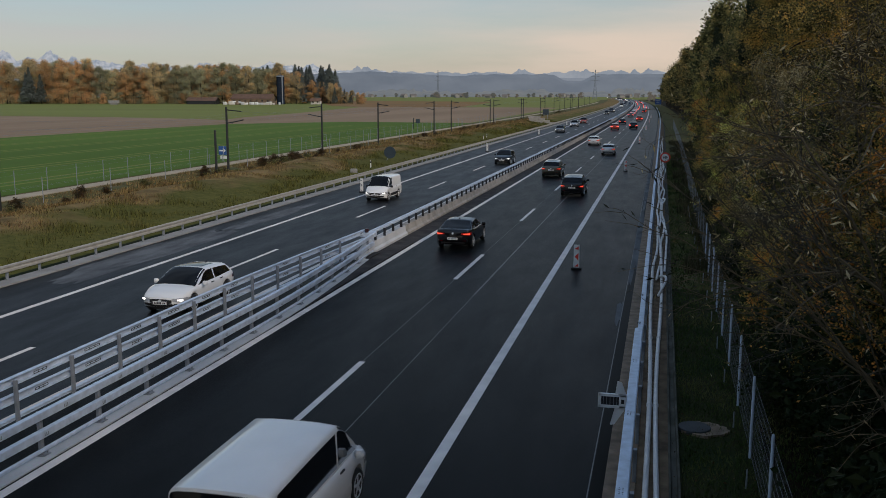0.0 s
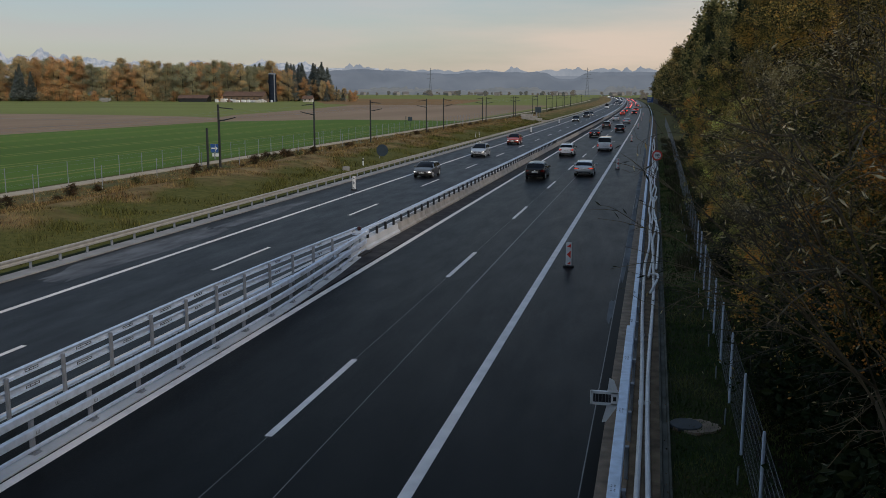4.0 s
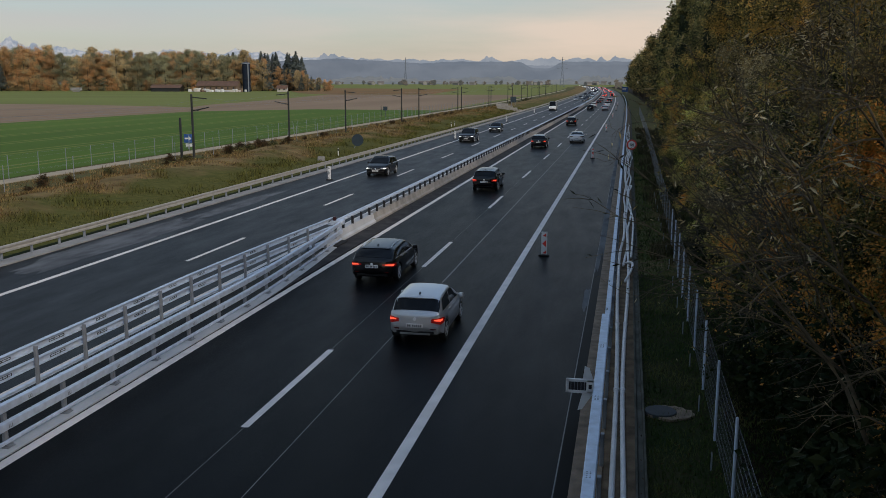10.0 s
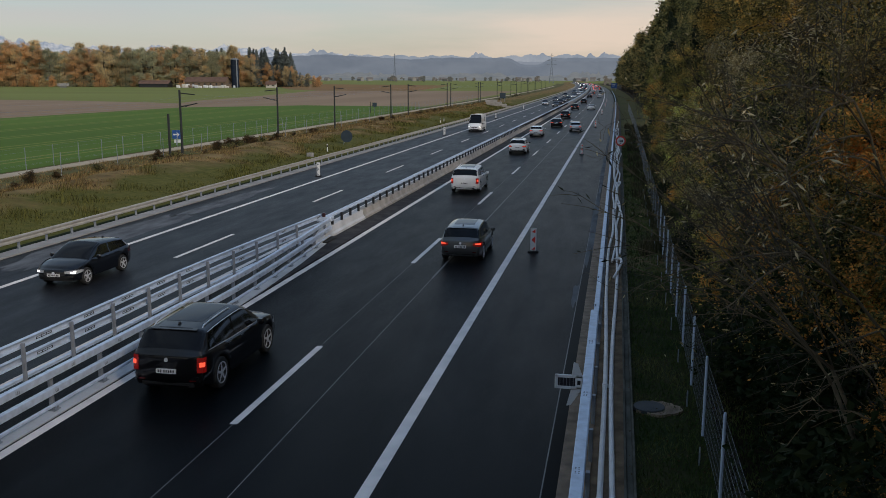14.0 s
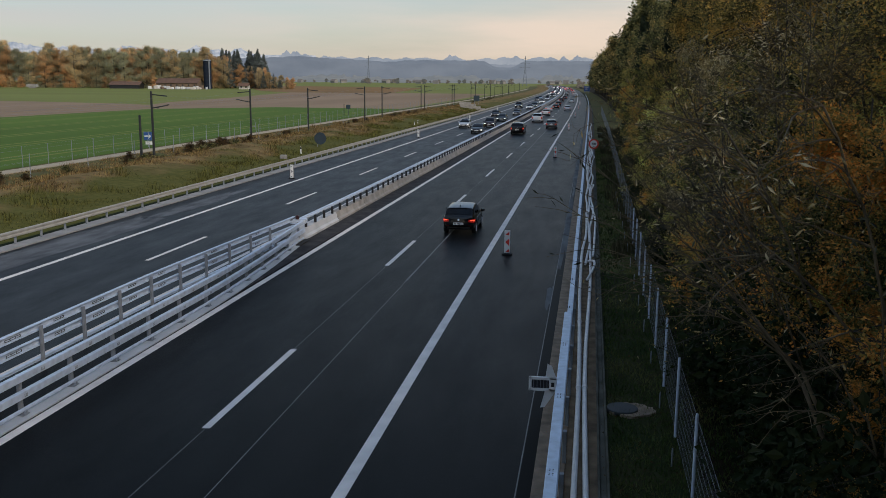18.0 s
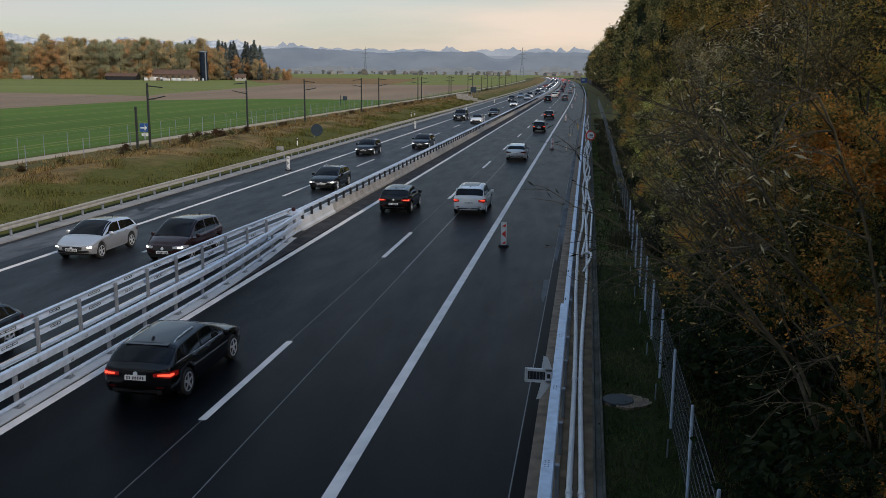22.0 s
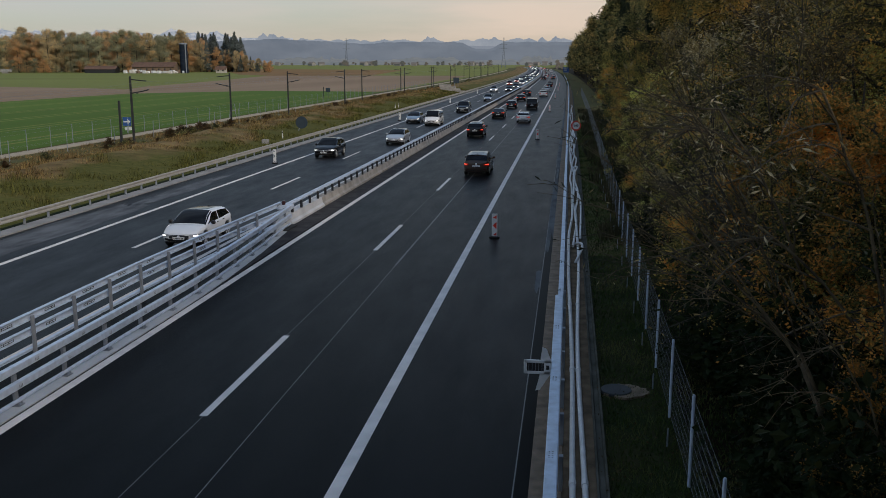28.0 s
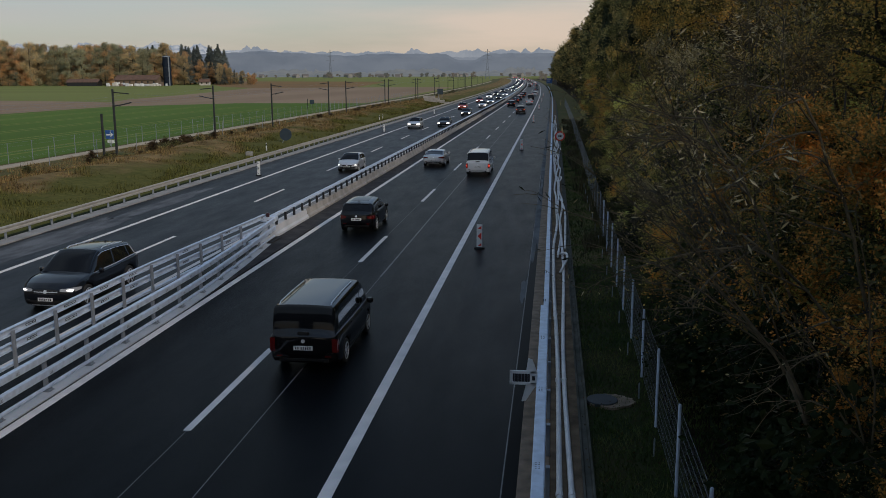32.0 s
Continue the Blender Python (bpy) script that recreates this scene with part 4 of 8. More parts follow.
def roadside_wood():
    g = np.random.default_rng(11)
    shrub_a = tree("shrub_tree", 8.5, 5, 9, 3.0, 40000, 0.058, L_AUTUMN, 1, "many-stemmed shrub with thinning yellow and rusty leaves", spread=0.13, clump=3.5)
    shrub_b = tree("shrub_tree", 8.0, 6, 8, 2.8, 40000, 0.056, L_OLIVE, 2, "many-stemmed shrub with olive-green autumn leaves", spread=0.13, clump=3.5)
    shrub_c = tree("shrub_tree", 7.5, 5, 8, 2.6, 38000, 0.058, L_RUST, 3, "shrub with rusty orange leaves", spread=0.13, clump=3.5)
    shrub_n = tree("shrub_tree", 7.5, 6, 9, 2.6, 56000, 0.040, L_AUTUMN, 41, "many-stemmed shrub with thinning yellow and rusty leaves", spread=0.11, low=0.28, clump=3.5)
    shrub_r = tree("shrub_tree", 7.0, 6, 9, 2.4, 52000, 0.038, L_RUST, 43, "shrub with rusty orange leaves", spread=0.11, low=0.28, clump=3.5)
    willow = tree("willow", 9.2, 6, 9, 2.7, 9000, 0.029, L_WILLOW, 4, "half-bare willow with long pale leaves", long=4.6, spread=0.12, droop=0.5, twigs=5, rise=0.7, bark=TWIG, thick=0.36, bare=0.35)
    willow_n = tree("willow", 9.4, 7, 10, 2.6, 5200, 0.023, L_WILLOW, 47, "half-bare willow with long pale leaves", long=4.6, spread=0.14, droop=0.3, twigs=5, rise=0.7, bark=TWIG, thick=0.36, bare=0.4, low=0.4)
    bare = tree("bare_shrub", 6.0, 3, 7, 2.6, 500, 0.022, L_WILLOW, 5, "nearly bare shrub leaning out with long thin twigs", long=4.6, droop=0.5, twigs=4, rise=0.15, bark=TWIG_SHADED, thick=0.65, lean=-2.4, low=0.3, bare=0.9)
    under = tree("undergrowth_shrub", 2.4, 6, 6, 1.3, 7000, 0.06, L_SHADE, 25, "leafy undergrowth coloured dark for the shade under the trees", thick=0.5, low=0.1)
    tall_a = tree("tall_tree", 17, 1, 26, 4.6, 20000, 0.115, L_EDGE, 6, "tall broadleaf tree with brown and yellow leaves", spread=0.45)
    tall_b = tree("tall_tree", 18, 1, 26, 4.4, 20000, 0.115, L_EDGEOLIVE, 8, "tall broadleaf tree with dark olive leaves", spread=0.45)
    tall_n = tree("tall_tree", 17, 1, 26, 4.6, 34000, 0.075, L_LIT_OCHRE, 46, "tall broadleaf tree with brown and yellow leaves", spread=0.35)
    f1 = fir("fir_tree", 19, 2.5, 9, "tall dark green fir in the wood", 9000, 0.30)
    far_a = tree("tall_tree", 18, 1, 16, 4.6, 6000, 0.26, L_EDGE, 16, "tall broadleaf tree with brown and yellow leaves", spread=0.6, twigs=2, sides=4)
    far_b = tree("tall_tree", 19, 1, 16, 4.4, 6000, 0.26, L_EDGEOLIVE, 18, "tall broadleaf tree with dark olive leaves", spread=0.6, twigs=2, sides=4)
    near = [(shrub_r, 13.9, 12.4, 1.0), (shrub_b, 13.6, 17.2, 0.95), (shrub_c, 15.2, 13.5, 1.0), (shrub_a, 13.2, 22.0, 0.92), (shrub_c, 16.2, 19.5, 1.1),
            (shrub_b, 15.9, 25.0, 1.15), (willow, 12.3, 27.0, 0.95), (shrub_a, 13.4, 32.0, 0.95), (willow, 12.6, 36.0, 1.0), (shrub_b, 13.2, 41.5, 0.9),
            (shrub_c, 14.6, 37.0, 1.0), (shrub_a, 13.6, 48.0, 0.95), (shrub_b, 13.4, 55.0, 1.0), (willow, 12.8, 46.0, 0.9), (shrub_a, 13.6, 63.0, 1.05), (shrub_b, 13.8, 71.0, 1.1),
            (shrub_a, 17.6, 15.5, 1.25), (shrub_b, 18.8, 21.5, 1.3), (shrub_a, 18.2, 30.0, 1.3), (shrub_c, 17.0, 8.0, 1.2), (shrub_n, 15.0, 8.0, 1.0), (shrub_a, 15.0, 29.0, 1.05),
            (shrub_r, 14.0, 9.6, 0.95), (shrub_r, 12.6, 8.2, 0.62), (shrub_r, 13.4, 10.6, 0.78), (shrub_c, 15.6, 11.0, 1.15), (shrub_c, 16.4, 14.5, 1.2), (shrub_r, 13.4, 15.0, 1.0), (shrub_n, 13.0, 19.6, 0.85), (shrub_c, 12.8, 22.6, 0.85), (shrub_a, 13.0, 29.2, 0.9), (shrub_a, 11.9, 25.0, 0.8), (willow_n, 12.3, 18.8, 1.05), (willow_n, 12.9, 22.5, 1.12), (willow_n, 12.4, 30.5, 1.0), (shrub_r, 13.0, 17.2, 1.08),
            (shrub_r, 12.2, 11.9, 0.54), (shrub_r, 12.9, 13.8, 0.62), (shrub_r, 11.9, 10.0, 0.45), (bare, 12.3, 17.5, 0.95), (bare, 12.4, 21.0, 1.0), (bare, 12.2, 24.5, 0.9), (bare, 12.3, 29.0, 0.9), (bare, 12.2, 34.0, 0.9), (bare, 12.2, 40.0, 0.9), (willow, 11.9, 31.5, 0.62), (willow, 11.8, 24.0, 0.6), (shrub_b, 11.8, 36.5, 0.55),
            (shrub_a, 11.9, 43.0, 0.6), (shrub_b, 11.9, 50.0, 0.65), (shrub_a, 12.1, 58.0, 0.7), (shrub_a, 12.4, 67.0, 0.8)]
    for p, x, y, s in near:
        place(p, x, y, 0.1, g.uniform(-35, 35) if p is bare else g.uniform(0, 360), s * g.uniform(0.95, 1.05))
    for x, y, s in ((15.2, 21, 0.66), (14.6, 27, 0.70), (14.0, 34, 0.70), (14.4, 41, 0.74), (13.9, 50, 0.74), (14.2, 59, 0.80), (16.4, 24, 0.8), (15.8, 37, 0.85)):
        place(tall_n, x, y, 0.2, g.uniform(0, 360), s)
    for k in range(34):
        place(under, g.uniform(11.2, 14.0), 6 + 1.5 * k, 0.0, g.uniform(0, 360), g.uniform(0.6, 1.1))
    # more near-black bushes, standing for the deep shade under the crowns
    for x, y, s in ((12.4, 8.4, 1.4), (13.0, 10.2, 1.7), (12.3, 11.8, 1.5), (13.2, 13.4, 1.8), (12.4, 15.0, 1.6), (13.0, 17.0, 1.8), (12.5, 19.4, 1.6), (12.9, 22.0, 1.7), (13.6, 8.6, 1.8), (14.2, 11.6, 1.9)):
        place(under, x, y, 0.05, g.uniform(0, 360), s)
    # unseen trees beside and behind the view, added to shade the near road
    y = -70.0
    while y < 17:
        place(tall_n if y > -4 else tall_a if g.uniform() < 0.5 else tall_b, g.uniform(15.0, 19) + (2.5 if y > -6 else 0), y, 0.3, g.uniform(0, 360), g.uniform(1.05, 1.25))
        y += g.uniform(4.0, 6.0)
    y = 18.0
    while y < 130:
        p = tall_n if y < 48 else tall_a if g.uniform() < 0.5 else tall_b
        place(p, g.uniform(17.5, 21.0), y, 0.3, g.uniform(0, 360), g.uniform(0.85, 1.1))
        y += g.uniform(5.5, 8.0)
    for x, y, s in ((13.8, 104, 0.72), (14.0, 117, 0.80), (15.2, 84, 0.92), (17.0, 70, 1.0), (18, 80, 1.05), (17.5, 91, 0.95)):
        place(f1, x, y, 0.2, g.uniform(0, 360), s)
    y = 78.0
    while y < 150:
        place(shrub_a if g.uniform() < 0.5 else shrub_b, g.uniform(13.6, 15.0), y, 0.1, g.uniform(0, 360), g.uniform(1.0, 1.25))
        place(tall_a if g.uniform() < 0.5 else tall_b, g.uniform(15.5, 17.0), y + 3, 0.2, g.uniform(0, 360), g.uniform(0.7, 0.95))
        y += g.uniform(8, 10)
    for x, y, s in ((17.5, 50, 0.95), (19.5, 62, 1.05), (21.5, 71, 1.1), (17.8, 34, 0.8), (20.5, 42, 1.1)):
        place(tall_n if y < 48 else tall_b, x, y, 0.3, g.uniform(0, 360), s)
    for k in range(15):
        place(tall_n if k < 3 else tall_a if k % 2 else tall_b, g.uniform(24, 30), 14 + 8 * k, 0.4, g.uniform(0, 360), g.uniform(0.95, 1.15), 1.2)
    y = 150.0
    while y < 640:
        place(far_a if g.uniform() < 0.5 else far_b, g.uniform(15.4, 17.5) + bend(y), y, 0.1, g.uniform(0, 360), g.uniform(0.9, 1.2), 1.1)
        place(far_a if g.uniform() < 0.5 else far_b, g.uniform(20, 26) + bend(y), y + 5, 0.1, g.uniform(0, 360), g.uniform(1.0, 1.25), 1.1)
        y += g.uniform(8, 12)
    for p in (shrub_a, shrub_b, shrub_c, willow, bare, tall_a, tall_b, f1, far_a, far_b, under, shrub_n, shrub_r, tall_n, willow_n):
        drop(p)


def farm_wood():
    """The autumn wood beyond the fields."""
    g = np.random.default_rng(21)
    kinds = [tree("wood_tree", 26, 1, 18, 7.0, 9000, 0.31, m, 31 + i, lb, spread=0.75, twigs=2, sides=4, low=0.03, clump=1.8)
             for i, (m, lb) in enumerate(((L_HAZEWOOD, "autumn broadleaf tree at the edge of the wood"), (L_HAZERUST, "rusty orange broadleaf tree at the edge of the wood"), (L_HAZEOLIVE, "olive broadleaf tree at the edge of the wood")))]
    kf = fir("wood_fir", 27, 5.6, 35, "dark fir at the edge of the wood", 1300, 1.1, L_HAZEFIR)
    for k in range(215):
        f = g.uniform(0, 1)
        x, y = -690 + f * 405, 588 + 75 * f + g.uniform(0, 60)
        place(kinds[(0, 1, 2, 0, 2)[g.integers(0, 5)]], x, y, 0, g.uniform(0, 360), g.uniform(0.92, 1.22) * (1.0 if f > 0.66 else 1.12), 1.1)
    # firs stand behind the broadleaf trees, towards the barn
    for k in range(60):
        f = k / 59
        place(kf, -395 + f * 135 + g.uniform(-3, 3), 715 + g.uniform(0, 35), 0, g.uniform(0, 360), g.uniform(0.92, 1.18), 1.45)
    for k in range(84):
        f = k / 84
        place(kinds[g.integers(0, 3)], -690 + f * 410 + g.uniform(-3, 3), 580 + 85 * f + g.uniform(-3, 3), -2.0, g.uniform(0, 360), g.uniform(0.25, 0.5), 1.5)
    # a few firs at the near edge, and broadleaf trees that close the gap before the barn
    for x, y, k in ((-471, 620, 1.05), (-477, 624, 0.9), (-465, 625, 0.85)):
        place(kf, x, y, 0, 40 * k, k, 1.2)
    for x, y, i in ((-426, 652, 0), (-419, 648, 2), (-412, 655, 1), (-405, 650, 0)):
        place(kinds[i], x, y, 0, 70 * i, 1.02, 1.1)
    # the wood thins out into lower trees past the silo
    for k in range(46):
        f = k / 45
        p = kf if g.uniform() < 0.5 - 0.45 * f else kinds[g.integers(0, 2)]
        place(p, -292 + 68 * f + g.uniform(-3, 3), 690 + g.uniform(0, 30), 0, g.uniform(0, 360), (0.98 - 0.70 * f) * g.uniform(0.75, 1.1), 1.15)
    for p in (*kinds, kf):
        drop(p)


def overhang(foot, ways, seed, label):
    """A leaning stem whose thin branches hang out over the barrier, with a few leaves left on them, coloured dark as
    silhouettes.
    """
    g = np.random.default_rng(seed)
    root = empty("overhanging_shrub", pose(*foot))
    fv = np.array(foot)
    fork = np.array([-1.0, -0.3, 3.4]) + g.normal(0, 0.1, 3)
    obj("stem", *tube([(0, 0, 0), (-0.2, 0.05, 1.3), (-0.55, -0.1, 2.5), tuple(fork)], [0.05, 0.042, 0.034, 0.026], 6), TWIG, root, "thin grey stem", True)
    lp = []
    for w in ways:
        end = np.array(w) - fv
        mid = (fork + end) / 2 + np.array([0, 0, 0.45]) + g.normal(0, 0.10, 3)
        P = [(1 - f) ** 2 * fork + 2 * f * (1 - f) * mid + f * f * end + g.normal(0, 0.018, 3) for f in np.linspace(0, 1, 9)]
        V = [tube(P, [0.016 - 0.012 * f for f in np.linspace(0, 1, 9)], 5)]
        for k in range(2, 9):
            for _ in range(2):
                d = (P[k] - P[k - 1]) * g.uniform(0.7, 1.6) + g.normal(0, 0.16, 3)
                V.append(tube([P[k], P[k] + d * 0.5, P[k] + d + np.array([0, 0, -0.04])], [0.005, 0.004, 0.002], 3))
                if g.uniform() < 0.42:
                    lp.append(P[k] + d)
        lp += [P[-1]] * 3
        obj("branch", *merged(*V), TWIG, root)
    np_obj("leaves", *leaf_cloud(np.array(lp), 0.024, 4.2, 0.05, 0.4, g), L_SILHOUETTE, root, "few long dark leaves")
    return tagged(root, label, "shrub", "roadside trees")


def arching_shrub(foot, head, rise, count, seed, label):
    """A leaning trunk whose long bowed branches reach out towards the road, with fine twigs and a few long pale leaves."""
    g = np.random.default_rng(seed)
    root = empty("leaning_shrub", pose(*foot))
    H = np.array(head) - np.array(foot)
    knee = np.array([H[0] * 0.30, H[1] * 0.3, H[2] * 0.72])
    T = [2 * f * (1 - f) * knee + f * f * H + g.normal(0, 0.03, 3) * f for f in np.linspace(0, 1, 12)]
    obj("trunk", *tube(T, [0.034 - 0.018 * f for f in np.linspace(0, 1, 12)], 7), TWIG, root, "thin leaning trunk", True)

    def shoot(p, d, ln, steps, bow, jitter):
        Q = [p]
        for _ in range(steps):
            d = d + bow + g.normal(0, jitter, 3)
            d = d / np.linalg.norm(d)
            Q.append(Q[-1] + d * ln / steps)
        return Q, d

    tips = []
    for k in range(count):
        f = g.uniform(0.5, 1.0)
        p = T[min(11, int(f * 12))]
        az, el = math.pi + g.normal(0, 0.75), rise + g.uniform(-0.45, 0.5)
        d = np.array([math.cos(az) * math.cos(el), math.sin(az) * math.cos(el) - 0.15, math.sin(el)])
        Q, e = shoot(p, d, g.uniform(1.2, 2.7), 10, np.array([0, 0, g.uniform(-0.13, 0.05)]), 0.06)
        V = [tube(Q, [0.017 - 0.013 * t / 10 for t in range(11)], 5)]
        for j in range(2, 11):
            if g.uniform() < 0.85:
                e = Q[j] - Q[j - 1]
                e = e / np.linalg.norm(e) + g.normal(0, 0.55, 3)
                R, w = shoot(Q[j], e / np.linalg.norm(e), g.uniform(0.3, 0.95), 5, g.normal(0, 0.10, 3), 0.10)
                V.append(tube(R, [0.0062 - 0.0008 * t for t in range(6)], 4))
                for m in (2, 3, 4, 5):
                    if g.uniform() < 0.6:
                        w2 = w + g.normal(0, 0.6, 3)
                        S, _ = shoot(R[m], w2 / np.linalg.norm(w2), g.uniform(0.12, 0.4), 3, g.normal(0, 0.15, 3), 0.1)
                        V.append(tube(S, [0.0032, 0.0028, 0.0024, 0.0018], 3))
                        if g.uniform() < 0.40 + 0.45 * (rise > 0.2):
                            tips.append(S[-1])
        obj("branch", *merged(*V), TWIG, root)
    np_obj("leaves", *leaf_cloud(np.array(tips), 0.031, 4.6, 0.04, 0.3, g), L_WILLOW, root, "few long pale leaves")
    return tagged(root, label, "shrub", "roadside trees")


roadside_wood()
for foot, head, rise, count, seed in (((13.6, 13.6, 0.1), (10.3, 13.0, 5.4), 0.05, 7, 3), ((12.7, 15.6, 0.05), (10.1, 15.0, 6.8), 0.35, 9, 8), ((12.5, 19.4, 0.05), (10.2, 18.4, 6.6), 0.35, 9, 11),
                                      ((12.9, 13.0, 0.05), (11.0, 12.4, 7.2), 0.40, 8, 14), ((12.6, 23.4, 0.05), (10.4, 22.6, 6.8), 0.4, 9, 19)):
    arching_shrub(foot, head, rise, count, seed, "leaning half-bare shrub with long bowed branches and fine twigs")
for foot, ways, seed in (((12.0, 12.6, 0.05), ((8.3, 12.3, 6.7), (7.95, 12.1, 6.5), (8.3, 12.0, 5.9)), 1),
                         ((12.2, 13.6, 0.05), ((7.6, 12.4, 5.9), (8.3, 12.2, 5.3), (8.5, 12.4, 4.9), (9.6, 11.6, 6.4), (9.2, 11.8, 4.5)), 2),
                         ((12.3, 16.5, 0.05), ((8.6, 15.6, 4.4), (9.2, 15.2, 5.6), (9.8, 15.0, 6.6), (8.8, 16.0, 3.8)), 3),
                         ((12.2, 21.0, 0.05), ((9.2, 20.2, 3.6), (9.4, 20.0, 4.8), (10.0, 19.5, 6.2)), 4),
                         ((12.0, 26.5, 0.05), ((9.4, 25.5, 3.4), (9.6, 25.8, 4.8), (10.2, 25.2, 6.0)), 5),
                         ((12.4, 10.4, 0.05), ((10.2, 9.6, 4.0), (10.0, 9.8, 5.2), (10.8, 9.4, 6.2)), 6)):
    overhang(foot, ways, seed, "thin bare shrub reaching out over the fence and barrier")
farm_wood()


# ---- distance: hills, peaks, village, pylons ----
def ridge(name, dist, a0, a1, n, height, material, label, rough=0.1, seed=0):
    """A range of hills on an arc round the bridge; height is a function of the bearing in degrees to the left of the road."""
    V, Fc = [], []
    for i in range(n + 1):
        a = a0 + (a1 - a0) * i / n
        r = radians(a)
        h = height(a) * (1 + rough * noise.noise((a * 1.7, seed, 0)) + rough * 0.5 * noise.noise((a * 6.1, seed, 3)))
        for k, (dd, hh) in enumerate(((-260, 0.0), (-160, 0.42), (-60, 0.8), (0, 1.0), (120, 0.0))):
            d = dist + dd
            V.append((8 - math.sin(r) * d, math.cos(r) * d, h * hh * (1 + (0.12 * noise.noise((a * 4, k, seed)) if 0 < k < 3 else 0))))
    for i in range(n):
        for k in range(4):
            Fc.append((i * 5 + k, (i + 1) * 5 + k, (i + 1) * 5 + k + 1, i * 5 + k + 1))
    return tagged(obj(name, V, Fc, material, smooth=True), label, "mountains", kind="structure")


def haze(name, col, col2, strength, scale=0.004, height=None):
    """Far land, veiled by air: the haze is painted as a glow over a faint pattern of woods or snow."""
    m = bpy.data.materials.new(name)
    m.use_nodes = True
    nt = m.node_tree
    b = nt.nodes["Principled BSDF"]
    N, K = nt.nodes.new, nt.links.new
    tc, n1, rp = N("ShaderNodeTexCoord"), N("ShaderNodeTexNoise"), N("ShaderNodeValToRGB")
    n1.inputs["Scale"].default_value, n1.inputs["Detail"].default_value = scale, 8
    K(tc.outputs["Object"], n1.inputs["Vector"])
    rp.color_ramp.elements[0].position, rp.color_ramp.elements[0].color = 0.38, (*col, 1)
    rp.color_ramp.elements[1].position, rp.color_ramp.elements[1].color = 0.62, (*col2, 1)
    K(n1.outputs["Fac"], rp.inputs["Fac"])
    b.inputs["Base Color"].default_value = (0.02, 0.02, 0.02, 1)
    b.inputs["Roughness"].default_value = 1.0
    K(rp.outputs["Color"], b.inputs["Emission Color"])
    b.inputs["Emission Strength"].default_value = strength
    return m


# bearing in degrees, height over the foot line, half width in degrees
PEAKS = [(18.8, 42, 0.28), (18.25, 40, 0.38), (17.65, 27, 0.35), (16.4, 20, 0.35), (15.5, 15, 0.5), (14.3, 13, 0.5), (13.4, 16, 0.4), (12.68, 11, 0.2), (11.5, 13, 0.4), (10.4, 14, 0.6),
         (8.78, 29, 0.2), (8.45, 24, 0.3), (6.5, 13, 0.5), (5.4, 19, 0.5), (4.7, 21, 0.4), (3.3, 20, 0.5), (2.6, 19, 0.4), (1.76, 23, 0.18), (0.88, 31, 0.24), (0.4, 16, 0.5), (-2.0, 18, 1.5), (-9, 25, 4)]
SNOW = [(21.6, 32, 0.45), (23.0, 24, 0.8), (24.1, 42, 0.5), (25.6, 22, 0.7), (27.9, 32, 1.0), (31.0, 26, 1.5), (34.0, 40, 1.3), (35.3, 52, 0.6), (36.45, 78, 0.7), (37.6, 50, 0.7), (38.95, 82, 0.6), (41.0, 90, 1.5), (47.0, 80, 2.5)]


def summit(table, base):
    """Peaks on a foot line, ragged in proportion to their height."""
    def height(a):
        h = max(h * math.exp(-(abs(a - c) / (w * 1.25)) ** 1.6) for c, h, w in table)
        rag = noise.noise((a * 3.1, base, 2)) + 0.7 * noise.noise((a * 7.7, base, 4)) + 0.5 * noise.noise((a * 17.0, base, 7))
        return base + h + rag * (2.5 + 0.20 * h)
    return height


def blue_hill(a):
    """Long wooded hills with a saddle where the valley opens."""
    return 98 + 12 * math.exp(-((a - 18.0) / 2.2) ** 2) - 8 * math.exp(-((a - 12.8) / 1.0) ** 2) - 30 * math.exp(-((a - 5.4) / 1.0) ** 4)


# haze on these ranges is painted into their glowing colours
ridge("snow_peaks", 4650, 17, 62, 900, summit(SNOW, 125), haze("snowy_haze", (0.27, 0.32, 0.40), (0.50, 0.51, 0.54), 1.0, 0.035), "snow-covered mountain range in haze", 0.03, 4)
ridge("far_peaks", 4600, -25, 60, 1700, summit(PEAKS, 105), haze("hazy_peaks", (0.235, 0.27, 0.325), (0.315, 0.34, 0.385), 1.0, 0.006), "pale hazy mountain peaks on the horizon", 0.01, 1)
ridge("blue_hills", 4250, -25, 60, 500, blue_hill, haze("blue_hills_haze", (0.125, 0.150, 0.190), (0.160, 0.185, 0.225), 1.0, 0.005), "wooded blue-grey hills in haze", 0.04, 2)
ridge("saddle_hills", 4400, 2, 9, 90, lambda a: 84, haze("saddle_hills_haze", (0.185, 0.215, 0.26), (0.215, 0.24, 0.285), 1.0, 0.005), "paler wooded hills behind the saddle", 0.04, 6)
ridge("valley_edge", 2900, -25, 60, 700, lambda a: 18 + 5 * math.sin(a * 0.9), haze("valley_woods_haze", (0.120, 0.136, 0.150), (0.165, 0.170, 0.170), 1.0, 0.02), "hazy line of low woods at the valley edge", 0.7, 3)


# pylon steel with the haze painted on as a faint glow
PYLON_HAZE = haze("hazy_pylon_steel", (0.085, 0.10, 0.115), (0.10, 0.115, 0.13), 1.0)


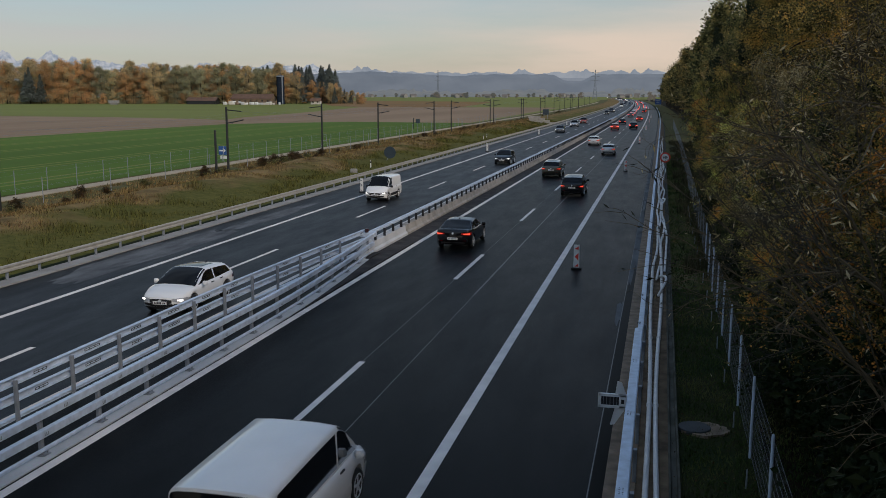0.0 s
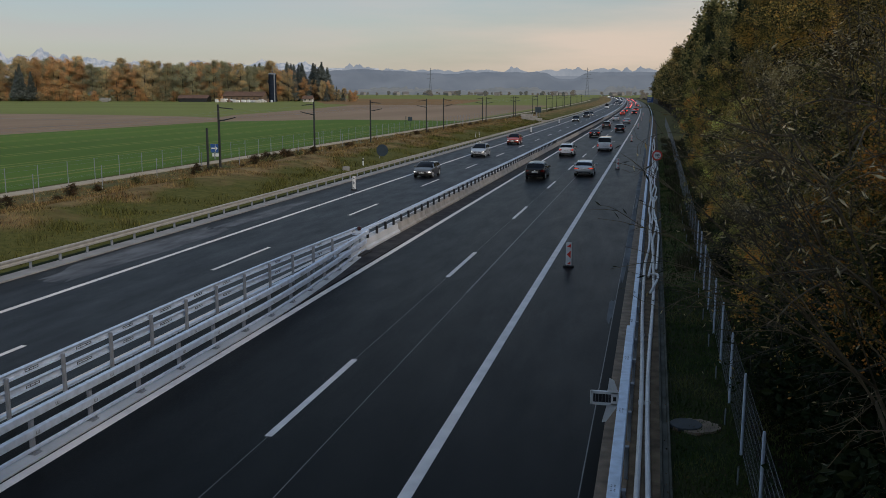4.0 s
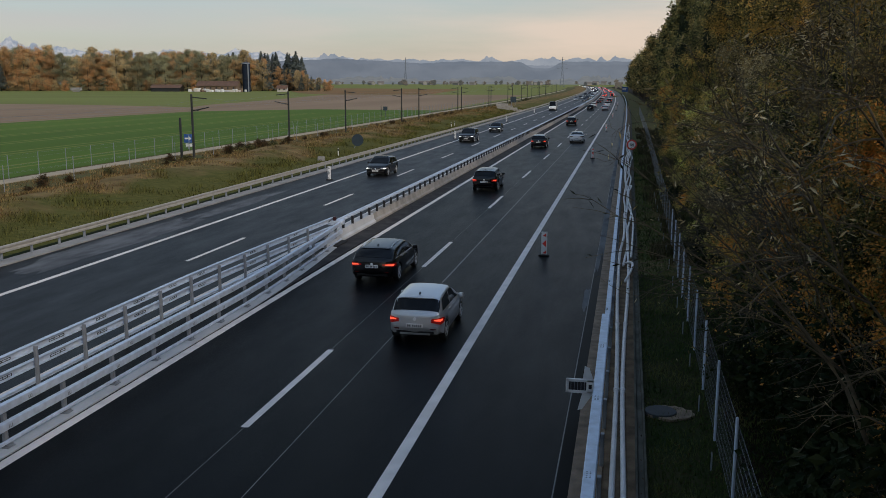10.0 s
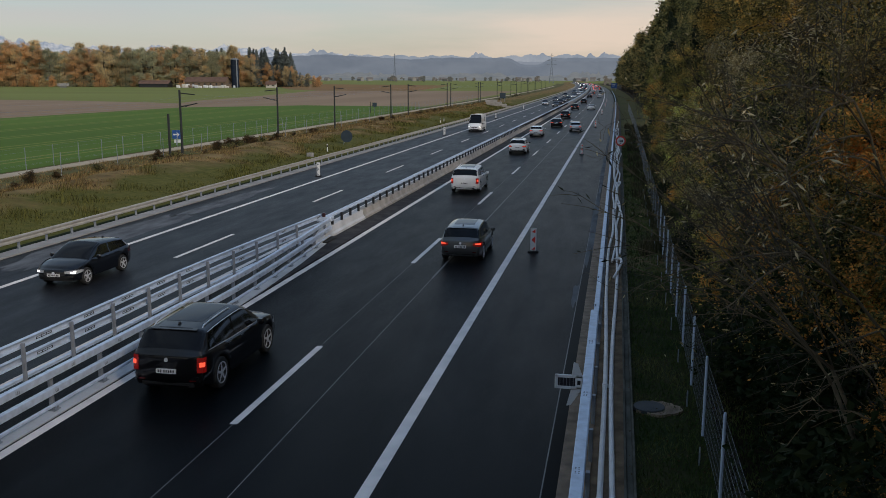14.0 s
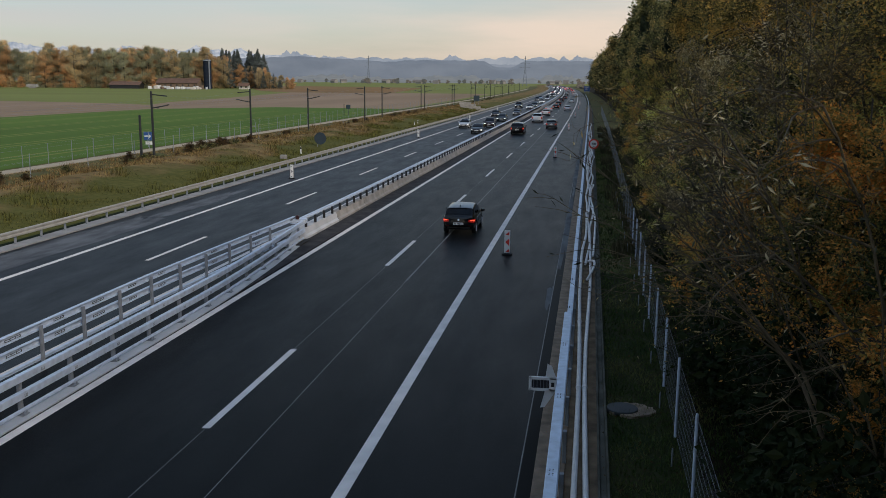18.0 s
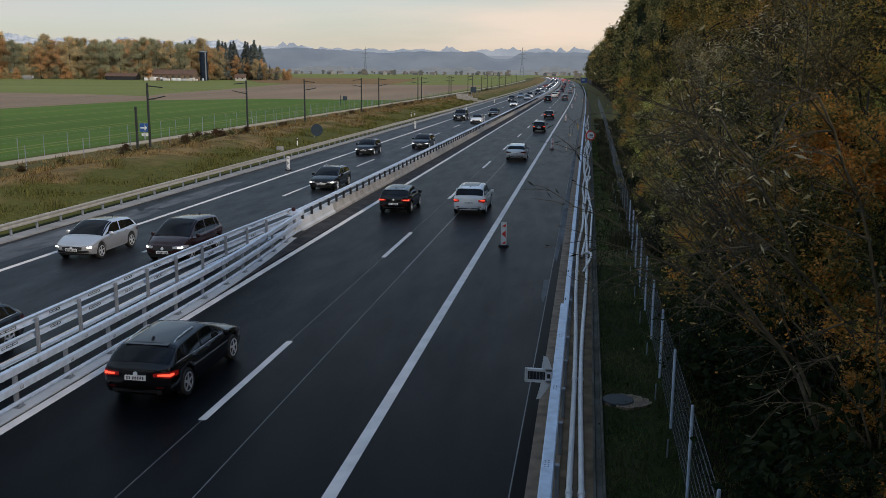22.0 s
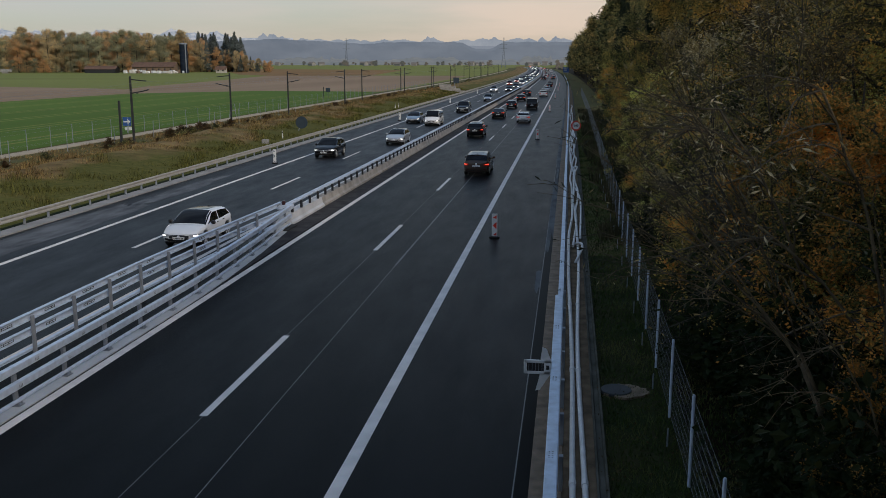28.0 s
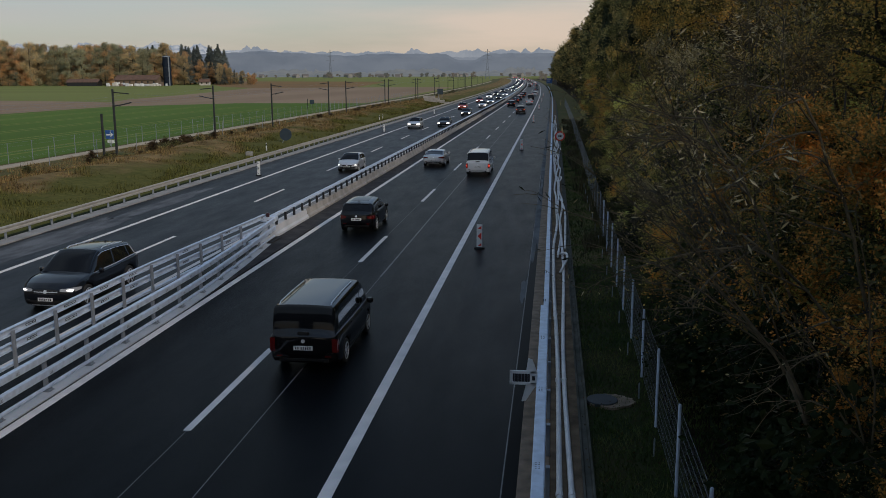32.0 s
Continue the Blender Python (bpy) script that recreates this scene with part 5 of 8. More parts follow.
def pylon(x, y, h):
    root = empty("power_pylon", pose(x, y, 0))
    m = PYLON_HAZE
    for sx in (-1, 1):
        for sy in (-1, 1):
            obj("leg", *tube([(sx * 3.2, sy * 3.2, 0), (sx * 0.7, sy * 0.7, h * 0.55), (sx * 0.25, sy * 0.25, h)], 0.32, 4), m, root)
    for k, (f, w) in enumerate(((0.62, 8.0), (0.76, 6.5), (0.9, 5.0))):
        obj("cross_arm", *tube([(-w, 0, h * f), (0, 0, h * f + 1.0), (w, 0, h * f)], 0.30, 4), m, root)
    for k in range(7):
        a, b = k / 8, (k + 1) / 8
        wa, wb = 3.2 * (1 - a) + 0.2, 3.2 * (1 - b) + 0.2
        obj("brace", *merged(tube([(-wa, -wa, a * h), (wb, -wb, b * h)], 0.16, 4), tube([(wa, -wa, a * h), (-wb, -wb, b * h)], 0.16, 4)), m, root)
    return tagged(root, "steel lattice power pylon in the hazy distance", "pylon", "power pylons")


pylon(-92, 1396, 44)
pylon(-463, 1918, 58)


def house(x, y, w, d, h, rh, turn, label, wall=None, roof=None):
    root = empty("house", pose(x, y, 0, 0, 0, turn))
    obj("wall", [(-w / 2, -d / 2, 0), (w / 2, -d / 2, 0), (w / 2, d / 2, 0), (-w / 2, d / 2, 0), (-w / 2, -d / 2, h), (w / 2, -d / 2, h), (w / 2, d / 2, h), (-w / 2, d / 2, h), (-w / 2, 0, h + rh), (w / 2, 0, h + rh)],
        [(0, 1, 5, 4), (2, 3, 7, 6), (1, 2, 6, 9, 5), (3, 0, 4, 8, 7), (4, 5, 9, 8), (6, 7, 8, 9)], wall or PLASTER, root)
    o = 0.7
    obj("roof", [(-w / 2 - o, -d / 2 - o, h - 0.2), (w / 2 + o, -d / 2 - o, h - 0.2), (w / 2 + o, 0, h + rh + 0.15), (-w / 2 - o, 0, h + rh + 0.15), (w / 2 + o, d / 2 + o, h - 0.2), (-w / 2 - o, d / 2 + o, h - 0.2)],
        [(0, 1, 2, 3), (3, 2, 4, 5)], roof or ROOF_TILE, root)
    k = max(2, int(w / 4)) if y < 1000 else 0
    for i in range(k):
        obj("window", *moved(box_mesh(1.1, 0.1, 1.3), pose(-w / 2 + (i + 0.5) * w / k, -d / 2 - 0.03, h * 0.45)), BLACK_STEEL, root)
    return tagged(root, label, "house", "village houses")


def village():
    g = np.random.default_rng(5)
    # village roofs and trees glow faintly, with haze painted into their colours
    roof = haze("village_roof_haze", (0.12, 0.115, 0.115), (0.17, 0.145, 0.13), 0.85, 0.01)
    for k in range(46):
        a = radians(g.uniform(1.5, 24))
        d = g.uniform(2000, 3000)
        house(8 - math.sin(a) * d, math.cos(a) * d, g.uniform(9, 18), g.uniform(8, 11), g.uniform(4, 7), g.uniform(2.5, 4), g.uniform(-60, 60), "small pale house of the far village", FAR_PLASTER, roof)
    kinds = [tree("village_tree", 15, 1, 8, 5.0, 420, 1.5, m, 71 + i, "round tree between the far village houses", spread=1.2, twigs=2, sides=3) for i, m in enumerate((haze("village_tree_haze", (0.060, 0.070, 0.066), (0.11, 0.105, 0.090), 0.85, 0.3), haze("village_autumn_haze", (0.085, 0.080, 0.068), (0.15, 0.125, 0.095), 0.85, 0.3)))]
    for k in range(66):
        a = radians(g.uniform(-2, 25))
        d = g.uniform(1700, 2700)
        place(kinds[k % 2], 8 - math.sin(a) * d, math.cos(a) * d, 0, g.uniform(0, 360), g.uniform(0.35, 0.75), 1.6)
    for x, y, s in ((-6, 1010, 0.62), (-1, 1030, 0.45)):
        place(kinds[1], x, y, 0, 40 * x, s, 1.1)
    for p in kinds:
        drop(p)


village()


# ---- the farm beside the wood ----
def farm():
    silo = empty("silo", pose(-272.5, 645, 0))
    obj("tank", *lathe([(2.9, 0), (2.9, 20.3), (2.7, 20.9), (1.0, 21.6)], 24), SILO, silo)
    obj("roof_cap", *moved(lathe([(3.0, 0), (2.8, 0.6), (0.5, 1.2)], 24), pose(0, 0, 20.4)), ZINC_DULL, silo, "grey steel cap")
    obj("ladder", *moved(box_mesh(0.7, 0.5, 21), pose(2.4, -2.1, 0)), ZINC_DULL, silo, "pale ladder cage")
    obj("mast", *moved(lathe([(0.12, 0), (0.08, 5.0)], 6), pose(0.4, 0, 21.4)), ZINC_DULL, silo, "thin mast on the cap")
    for k in range(6):
        obj("hoop", *moved(lathe([(2.98, 0), (2.98, 0.18)], 24), pose(0, 0, 3.2 * (k + 1))), BLACK_STEEL, silo)
    tagged(silo, "tall dark blue steel silo beside the barn", "silo")
    b = house(-293, 642, 31, 13, 4.4, 3.2, 4, "long farm barn with a brown roof", BARN_WOOD)
    tagged(b, category="barn", group="farm buildings")
    tagged(house(-331, 634, 22, 10, 2.8, 2.2, 8, "dark wooden farm shed at the wood's edge", BLACK_STEEL), category="shed", group="farm buildings")
    tagged(house(-247, 652, 7, 6, 2.4, 2.2, 10, "pale farmhouse beside the silo"), category="house", group="farm buildings")
    g = np.random.default_rng(3)
    for k in range(34):
        w, h = g.uniform(1.0, 4.5), g.uniform(0.8, 2.6)
        o = obj("stacked_bale", *moved(box_mesh(w, 2.0, h, 0.3), pose(-308 + 50 * g.uniform(0, 1) ** 0.8, 612 + g.uniform(-5, 12), 0, 0, 0, g.uniform(-25, 25))), (PLASTER, WHITE_PAINT, WHITE_PAINT, CONCRETE, BARN_WOOD)[k % 5])
        tagged(o, "pale wrapped bale or crate stacked before the barn", "bale", "stacked bales")
    for x, y in ((-383, 597),):
        tagged(obj("farm_trailer", *merged(moved(box_mesh(8, 2.4, 2.1, 0.1), pose(x, y, 0.9)), moved(box_mesh(5, 1.8, 0.95, 0.1), pose(x, y, 0))), CONCRETE_EDGE), "pale box trailer parked at the wood's edge", "trailer", "farm trailers")


farm()


# ---- railway masts, fence and signs on the far side ----
def mix_(a, b, f):
    return a + (b - a) * f


def mast_row(side):
    """Feet of the masts, which stand in one row on the crest of the bank, arms to one side by turns."""
    k, x, y0, dy = (0.806, -43.5, 41, 61) if side > 0 else (0.8926, -38.5, 56, 65)
    return [(8.05 + (x + bend(y0 + dy * i) - 8.05) * k, (y0 + dy * i) * k) for i in range(11)]


def railway():
    for side in (1, -1):
        for x, y in mast_row(side):
            root = empty("railway_mast", pose(x, y, -0.1))
            obj("pole", *box_mesh(0.21, 0.21, 6.4, 0.03, 0.2), DARK_POLE, root)
            obj("upper_arm", *tube([(0, 0, 6.1), (side * 1.6, 0, 5.95)], 0.055, 6), DARK_POLE, root)
            obj("lower_arm", *tube([(0, 0, 4.8), (side * 0.9, 0, 4.95), (side * 1.8, 0, 5.15)], 0.055, 6), DARK_POLE, root)
            obj("insulator", *moved(lathe([(0.05, 0), (0.10, 0.05), (0.05, 0.1), (0.10, 0.15), (0.05, 0.2)], 8, "x"), pose(side * 0.5, 0, 4.86)), BLACK_STEEL, root)
            tagged(root, "dark steel railway mast with two wire arms", "railway mast", "railway masts")
        line = empty("overhead_line")
        tagged(line, "thin sagging overhead railway wires", "wire", "overhead wires")
        feet = mast_row(side)
        for (xa, a), (xb, b) in zip(feet, feet[1:]):
            for z, sag in ((5.85, 0.7), (5.0, 0.05)):
                obj("wire", *tube([(mix_(xa, xb, f) + side * 1.6, mix_(a, b, f), z - sag * 4 * f * (1 - f)) for f in np.linspace(0, 1, 7)], 0.006, 3), ZINC_DULL, line)
    short = empty("signal_post", pose(-32.5, 77.8, -0.1))
    obj("pole", *box_mesh(0.20, 0.20, 4.3, 0.03, 0.1), DARK_POLE, short)
    tagged(short, "short dark steel post beside the railway", "post")
    bd = empty("notice_board", pose(-44.6, 192, 0))
    obj("pole", *box_mesh(0.12, 0.12, 2.4, 0.02), DARK_POLE, bd)
    obj("board", *moved(box_mesh(0.95, 0.06, 0.85, 0.02), pose(0.95, 0, 1.35)), DARK_SIGN, bd, "dark square board")
    obj("stay", *merged(moved(box_mesh(0.5, 0.05, 0.05), pose(0.3, 0, 1.5)), moved(box_mesh(0.06, 0.06, 1.4), pose(0.95, 0.06, 0))), DARK_POLE, bd)
    tagged(bd, "dark board on a post at the edge of the green field", "sign")
    sg = empty("arrow_sign", pose(-40.2, 94.2, -0.2))
    obj("board", *moved(box_mesh(0.95, 0.05, 0.95, 0.02), pose(0, 0, 0.95)), BLUE_SIGN, sg, "blue square board")
    obj("arrow", [(-0.38, -0.032, 1.50), (0.08, -0.032, 1.50), (0.08, -0.032, 1.72), (0.42, -0.032, 1.42), (0.08, -0.032, 1.12), (0.08, -0.032, 1.34), (-0.38, -0.032, 1.34)], [(0, 6, 5, 4, 3, 2, 1)], WHITE_PAINT, sg, "white arrow")
    obj("lower_board", *moved(box_mesh(0.8, 0.05, 0.35, 0.02), pose(0.1, 0, 0.5)), WHITE_PAINT, sg, "small white plate")
    obj("pole", *box_mesh(0.08, 0.08, 1.0), ZINC_DULL, sg)
    tagged(sg, "blue square sign with a white arrow beside the farm track", "sign")


railway()


def track_x(y):
    return -37.9 + bend(y)


def farm_track():
    ys = stations(-60, 900, 6, 30)
    V, Fc = [], []
    for y in ys:
        V += [(track_x(y) - 0.80, y, 0.07), (track_x(y) + 0.80, y, 0.07), (track_x(y) + 0.80, y, -0.3), (track_x(y) - 0.80, y, -0.3)]
    for i in range(len(ys) - 1):
        for j in range(4):
            Fc.append((i * 4 + j, i * 4 + 4 + j, i * 4 + 4 + (j + 1) % 4, i * 4 + (j + 1) % 4))
    tagged(obj("farm_track", V, Fc, PATH_SAND), "pale gravel farm track along the railway", "path", kind="structure")
    fence = empty("field_fence")
    pm = None
    for k in range(70):
        y = 43.45 + 3.75 * k
        if pm is None:
            o = obj("post", *box_mesh(0.05, 0.05, 1.85, 0.01), ZINC_DULL, fence)
            pm = o.data
            o.location = (track_x(y) - 1.15, y, 0)
        else:
            share("post", pm, pose(track_x(y) - 1.15, y, 0), fence)
    for z in (0.5, 1.0, 1.5, 1.8):
        obj("wire", *tube([(track_x(43.45 + 3.75 * k) - 1.15, 43.45 + 3.75 * k, z) for k in range(70)], 0.005, 3), ZINC_DULL, fence)
    for s in (-1, 1):
        obj("stay", *tube([(track_x(43.45) - 1.15, 43.45, 1.5), (track_x(43.45) - 1.15 + 0.3 * s, 43.45 + 1.5 * s, 0.0)], 0.022, 5), ZINC_DULL, fence, "slanting stay of the fence")
    tagged(fence, "thin wire fence along the green field", "fence")
    near = empty("bank_fence")
    for k in range(30):
        y = 46.6 + 8.1 * k
        share("post", pm, pose(-33.8 + bend(y), y, 0), near)
    for z in (0.6, 1.2):
        obj("wire", *tube([(-33.8 + bend(46.6 + 8.1 * k), 46.6 + 8.1 * k, z) for k in range(30)], 0.005, 3), ZINC_DULL, near)
    tagged(near, "thin wire fence on top of the bank", "fence")
    # open white frame beside the masts
    fr = empty("steel_frame", pose(-38.6, 122, 0))
    obj("frame", *merged(tube([(-0.5, 0, 0), (-0.3, 0, 1.9), (0.3, 0, 1.9), (0.5, 0, 0)], 0.04, 5), tube([(-0.4, 0, 1.0), (0.4, 0, 1.0)], 0.035, 5)), ZINC_DULL, fr)
    tagged(fr, "pale steel frame beside the railway", "frame")


farm_track()


def bank_plants():
    g = np.random.default_rng(17)
    kinds = [tree("bank_shrub", 1.7, 6, 5, 0.8, 1100, 0.09, m, 51 + i, lb, spread=0.1, twigs=3, sides=3)
             for i, (m, lb) in enumerate(((L_SHRUB, "low brown shrub on the bank"), (L_EDGEOLIVE, "low olive shrub on the bank")))]
    for k in range(120):
        y = 30 + (k / 120) ** 1.5 * 380
        place(kinds[0 if g.uniform() < 0.65 else 1], g.uniform(-33.5, -28.5) + bend(y), y, 0.1, g.uniform(0, 360), g.uniform(0.22, 0.5), 1.7)
    for k in range(16):
        place(kinds[0 if k % 4 else 1], g.uniform(-33.2, -30.5), g.uniform(74, 96), 0.0, g.uniform(0, 360), g.uniform(0.35, 0.7), 1.4)
    for p in kinds:
        drop(p)
    # tufts of long dry grass
    n = 130000
    y = 24 + g.uniform(0, 1, n) ** 1.7 * 230
    x = g.uniform(-36.7, -18.7, n)
    prof = np.interp(x, [-41, -34, -31, -28.5, -26.5, -24.5, -22, -19.6, -18.4], [0.0, 0.0, 0.15, 0.70, 0.92, 0.80, 0.45, 0.12, -0.02])
    clump = np.array([noise.noise((a * 0.5, b * 0.35, 0)) for a, b in zip(x, y)])
    keep = clump > -0.25
    x, y, prof = x[keep], y[keep], prof[keep]
    x = x + np.where(y > 180, -(y - 180) ** 2 / 34000, 0)
    n = len(x)
    az, h = g.uniform(0, 6.28, n), g.uniform(0.03, 0.16, n) + np.clip(clump[keep] - 0.12, 0, 0.4) * g.uniform(0.2, 1.1, n)
    w = 0.012 + 0.00025 * y
    dx, dy = np.cos(az) * w, np.sin(az) * w
    base = np.stack([x, y, prof - 0.08], 1)
    tip = base + np.stack([g.normal(0, 0.10, n), g.normal(0, 0.10, n), h + 0.1], 1)
    V = np.stack([base + np.stack([dx, dy, 0 * dx], 1), base - np.stack([dx, dy, 0 * dx], 1), tip], 1).reshape(-1, 3)
    o = np_obj("bank_grass", V, np.arange(n * 3).reshape(-1, 3), BANK_BLADES)
    tagged(o, "long dry yellow-brown grass on the bank", "grass", kind="stuff")
    # short verge grass and fallen leaves on the near side
    n = 90000
    y = 8 + g.uniform(0, 1, n) ** 2 * 110
    x = g.uniform(8.7, 13.5, n)
    az, h = g.uniform(0, 6.28, n), g.uniform(0.05, 0.16, n)
    w = 0.010 + 0.0003 * y
    dx, dy = np.cos(az) * w, np.sin(az) * w
    base = np.stack([x, y, np.interp(x, [8.5, 10.4, 14], [-0.07, -0.02, 0.18])], 1)
    tip = base + np.stack([g.normal(0, 0.05, n), g.normal(0, 0.05, n), h], 1)
    V = np.stack([base + np.stack([dx, dy, 0 * dx], 1), base - np.stack([dx, dy, 0 * dx], 1), tip], 1).reshape(-1, 3)
    gm2 = leafmat("verge_grass_blades", [(0.022, 0.040, 0.011), (0.054, 0.078, 0.022), (0.115, 0.115, 0.042)], 0.8)
    o = np_obj("verge_grass", V, np.arange(n * 3).reshape(-1, 3), gm2)
    tagged(o, "short dark green verge grass behind the barrier", "grass", kind="stuff")
    # taller dry weeds further along
    n = 16000
    y = 38 + g.uniform(0, 1, n) ** 1.5 * 110
    x = g.uniform(9.2, 12.5, n)
    keep = np.array([noise.noise((a * 0.9, b * 0.3, 9)) for a, b in zip(x, y)]) > -0.05
    x, y = x[keep], y[keep]
    n = len(x)
    az, h = g.uniform(0, 6.28, n), g.uniform(0.2, 0.75, n)
    w = 0.008 + 0.0003 * y
    dx, dy = np.cos(az) * w, np.sin(az) * w
    base = np.stack([x, y, np.interp(x, [8.5, 10.4, 14], [-0.07, -0.02, 0.18])], 1)
    tip = base + np.stack([g.normal(0, 0.15, n), g.normal(0, 0.15, n), h], 1)
    V = np.stack([base + np.stack([dx, dy, 0 * dx], 1), base - np.stack([dx, dy, 0 * dx], 1), tip], 1).reshape(-1, 3)
    o = np_obj("dry_weeds", V, np.arange(n * 3).reshape(-1, 3), leafmat("dry_weed_stalks", [(0.030, 0.034, 0.016), (0.065, 0.060, 0.030), (0.13, 0.11, 0.062)], 0.8))
    tagged(o, "tall dry weeds along the wire fence", "weeds", kind="stuff")
    n = 1500
    pts = np.stack([g.uniform(8.5, 12.5, n), 8 + g.uniform(0, 1, n) ** 1.6 * 70, np.full(n, 0.07)], 1)
    o = np_obj("fallen_leaves", *leaf_cloud(pts, 0.04, 1.4, 0.02, 0.0, g), L_SHRUB)
    tagged(o, "scattered fallen leaves on the verge", "leaves", kind="stuff")


bank_plants()


# ---- small things along the road ----
def beacon(x, y, face, label, ink=None):
    root = empty("marker_beacon", pose(x + bend(y), y, 0, 0, 0, face))
    obj("foot", *box_mesh(0.46, 0.30, 0.08, 0.04), RUBBER, root, "black rubber foot")
    obj("panel", *moved(box_mesh(0.25, 0.035, 1.0, 0.012), pose(0, 0, 0.08)), WHITE_PAINT, root)
    for f in (-1, 1):
        y, red = f * 0.0205, ink or RED_PAINT
        for V in ([(-0.085, y, 0.90), (0.085, y, 1.02), (0.085, y, 0.86)], [(-0.085, y, 0.56), (0.085, y, 0.73), (0.085, y, 0.39)], [(-0.085, y, 0.12), (0.085, y, 0.26), (0.085, y, 0.12)]):
            obj("stripe", V, [(0, 2, 1) if f < 0 else (0, 1, 2)], red, root)
    return tagged(root, label, "beacon", "marker beacons")


for k in range(6):
    beacon(4.65 + 0.05 * k, 39.0 + 52.3 * k, 0, "red and white striped marker beacon on a black foot")
for y in (66.7, 119, 171, 223):
    beacon(-14.45, y, 180, "pale back of a marker beacon on the oncoming shoulder", ZINC_DULL)


def bracket():
    root = empty("solar_sensor", pose(7.52, 19.75, -0.08))
    obj("frame", *merged(*[moved(box_mesh(a, 0.07, b, 0.012), pose(x, 0, z)) for a, b, x, z in ((0.62, 0.06, -0.32, 0.93), (0.62, 0.06, -0.32, 0.67), (0.07, 0.32, -0.60, 0.67), (0.17, 0.32, -0.09, 0.67))]), WHITE_PAINT, root, "white steel frame")
    obj("solar_panel", *moved(box_mesh(0.40, 0.03, 0.21), pose(-0.37, 0.005, 0.725)), plain("solar_cells", (0.012, 0.013, 0.02), 0.35), root, "dark solar panel")
    for k in range(5):
        obj("panel_bar", *moved(box_mesh(0.012, 0.012, 0.20), pose(-0.52 + 0.075 * k, -0.018, 0.73)), ZINC_DULL, root)
    obj("port", *moved(box_mesh(0.07, 0.006, 0.10), pose(-0.09, -0.039, 0.78)), BLACK_STEEL, root)
    for w in (((-0.26, 0.99), (-0.02, 0.99), (-0.12, 1.26), (-0.22, 1.30)), ((-0.02, 0.67), (-0.26, 0.67), (-0.36, 0.26), (-0.26, 0.28))):
        V = [(x, -0.006, z) for x, z in w] + [(x, 0.006, z) for x, z in w]
        obj("wing", V, [(0, 1, 2, 3), (7, 6, 5, 4), (0, 4, 5, 1), (1, 5, 6, 2), (2, 6, 7, 3), (3, 7, 4, 0)], WHITE_PAINT, root)
    tagged(root, "white box with solar panel and steel wings on the barrier", "road sensor")


bracket()


def pipes():
    """White drain pipes laid along the earth strip; past the first stretch they wind about."""
    for x0, am, ph, ya, yb, r in ((7.98, 0.055, 0.3, -12, 150, 0.058), (8.24, 0.06, 1.9, -12, 140, 0.058), (8.10, 0.13, 0.9, 37, 165, 0.05), (8.34, 0.10, 2.6, 39, 120, 0.05)):
        pts, y = [], float(ya)
        while y < yb:
            k = min(1.0, max(0.0, (y - 34) / 10))
            pts.append((x0 + am * math.sin(y * 0.13 + ph) + am * 0.5 * math.sin(y * 0.31 + ph * 2) + k * 0.07 * math.sin(y * 0.27 + ph * 3) + k * 0.03 * math.sin(y * 0.6 + ph), y, 0.08 + k * 0.06 * (1 + math.sin(y * 0.7 + ph))))
            y += 0.7
        root = empty("white_pipe")
        obj("hose", *tube(pts, r, 8), HOSE, root, smooth=True)
        for k in range(9):
            p = Vector(pts[min(len(pts) - 1, 12 + 9 * k)])
            obj("coupling", *moved(lathe([(r + 0.012, -0.09), (r + 0.012, 0.09)], 10, "y"), Matrix.Translation(p)), HOSE, root)
        tagged(root, "long white plastic pipe lying behind the crash barrier", "pipe", "white pipes")
    for k in range(4):
        y = 34 + 14 * k
        pts = [(8.15 + 0.28 * math.sin(f * 3.1) * (1 if k % 2 == 0 else -0.5), y + 3.6 * f, 0.10 + 0.30 * math.sin(f * 3.1)) for f in np.linspace(0, 1, 14)]
        tagged(obj("pipe_loop", *tube(pts, 0.05, 7), HOSE, smooth=True), "loose loop of white plastic pipe", "pipe", "white pipes")


pipes()


def fence_x(y):
    """The fence draws slowly away from the road."""
    return 10.10 + 0.004 * min(110.0, max(0.0, y - 20)) + bend(y)


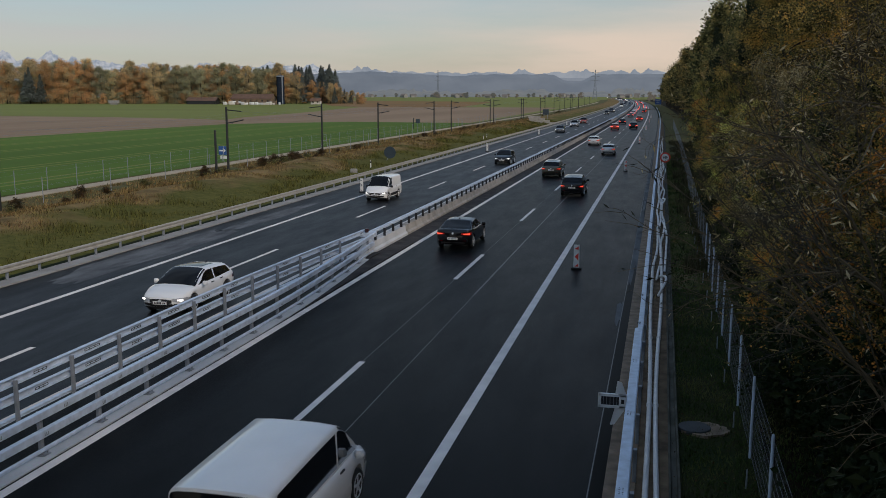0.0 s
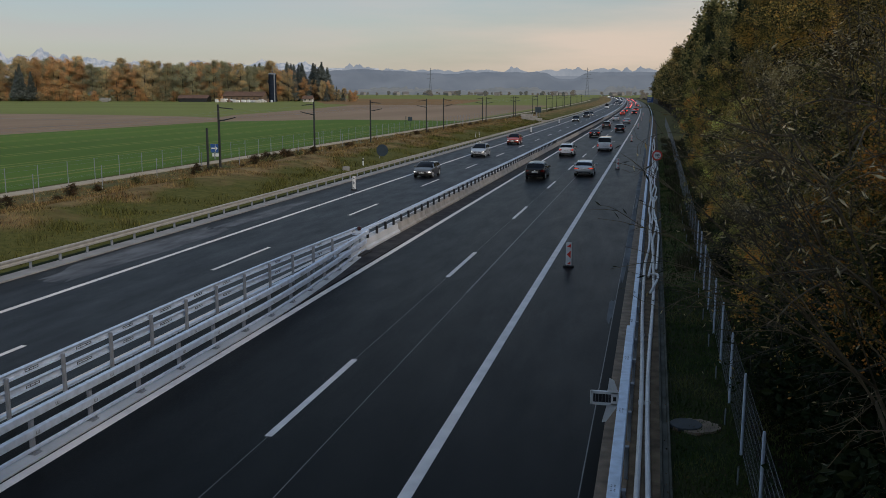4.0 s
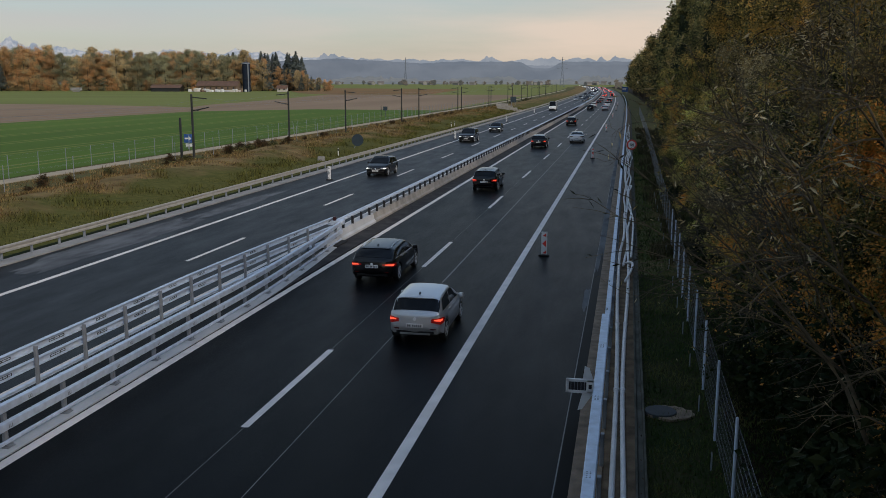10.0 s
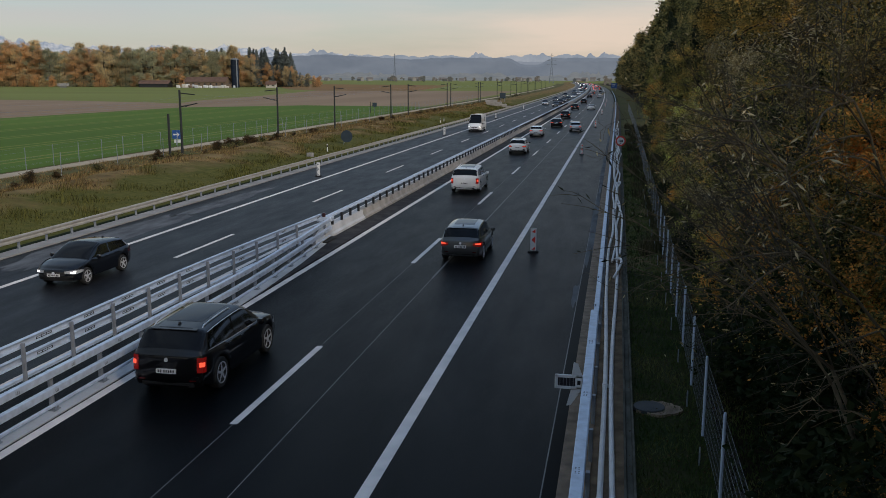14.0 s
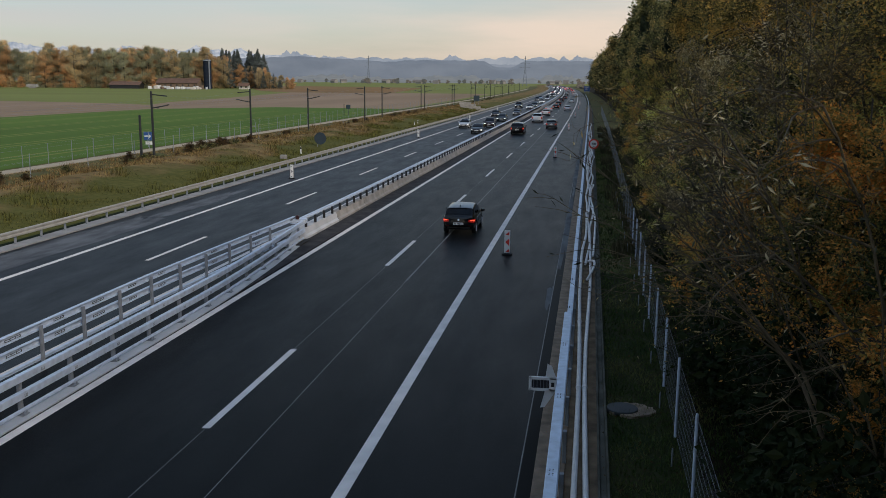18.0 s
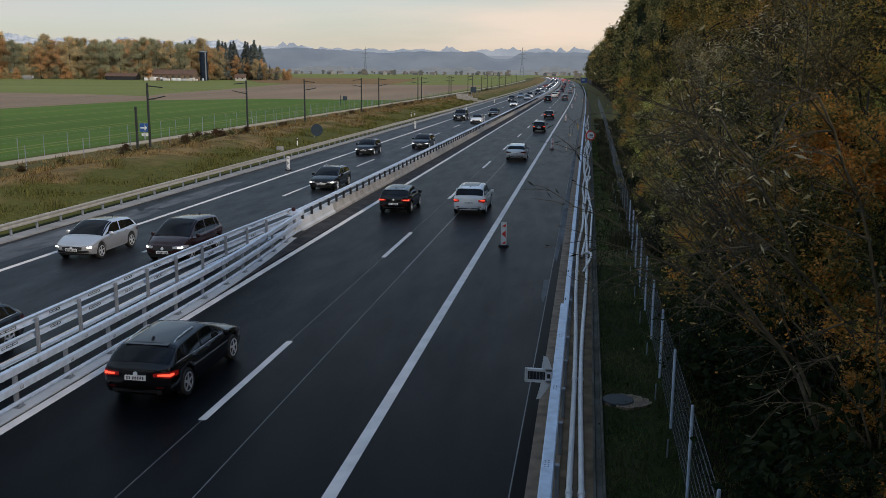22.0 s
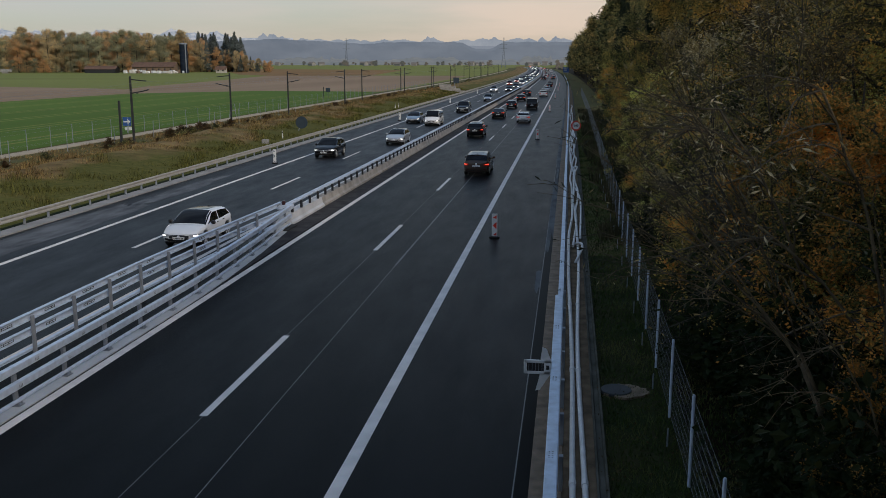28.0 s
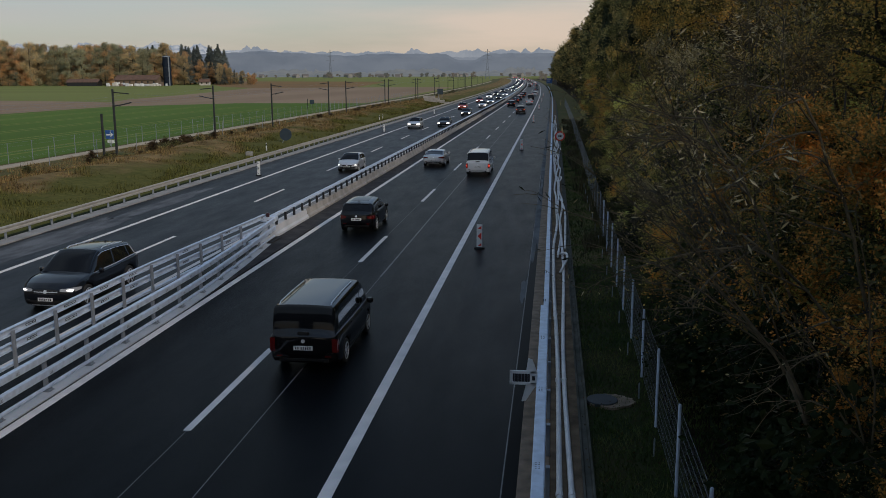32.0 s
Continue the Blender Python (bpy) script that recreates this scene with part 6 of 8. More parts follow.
def verge_fence():
    root = empty("wire_fence")
    pm = None
    for k in range(64):
        y = 8.95 + 3.33 * k
        if pm is None:
            o = obj("post", *lathe([(0.030, 0), (0.030, 1.75), (0.02, 1.78)], 8), ZINC, root)
            pm = o.data
            o.location = (fence_x(y), y, 0.0)
            pf = pm.copy()
            pf.materials.clear()
            pf.materials.append(ZINC_DULL)
            pf.transform(Matrix.Diagonal((0.6, 0.6, 1.0, 1.0)))
        else:
            share("post", pm, pose(fence_x(y), y, 0), root) if k < 11 else share("post", pf, pose(fence_x(y), y, 0), root)
    for k in range(9):
        z = 0.06 + 0.20 * k
        obj("wire", *tube([(fence_x(y) + 0.02, y, z) for y in np.linspace(5, 215, 40)], 0.0030, 3), ZINC_DULL, root)
    V = []
    for k in range(420):
        y = 7 + 0.10 * k + max(0, k - 200) * 0.16
        x = fence_x(y) + 0.02
        w = 0.0014 if y < 30 else 0.0020
        V.append(([(x, y - w, 0.02), (x + 0.003, y + w, 0.02), (x + 0.003, y + w, 1.68), (x, y - w, 1.68)], [(0, 1, 2, 3)]))
    tagged(obj("wire_mesh", *merged(*V), ZINC_DULL, root), kind="stuff")
    tagged(root, "galvanised wire mesh fence with round steel posts", "fence")
    for k in range(14):
        y = 17.4 + 3.33 * k
        o = obj("marker_peg", *lathe([(0.018, 0), (0.018, 0.36), (0.012, 0.40)], 8), ZINC_DULL)
        o.location = (9.90, y, -0.02)
        tagged(o, "short grey peg with a pale cap beside the fence", "peg", "marker pegs")


verge_fence()


def manhole():
    root = empty("manhole", pose(9.08, 20.42, 0))
    g = np.random.default_rng(4)
    ring = []
    for k in range(28):
        a = 2 * math.pi * k / 28
        r = 0.44 + 0.05 * g.uniform(-1, 1)
        ring.append((max(-0.40, 0.16 + math.cos(a) * r * 1.15), math.sin(a) * r, 0.03))
    obj("concrete_ring", [*ring, *[(x, y, -0.12) for x, y, z in ring]], [tuple(range(28)), *[(i, i + 28, (i + 1) % 28 + 28, (i + 1) % 28) for i in range(28)]], GRAVEL, root, "rough earthy concrete collar")
    obj("cover", *moved(lathe([(0.36, -0.02), (0.36, 0.05), (0.34, 0.062), (0.02, 0.064)], 28), pose(-0.05, 0, 0.0)), mat("cover_concrete", (0.055, 0.06, 0.065), 0.85, var=0.25, scale=2, bump=0.2), root, "round grey cover")
    tagged(root, "round grey manhole cover set in rough concrete in the grass", "manhole")


manhole()


def disc(x, y, z, r, lab, face, rim, ring=0.0, lean=0.0):
    root = empty("round_sign", pose(x, y, 0, 0, 0, 0))
    obj("board", *moved(lathe([(r - 0.01, -0.012), (r, -0.006), (r, 0.006), (r - 0.01, 0.012)], 28, "y"), pose(0, 0, z)), rim, root)
    if ring:
        obj("face", *moved(lathe([(r - ring, -0.004), (r - ring, 0.004)], 28, "y"), pose(0, -0.014, z)), face, root, "white face")
        cu = bpy.data.curves.new("figures", "FONT")
        cu.body, cu.size, cu.extrude, cu.offset = "100", 0.26, 0.003, 0.012
        cu.align_x, cu.align_y = "CENTER", "CENTER"
        cu.materials.append(BLACK_STEEL)
        fg = new("figures", cu)
        fg.parent = root
        fg.matrix_basis = pose(0, -0.024, z, 90)
    obj("pole", *tube([(lean, 0.04, -0.1), (0, 0.04, z + r * 0.5)], 0.035, 8), ZINC_DULL, root)
    return tagged(root, lab, "road sign", "road signs")


disc(8.42, 82, 2.05, 0.45, "round white speed sign with a red rim on a pole", WHITE_PAINT, RED_PAINT, ring=0.13)
disc(-20.7, 95, 1.25, 0.66, "dark round sign on a leaning pole below the bank", DARK_SIGN, DARK_SIGN, lean=-0.5)


def bank_bits():
    for x, y in ((-20.3, 87.0), (-20.4, 147.0), (-20.4, 150.0)):
        root = empty("delineator", pose(x, y, 0))
        obj("post", *box_mesh(0.12, 0.1, 0.95, 0.03, 0.1), WHITE_PAINT, root)
        obj("band", *moved(box_mesh(0.13, 0.11, 0.2, 0.03), pose(0, 0, 0.68)), BLACK_STEEL, root, "black band")
        tagged(root, "white roadside delineator with a black band", "delineator", "delineators")
    o = obj("cable_cabinet", *moved(box_mesh(0.6, 0.5, 0.5, 0.06), pose(-20.2, 81.5, 0.05)), CONCRETE_EDGE)
    tagged(o, "small pale cabinet at the foot of the bank", "cabinet")
    o = obj("retaining_wall", *merged(*[moved(box_mesh(6 - k, 1.0, 0.55, 0.05), pose(-21.5 - 0.7 * k + bend(232), 232, 0.5 * k)) for k in range(4)]), CONCRETE_OLD)
    tagged(o, "stepped concrete wall in the bank", "wall")
    sg = empty("back_of_sign", pose(-24.5, 262, 0.2))
    obj("board", *moved(box_mesh(1.7, 0.06, 1.5, 0.02), pose(0, 0, 1.6)), DARK_SIGN, sg)
    obj("pole", *merged(moved(box_mesh(0.09, 0.09, 1.7), pose(-0.5, 0, 0)), moved(box_mesh(0.09, 0.09, 1.7), pose(0.5, 0, 0))), ZINC_DULL, sg)
    tagged(sg, "dark back of a square sign on two poles", "road sign", "road signs")
    bs = empty("direction_sign", pose(9.5 + bend(560), 560, 0))
    obj("board", *moved(box_mesh(3.4, 0.1, 3.0, 0.05), pose(0, 0, 1.6)), BLUE_SIGN, bs, "blue board")
    obj("text_bar", *merged(moved(box_mesh(2.2, 0.02, 0.3), pose(-0.2, -0.06, 3.6)), moved(box_mesh(1.8, 0.02, 0.3), pose(-0.4, -0.06, 2.8))), WHITE_PAINT, bs)
    obj("pole", *merged(moved(box_mesh(0.12, 0.12, 1.7), pose(-1.2, 0, 0)), moved(box_mesh(0.12, 0.12, 1.7), pose(1.2, 0, 0))), ZINC_DULL, bs)
    tagged(bs, "blue direction sign beside the far road", "road sign", "road signs")


bank_bits()


# ---- vehicles ----
GLASS = mat("dark_car_glass", (0.006, 0.007, 0.009), 0.05, var=0.1, scale=1.0, fine=0.0, spec=0.2)
SIDE_GLASS = mat("coated_side_glass", (0.008, 0.009, 0.011), 0.04, var=0.1, scale=1.0, fine=0.0, coat=1.0, spec=1.0)
TRIM = mat("black_plastic_trim", (0.014, 0.014, 0.015), 0.6, var=0.25, scale=6)
CHROME = plain("polished_alloy", (0.72, 0.73, 0.75), 0.45, 0.7)
TAIL_ON = glow("lit_tail_lamp", (0.16, 0.008, 0.008), (1.0, 0.03, 0.02), 0.07, 0.08)
BULB = glow("lit_tail_bulb", (0.4, 0.02, 0.01), (1.0, 0.10, 0.05), 1.35, 0.15)
TAIL_OFF = glow("tail_lamp", (0.075, 0.005, 0.005), (1.0, 0.03, 0.02), 0.0, 0.08)
HEAD_ON = glow("lit_headlamp", (0.8, 0.8, 0.8), (1.0, 0.95, 0.88), 3.2)
HEAD_FAR = glow("bright_headlamp", (0.8, 0.8, 0.8), (1.0, 0.90, 0.80), 5.5)
TAIL_FAR = glow("bright_tail_lamp", (0.30, 0.012, 0.008), (1.0, 0.07, 0.05), 4.0)
HEAD_OFF = glow("headlamp_glass", (0.30, 0.31, 0.33), (1, 1, 1), 0.0)
PAINTS = {}


def paint(col):
    """Lacquered car paint."""
    if col not in PAINTS:
        cols = {"white": (0.72, 0.72, 0.72), "black": (0.003, 0.003, 0.004), "dark": (0.005, 0.006, 0.009), "grey": (0.075, 0.078, 0.080), "silver": (0.52, 0.53, 0.55), "blue": (0.055, 0.085, 0.15),
                "red": (0.34, 0.045, 0.025), "maroon": (0.020, 0.006, 0.005), "olive": (0.070, 0.066, 0.050), "iceblue": (0.25, 0.32, 0.40), "brown": (0.060, 0.040, 0.032), "taupe": (0.12, 0.11, 0.095)}
        metal = 0.6 if col in ("silver", "grey", "iceblue", "blue", "taupe", "olive") else 0.0
        PAINTS[col] = mat(col + "_car_paint", cols[col], 0.35, metal, var=0.06, scale=0.8, fine=0.03, coat=0.8 if col in ("black", "dark", "maroon", "brown") else 1.0, spec=0.5 if metal else 0.1)
    return PAINTS[col]


# length, width, height, shoulder height, bonnet height, rear glass foot and head, screen head and foot from the nose, rear shoulder height, wheel radius
SHAPES = {
    "hatch": (4.25, 1.80, 1.48, 0.94, 0.97, 0.02, 0.55, 2.02, 0.98, 1.02, 0.32),
    "small": (3.95, 1.72, 1.51, 0.94, 0.98, 0.02, 0.50, 1.88, 0.90, 0.98, 0.31),
    "wagon": (4.75, 1.83, 1.48, 0.95, 0.98, 0.02, 0.72, 2.25, 1.15, 1.00, 0.33),
    "suv": (4.45, 1.84, 1.63, 1.02, 1.07, 0.02, 0.52, 2.02, 1.06, 1.06, 0.36),
    "bigsuv": (5.15, 2.04, 1.83, 1.11, 1.18, 0.02, 0.55, 2.30, 1.28, 1.19, 0.39),
    "sedan": (4.78, 1.84, 1.45, 0.94, 0.95, 0.55, 1.40, 2.35, 1.25, 1.05, 0.33),
    "coupe": (4.94, 1.88, 1.40, 0.95, 0.93, 0.35, 1.55, 2.40, 1.35, 1.02, 0.34),
    "mpv": (4.45, 1.80, 1.66, 0.98, 1.06, 0.02, 0.45, 1.90, 0.80, 1.02, 0.32),
    "van": (4.98, 1.92, 1.96, 1.08, 1.14, 0.03, 0.18, 1.68, 0.72, 1.10, 0.33),
    "smallvan": (4.40, 1.70, 1.86, 1.02, 1.10, 0.03, 0.15, 1.45, 0.70, 1.05, 0.31),
    "bigvan": (5.95, 2.00, 2.62, 1.15, 1.25, 0.03, 0.14, 1.70, 0.75, 1.20, 0.35),
}


def mix(a, b, t):
    t = max(0.0, min(1.0, t))
    return a + (b - a) * t


def ease(t):
    t = max(0.0, min(1.0, t))
    return t * t * (3 - 2 * t)


class Hull:
    """The outer skin of a car: rings of points from the sill over the roof, at any place along its length."""

    def __init__(self, kind):
        self.L, self.W, self.H, self.zs, self.zb, self.rf, self.rh, self.sh, self.sf, self.zr, self.wr = SHAPES[kind]
        self.W, self.H, self.L = self.W * 0.955, self.H * 0.915, self.L * 0.955
        self.zs, self.zb, self.zr = self.zs * 0.915, self.zb * 0.915, self.zr * 0.915
        self.kind, self.mats = kind, {}
        self.y_rear, self.y_front = 0.21 * self.L if "van" in kind else 0.195 * self.L, 0.805 * self.L if "van" not in kind else 0.81 * self.L
        self.cut = self.wr + 0.055

    def shoulder(self, y):
        L = self.L
        zr, zm = self.zr, self.zs
        z = mix(zr, zm, ease(y / (L * 0.45)))
        z = mix(z, self.zb - 0.03, ease((y - (L - self.sf - 0.5)) / 0.6))
        if y > L - self.sf:
            z -= (0.30 if "van" in self.kind else 0.17) * ((y - (L - self.sf)) / self.sf) ** 1.6
        if y > L - 0.2:
            z -= 0.10 * ((y - L + 0.2) / 0.2) ** 2
        if y < 0.12:
            z -= 0.05 * (1 - y / 0.12) ** 2
        return z

    def roof(self, y):
        L, s = self.L, self.shoulder(y) + 0.035
        if y <= self.rf or y >= L - self.sf:
            return s
        up = self.H - (0.015 if "van" in self.kind else 0.055) * ((y - L * 0.52) / (L * 0.3)) ** 2
        if y < self.rh:
            t = (y - self.rf) / (self.rh - self.rf)
            return mix(s, up, t ** 0.8 if self.kind in ("coupe", "sedan") else t ** 0.72)
        if y > L - self.sh:
            t = (L - self.sf - y) / (self.sh - self.sf)
            return mix(s, up, math.sin(t * math.pi / 2) * 0.62 + t * 0.38)
        return up

    def half(self, y):
        w, L = self.W / 2, self.L
        k = 1.0
        box = "van" in self.kind
        if y < 0.5:
            k -= (0.09 if not box else 0.035) * (1 - y / 0.5) ** 2.2
        if y > L - 0.9:
            k -= (0.11 if not box else 0.10) * ((y - L + 0.9) / 0.9) ** 2.2
        return w * k

    def under(self, y):
        z = 0.24
        for c in (self.y_rear, self.y_front):
            d = abs(y - c)
            if d < self.cut:
                z = max(z, self.wr + math.sqrt(self.cut ** 2 - d ** 2) * 0.98)
        if y < 0.3:
            z = max(z, 0.24 + 0.12 * (1 - y / 0.3))
        if y > self.L - 0.4:
            z = max(z, 0.22 + 0.06 * (y - self.L + 0.4) / 0.4)
        return z

    def ring(self, y):
        w, zs, zr, zu = self.half(y), self.shoulder(y), self.roof(y), self.under(y)
        up = max(0.0, min(1.0, (zr - zs - 0.035) / max(0.1, self.H - zs)))
        box = "van" in self.kind
        wt = w * mix(0.90, 0.86 if box else 0.74, up)
        zm = mix(zu, zs, 0.5)
        P = [(0.0, zu), (0.86 * w, zu), (0.975 * w, zu + 0.02), (1.0 * w, max(zm, zu + 0.05)), (0.992 * w, zs - 0.10), (0.965 * w, zs - 0.012),
             (0.92 * w, zs + 0.018), (mix(0.92 * w, wt + 0.02, 0.9), mix(zs + 0.018, zr - 0.05, 0.92)), (wt - 0.045, zr - 0.018), (wt * 0.55, zr + 0.010), (0.0, zr + 0.018)]
        return P

    def warp(self, p):
        """Bows the nose and the tail, and sets back what lies above and below the bumpers."""
        x, y, z = p
        box = "van" in self.kind
        u = min(1.1, abs(x) / (self.W / 2)) ** 2.4
        f, r = ease((y - self.L + 0.85) / 0.85), ease((0.6 - y) / 0.6)
        up, low = min(1.4, max(0.0, (z - 0.48) / (self.zb - 0.48))), max(0.0, (0.42 - z) / 0.2)
        y -= f * ((0.16 if box else 0.22) * u + (0.10 if box else 0.14) * up ** 2 + 0.07 * low)
        y += r * ((0.03 if box else 0.11) * u + (0.0 if box else 0.05) * up + 0.05 * low)
        return (x, y, z)

    def side(self, y, z):
        """Half the width of the skin at y and at the height z, below the windows."""
        P = self.ring(max(0.0, min(self.L, y)))[1:7]
        return float(np.interp(z, [b for a, b in P], [a for a, b in P]))

    def band(self, z0, z1, back, inner, end, side, off=0.008, slim=0.7):
        """A lamp that wraps round a corner: from `back` behind the end, round it, and in to `inner` of the half width."""
        y_at = (lambda d: self.L - d) if end > 0 else (lambda d: d)
        zm, row = (z0 + z1) / 2, []
        for f in np.linspace(0, 1, 6):
            row.append((self.side(y_at(back * (1 - f)), zm) + off, y_at(back * (1 - f)), slim + (1 - slim) * f))
        w, ye = row[-1][0], (self.L if end > 0 else 0.0) + end * (0.018 + off)
        row += [(w + (inner * w - w) * f, ye, 1.0 - 0.5 * f * (slim < 1)) for f in np.linspace(0.04, 1, 5)]
        V = []
        for x, y, k in row:
            V += [(side * x, y, zm + (z0 - zm) * k), (side * x, y, zm + (z1 - zm) * k)]
        Fc = [(2 * i, 2 * i + 2, 2 * i + 3, 2 * i + 1) for i in range(len(row) - 1)]
        return V, [q if side * end < 0 else q[::-1] for q in Fc]

    def strip(self, half, z0, z1, end, off=0.006, drop=0.0):
        """A plate across the nose or the tail."""
        y = (self.L if end > 0 else 0.0) + end * (0.020 + off)
        V = []
        for x in np.linspace(-half, half, 9):
            k = (x / half) ** 2 * drop
            V += [(x, y, z0 + k), (x, y, z1 - k)]
        Fc = [(2 * i, 2 * i + 2, 2 * i + 3, 2 * i + 1) for i in range(8)]
        return V, [q if end < 0 else q[::-1] for q in Fc]

    def point(self, y, j):
        """The skin at y and at ring place j (0 to 10)."""
        P = self.ring(y)
        i = min(9, int(j))
        f = j - i
        return Vector((mix(P[i][0], P[i + 1][0], f), y, mix(P[i][1], P[i + 1][1], f)))

    def mesh(self):
        L = self.L
        ys = set(np.linspace(0, L, 34).round(3))
        ys |= {0.0, 0.03, 0.08, 0.16, L - 0.03, L - 0.08, L - 0.16, self.rf, self.rh, L - self.sh, L - self.sf}
        for c in (self.y_rear, self.y_front):
            ys |= {round(c + self.cut * k, 3) for k in (-1.02, -0.99, -0.92, -0.8, -0.6, -0.3, 0, 0.3, 0.6, 0.8, 0.92, 0.99, 1.02)}
        ys = sorted(y for y in ys if 0 <= y <= L)
        V, Fc = [], []
        n = 20
        for k, y in enumerate(ys):
            P = self.ring(y)
            s = 0.97 if k in (0, len(ys) - 1) else 1.0
            R = [(x * s, z) for x, z in P]
            for x, z in R:
                V.append((x, y, z))
            for x, z in R[9:0:-1]:
                V.append((-x, y, z))
        for i in range(len(ys) - 1):
            for j in range(n):
                Fc.append((i * n + j, i * n + (j + 1) % n, (i + 1) * n + (j + 1) % n, (i + 1) * n + j))
        Fc = [f[::-1] for f in Fc]
        # rounded ends
        for first, y, way in ((0, 0.0, -1), (len(V) - n, L, 1)):
            base = V[first:first + n]
            zc = sum(p[2] for p in base) / n
            prev = list(range(first, first + n))
            for s, d in ((0.95, 0.010), (0.6, 0.018), (0.2, 0.020)):
                k = len(V)
                V += [(p[0] * s, y + way * d, zc + (p[2] - zc) * s) for p in base]
                now = list(range(k, k + n))
                for j in range(n):
                    q = (prev[j], prev[(j + 1) % n], now[(j + 1) % n], now[j])
                    Fc.append(q if way < 0 else q[::-1])
                prev = now
            Fc.append(tuple(prev) if way < 0 else tuple(prev[::-1]))
        return V, Fc

    def patch(self, y0, y1, j0, j1, side=1, off=0.006, ny=8, nj=3, across=False, slant0=0.0, slant1=0.0):
        """A plate that lies on the skin: glass, a door, a lamp."""
        js = list(np.linspace(j0, j1, nj + 1))
        V, Fc = [], []
        for a in range(ny + 1):
            row = []
            for j in js:
                f = (j - j0) / (j1 - j0)
                y = mix(y0 + slant0 * f, y1 + slant1 * f, a / ny)
                p = self.point(y, j)
                du = self.point(min(y + 0.02, self.L), j) - self.point(max(y - 0.02, 0), j)
                dv = self.point(y, min(j + 0.05, 10)) - self.point(y, max(j - 0.05, 0))
                nn = dv.cross(du)
                nn = nn.normalized() if nn.length > 1e-9 else Vector((0, 0, 1))
                if nn.x < 0 and p.x > 0.05:
                    nn = -nn
                if j > 9.9 and nn.z < 0:
                    nn = -nn
                p = p + nn * off
                row.append((p.x * side, p.y, p.z))
            if across:
                row += [(-x, y, z) for x, y, z in row[-2::-1]]
            V += row
        n = len(V) // (ny + 1)
        for a in range(ny):
            for j in range(n - 1):
                q = (a * n + j, a * n + j + 1, (a + 1) * n + j + 1, (a + 1) * n + j)
                Fc.append(q if side < 0 else q[::-1])
        return V, Fc


def wheel_meshes(r, w=0.21):
    tyre = lathe([(r * 0.62, -w / 2 + 0.01), (r * 0.93, -w / 2), (r, -w / 2 + 0.03), (r, w / 2 - 0.03), (r * 0.93, w / 2), (r * 0.62, w / 2 - 0.01)], 24, "x")
    spokes = []
    for k in range(5):
        a = 2 * math.pi * k / 5
        spokes.append(moved(box_mesh(0.03, 0.085, r * 0.60, 0.01, 0.2), pose(w / 2 - 0.02, 0, 0, math.degrees(a)) @ pose(0, 0, 0.02)))
    rim = merged(lathe([(r * 0.70, w / 2 - 0.035), (r * 0.70, w / 2 + 0.002), (r * 0.63, w / 2 + 0.002), (r * 0.60, w / 2 - 0.06)], 24, "x"), lathe([(r * 0.16, w / 2 - 0.03), (r * 0.14, w / 2 + 0.006)], 12, "x"), *spokes)
    return tyre, rim


CACHE = {}


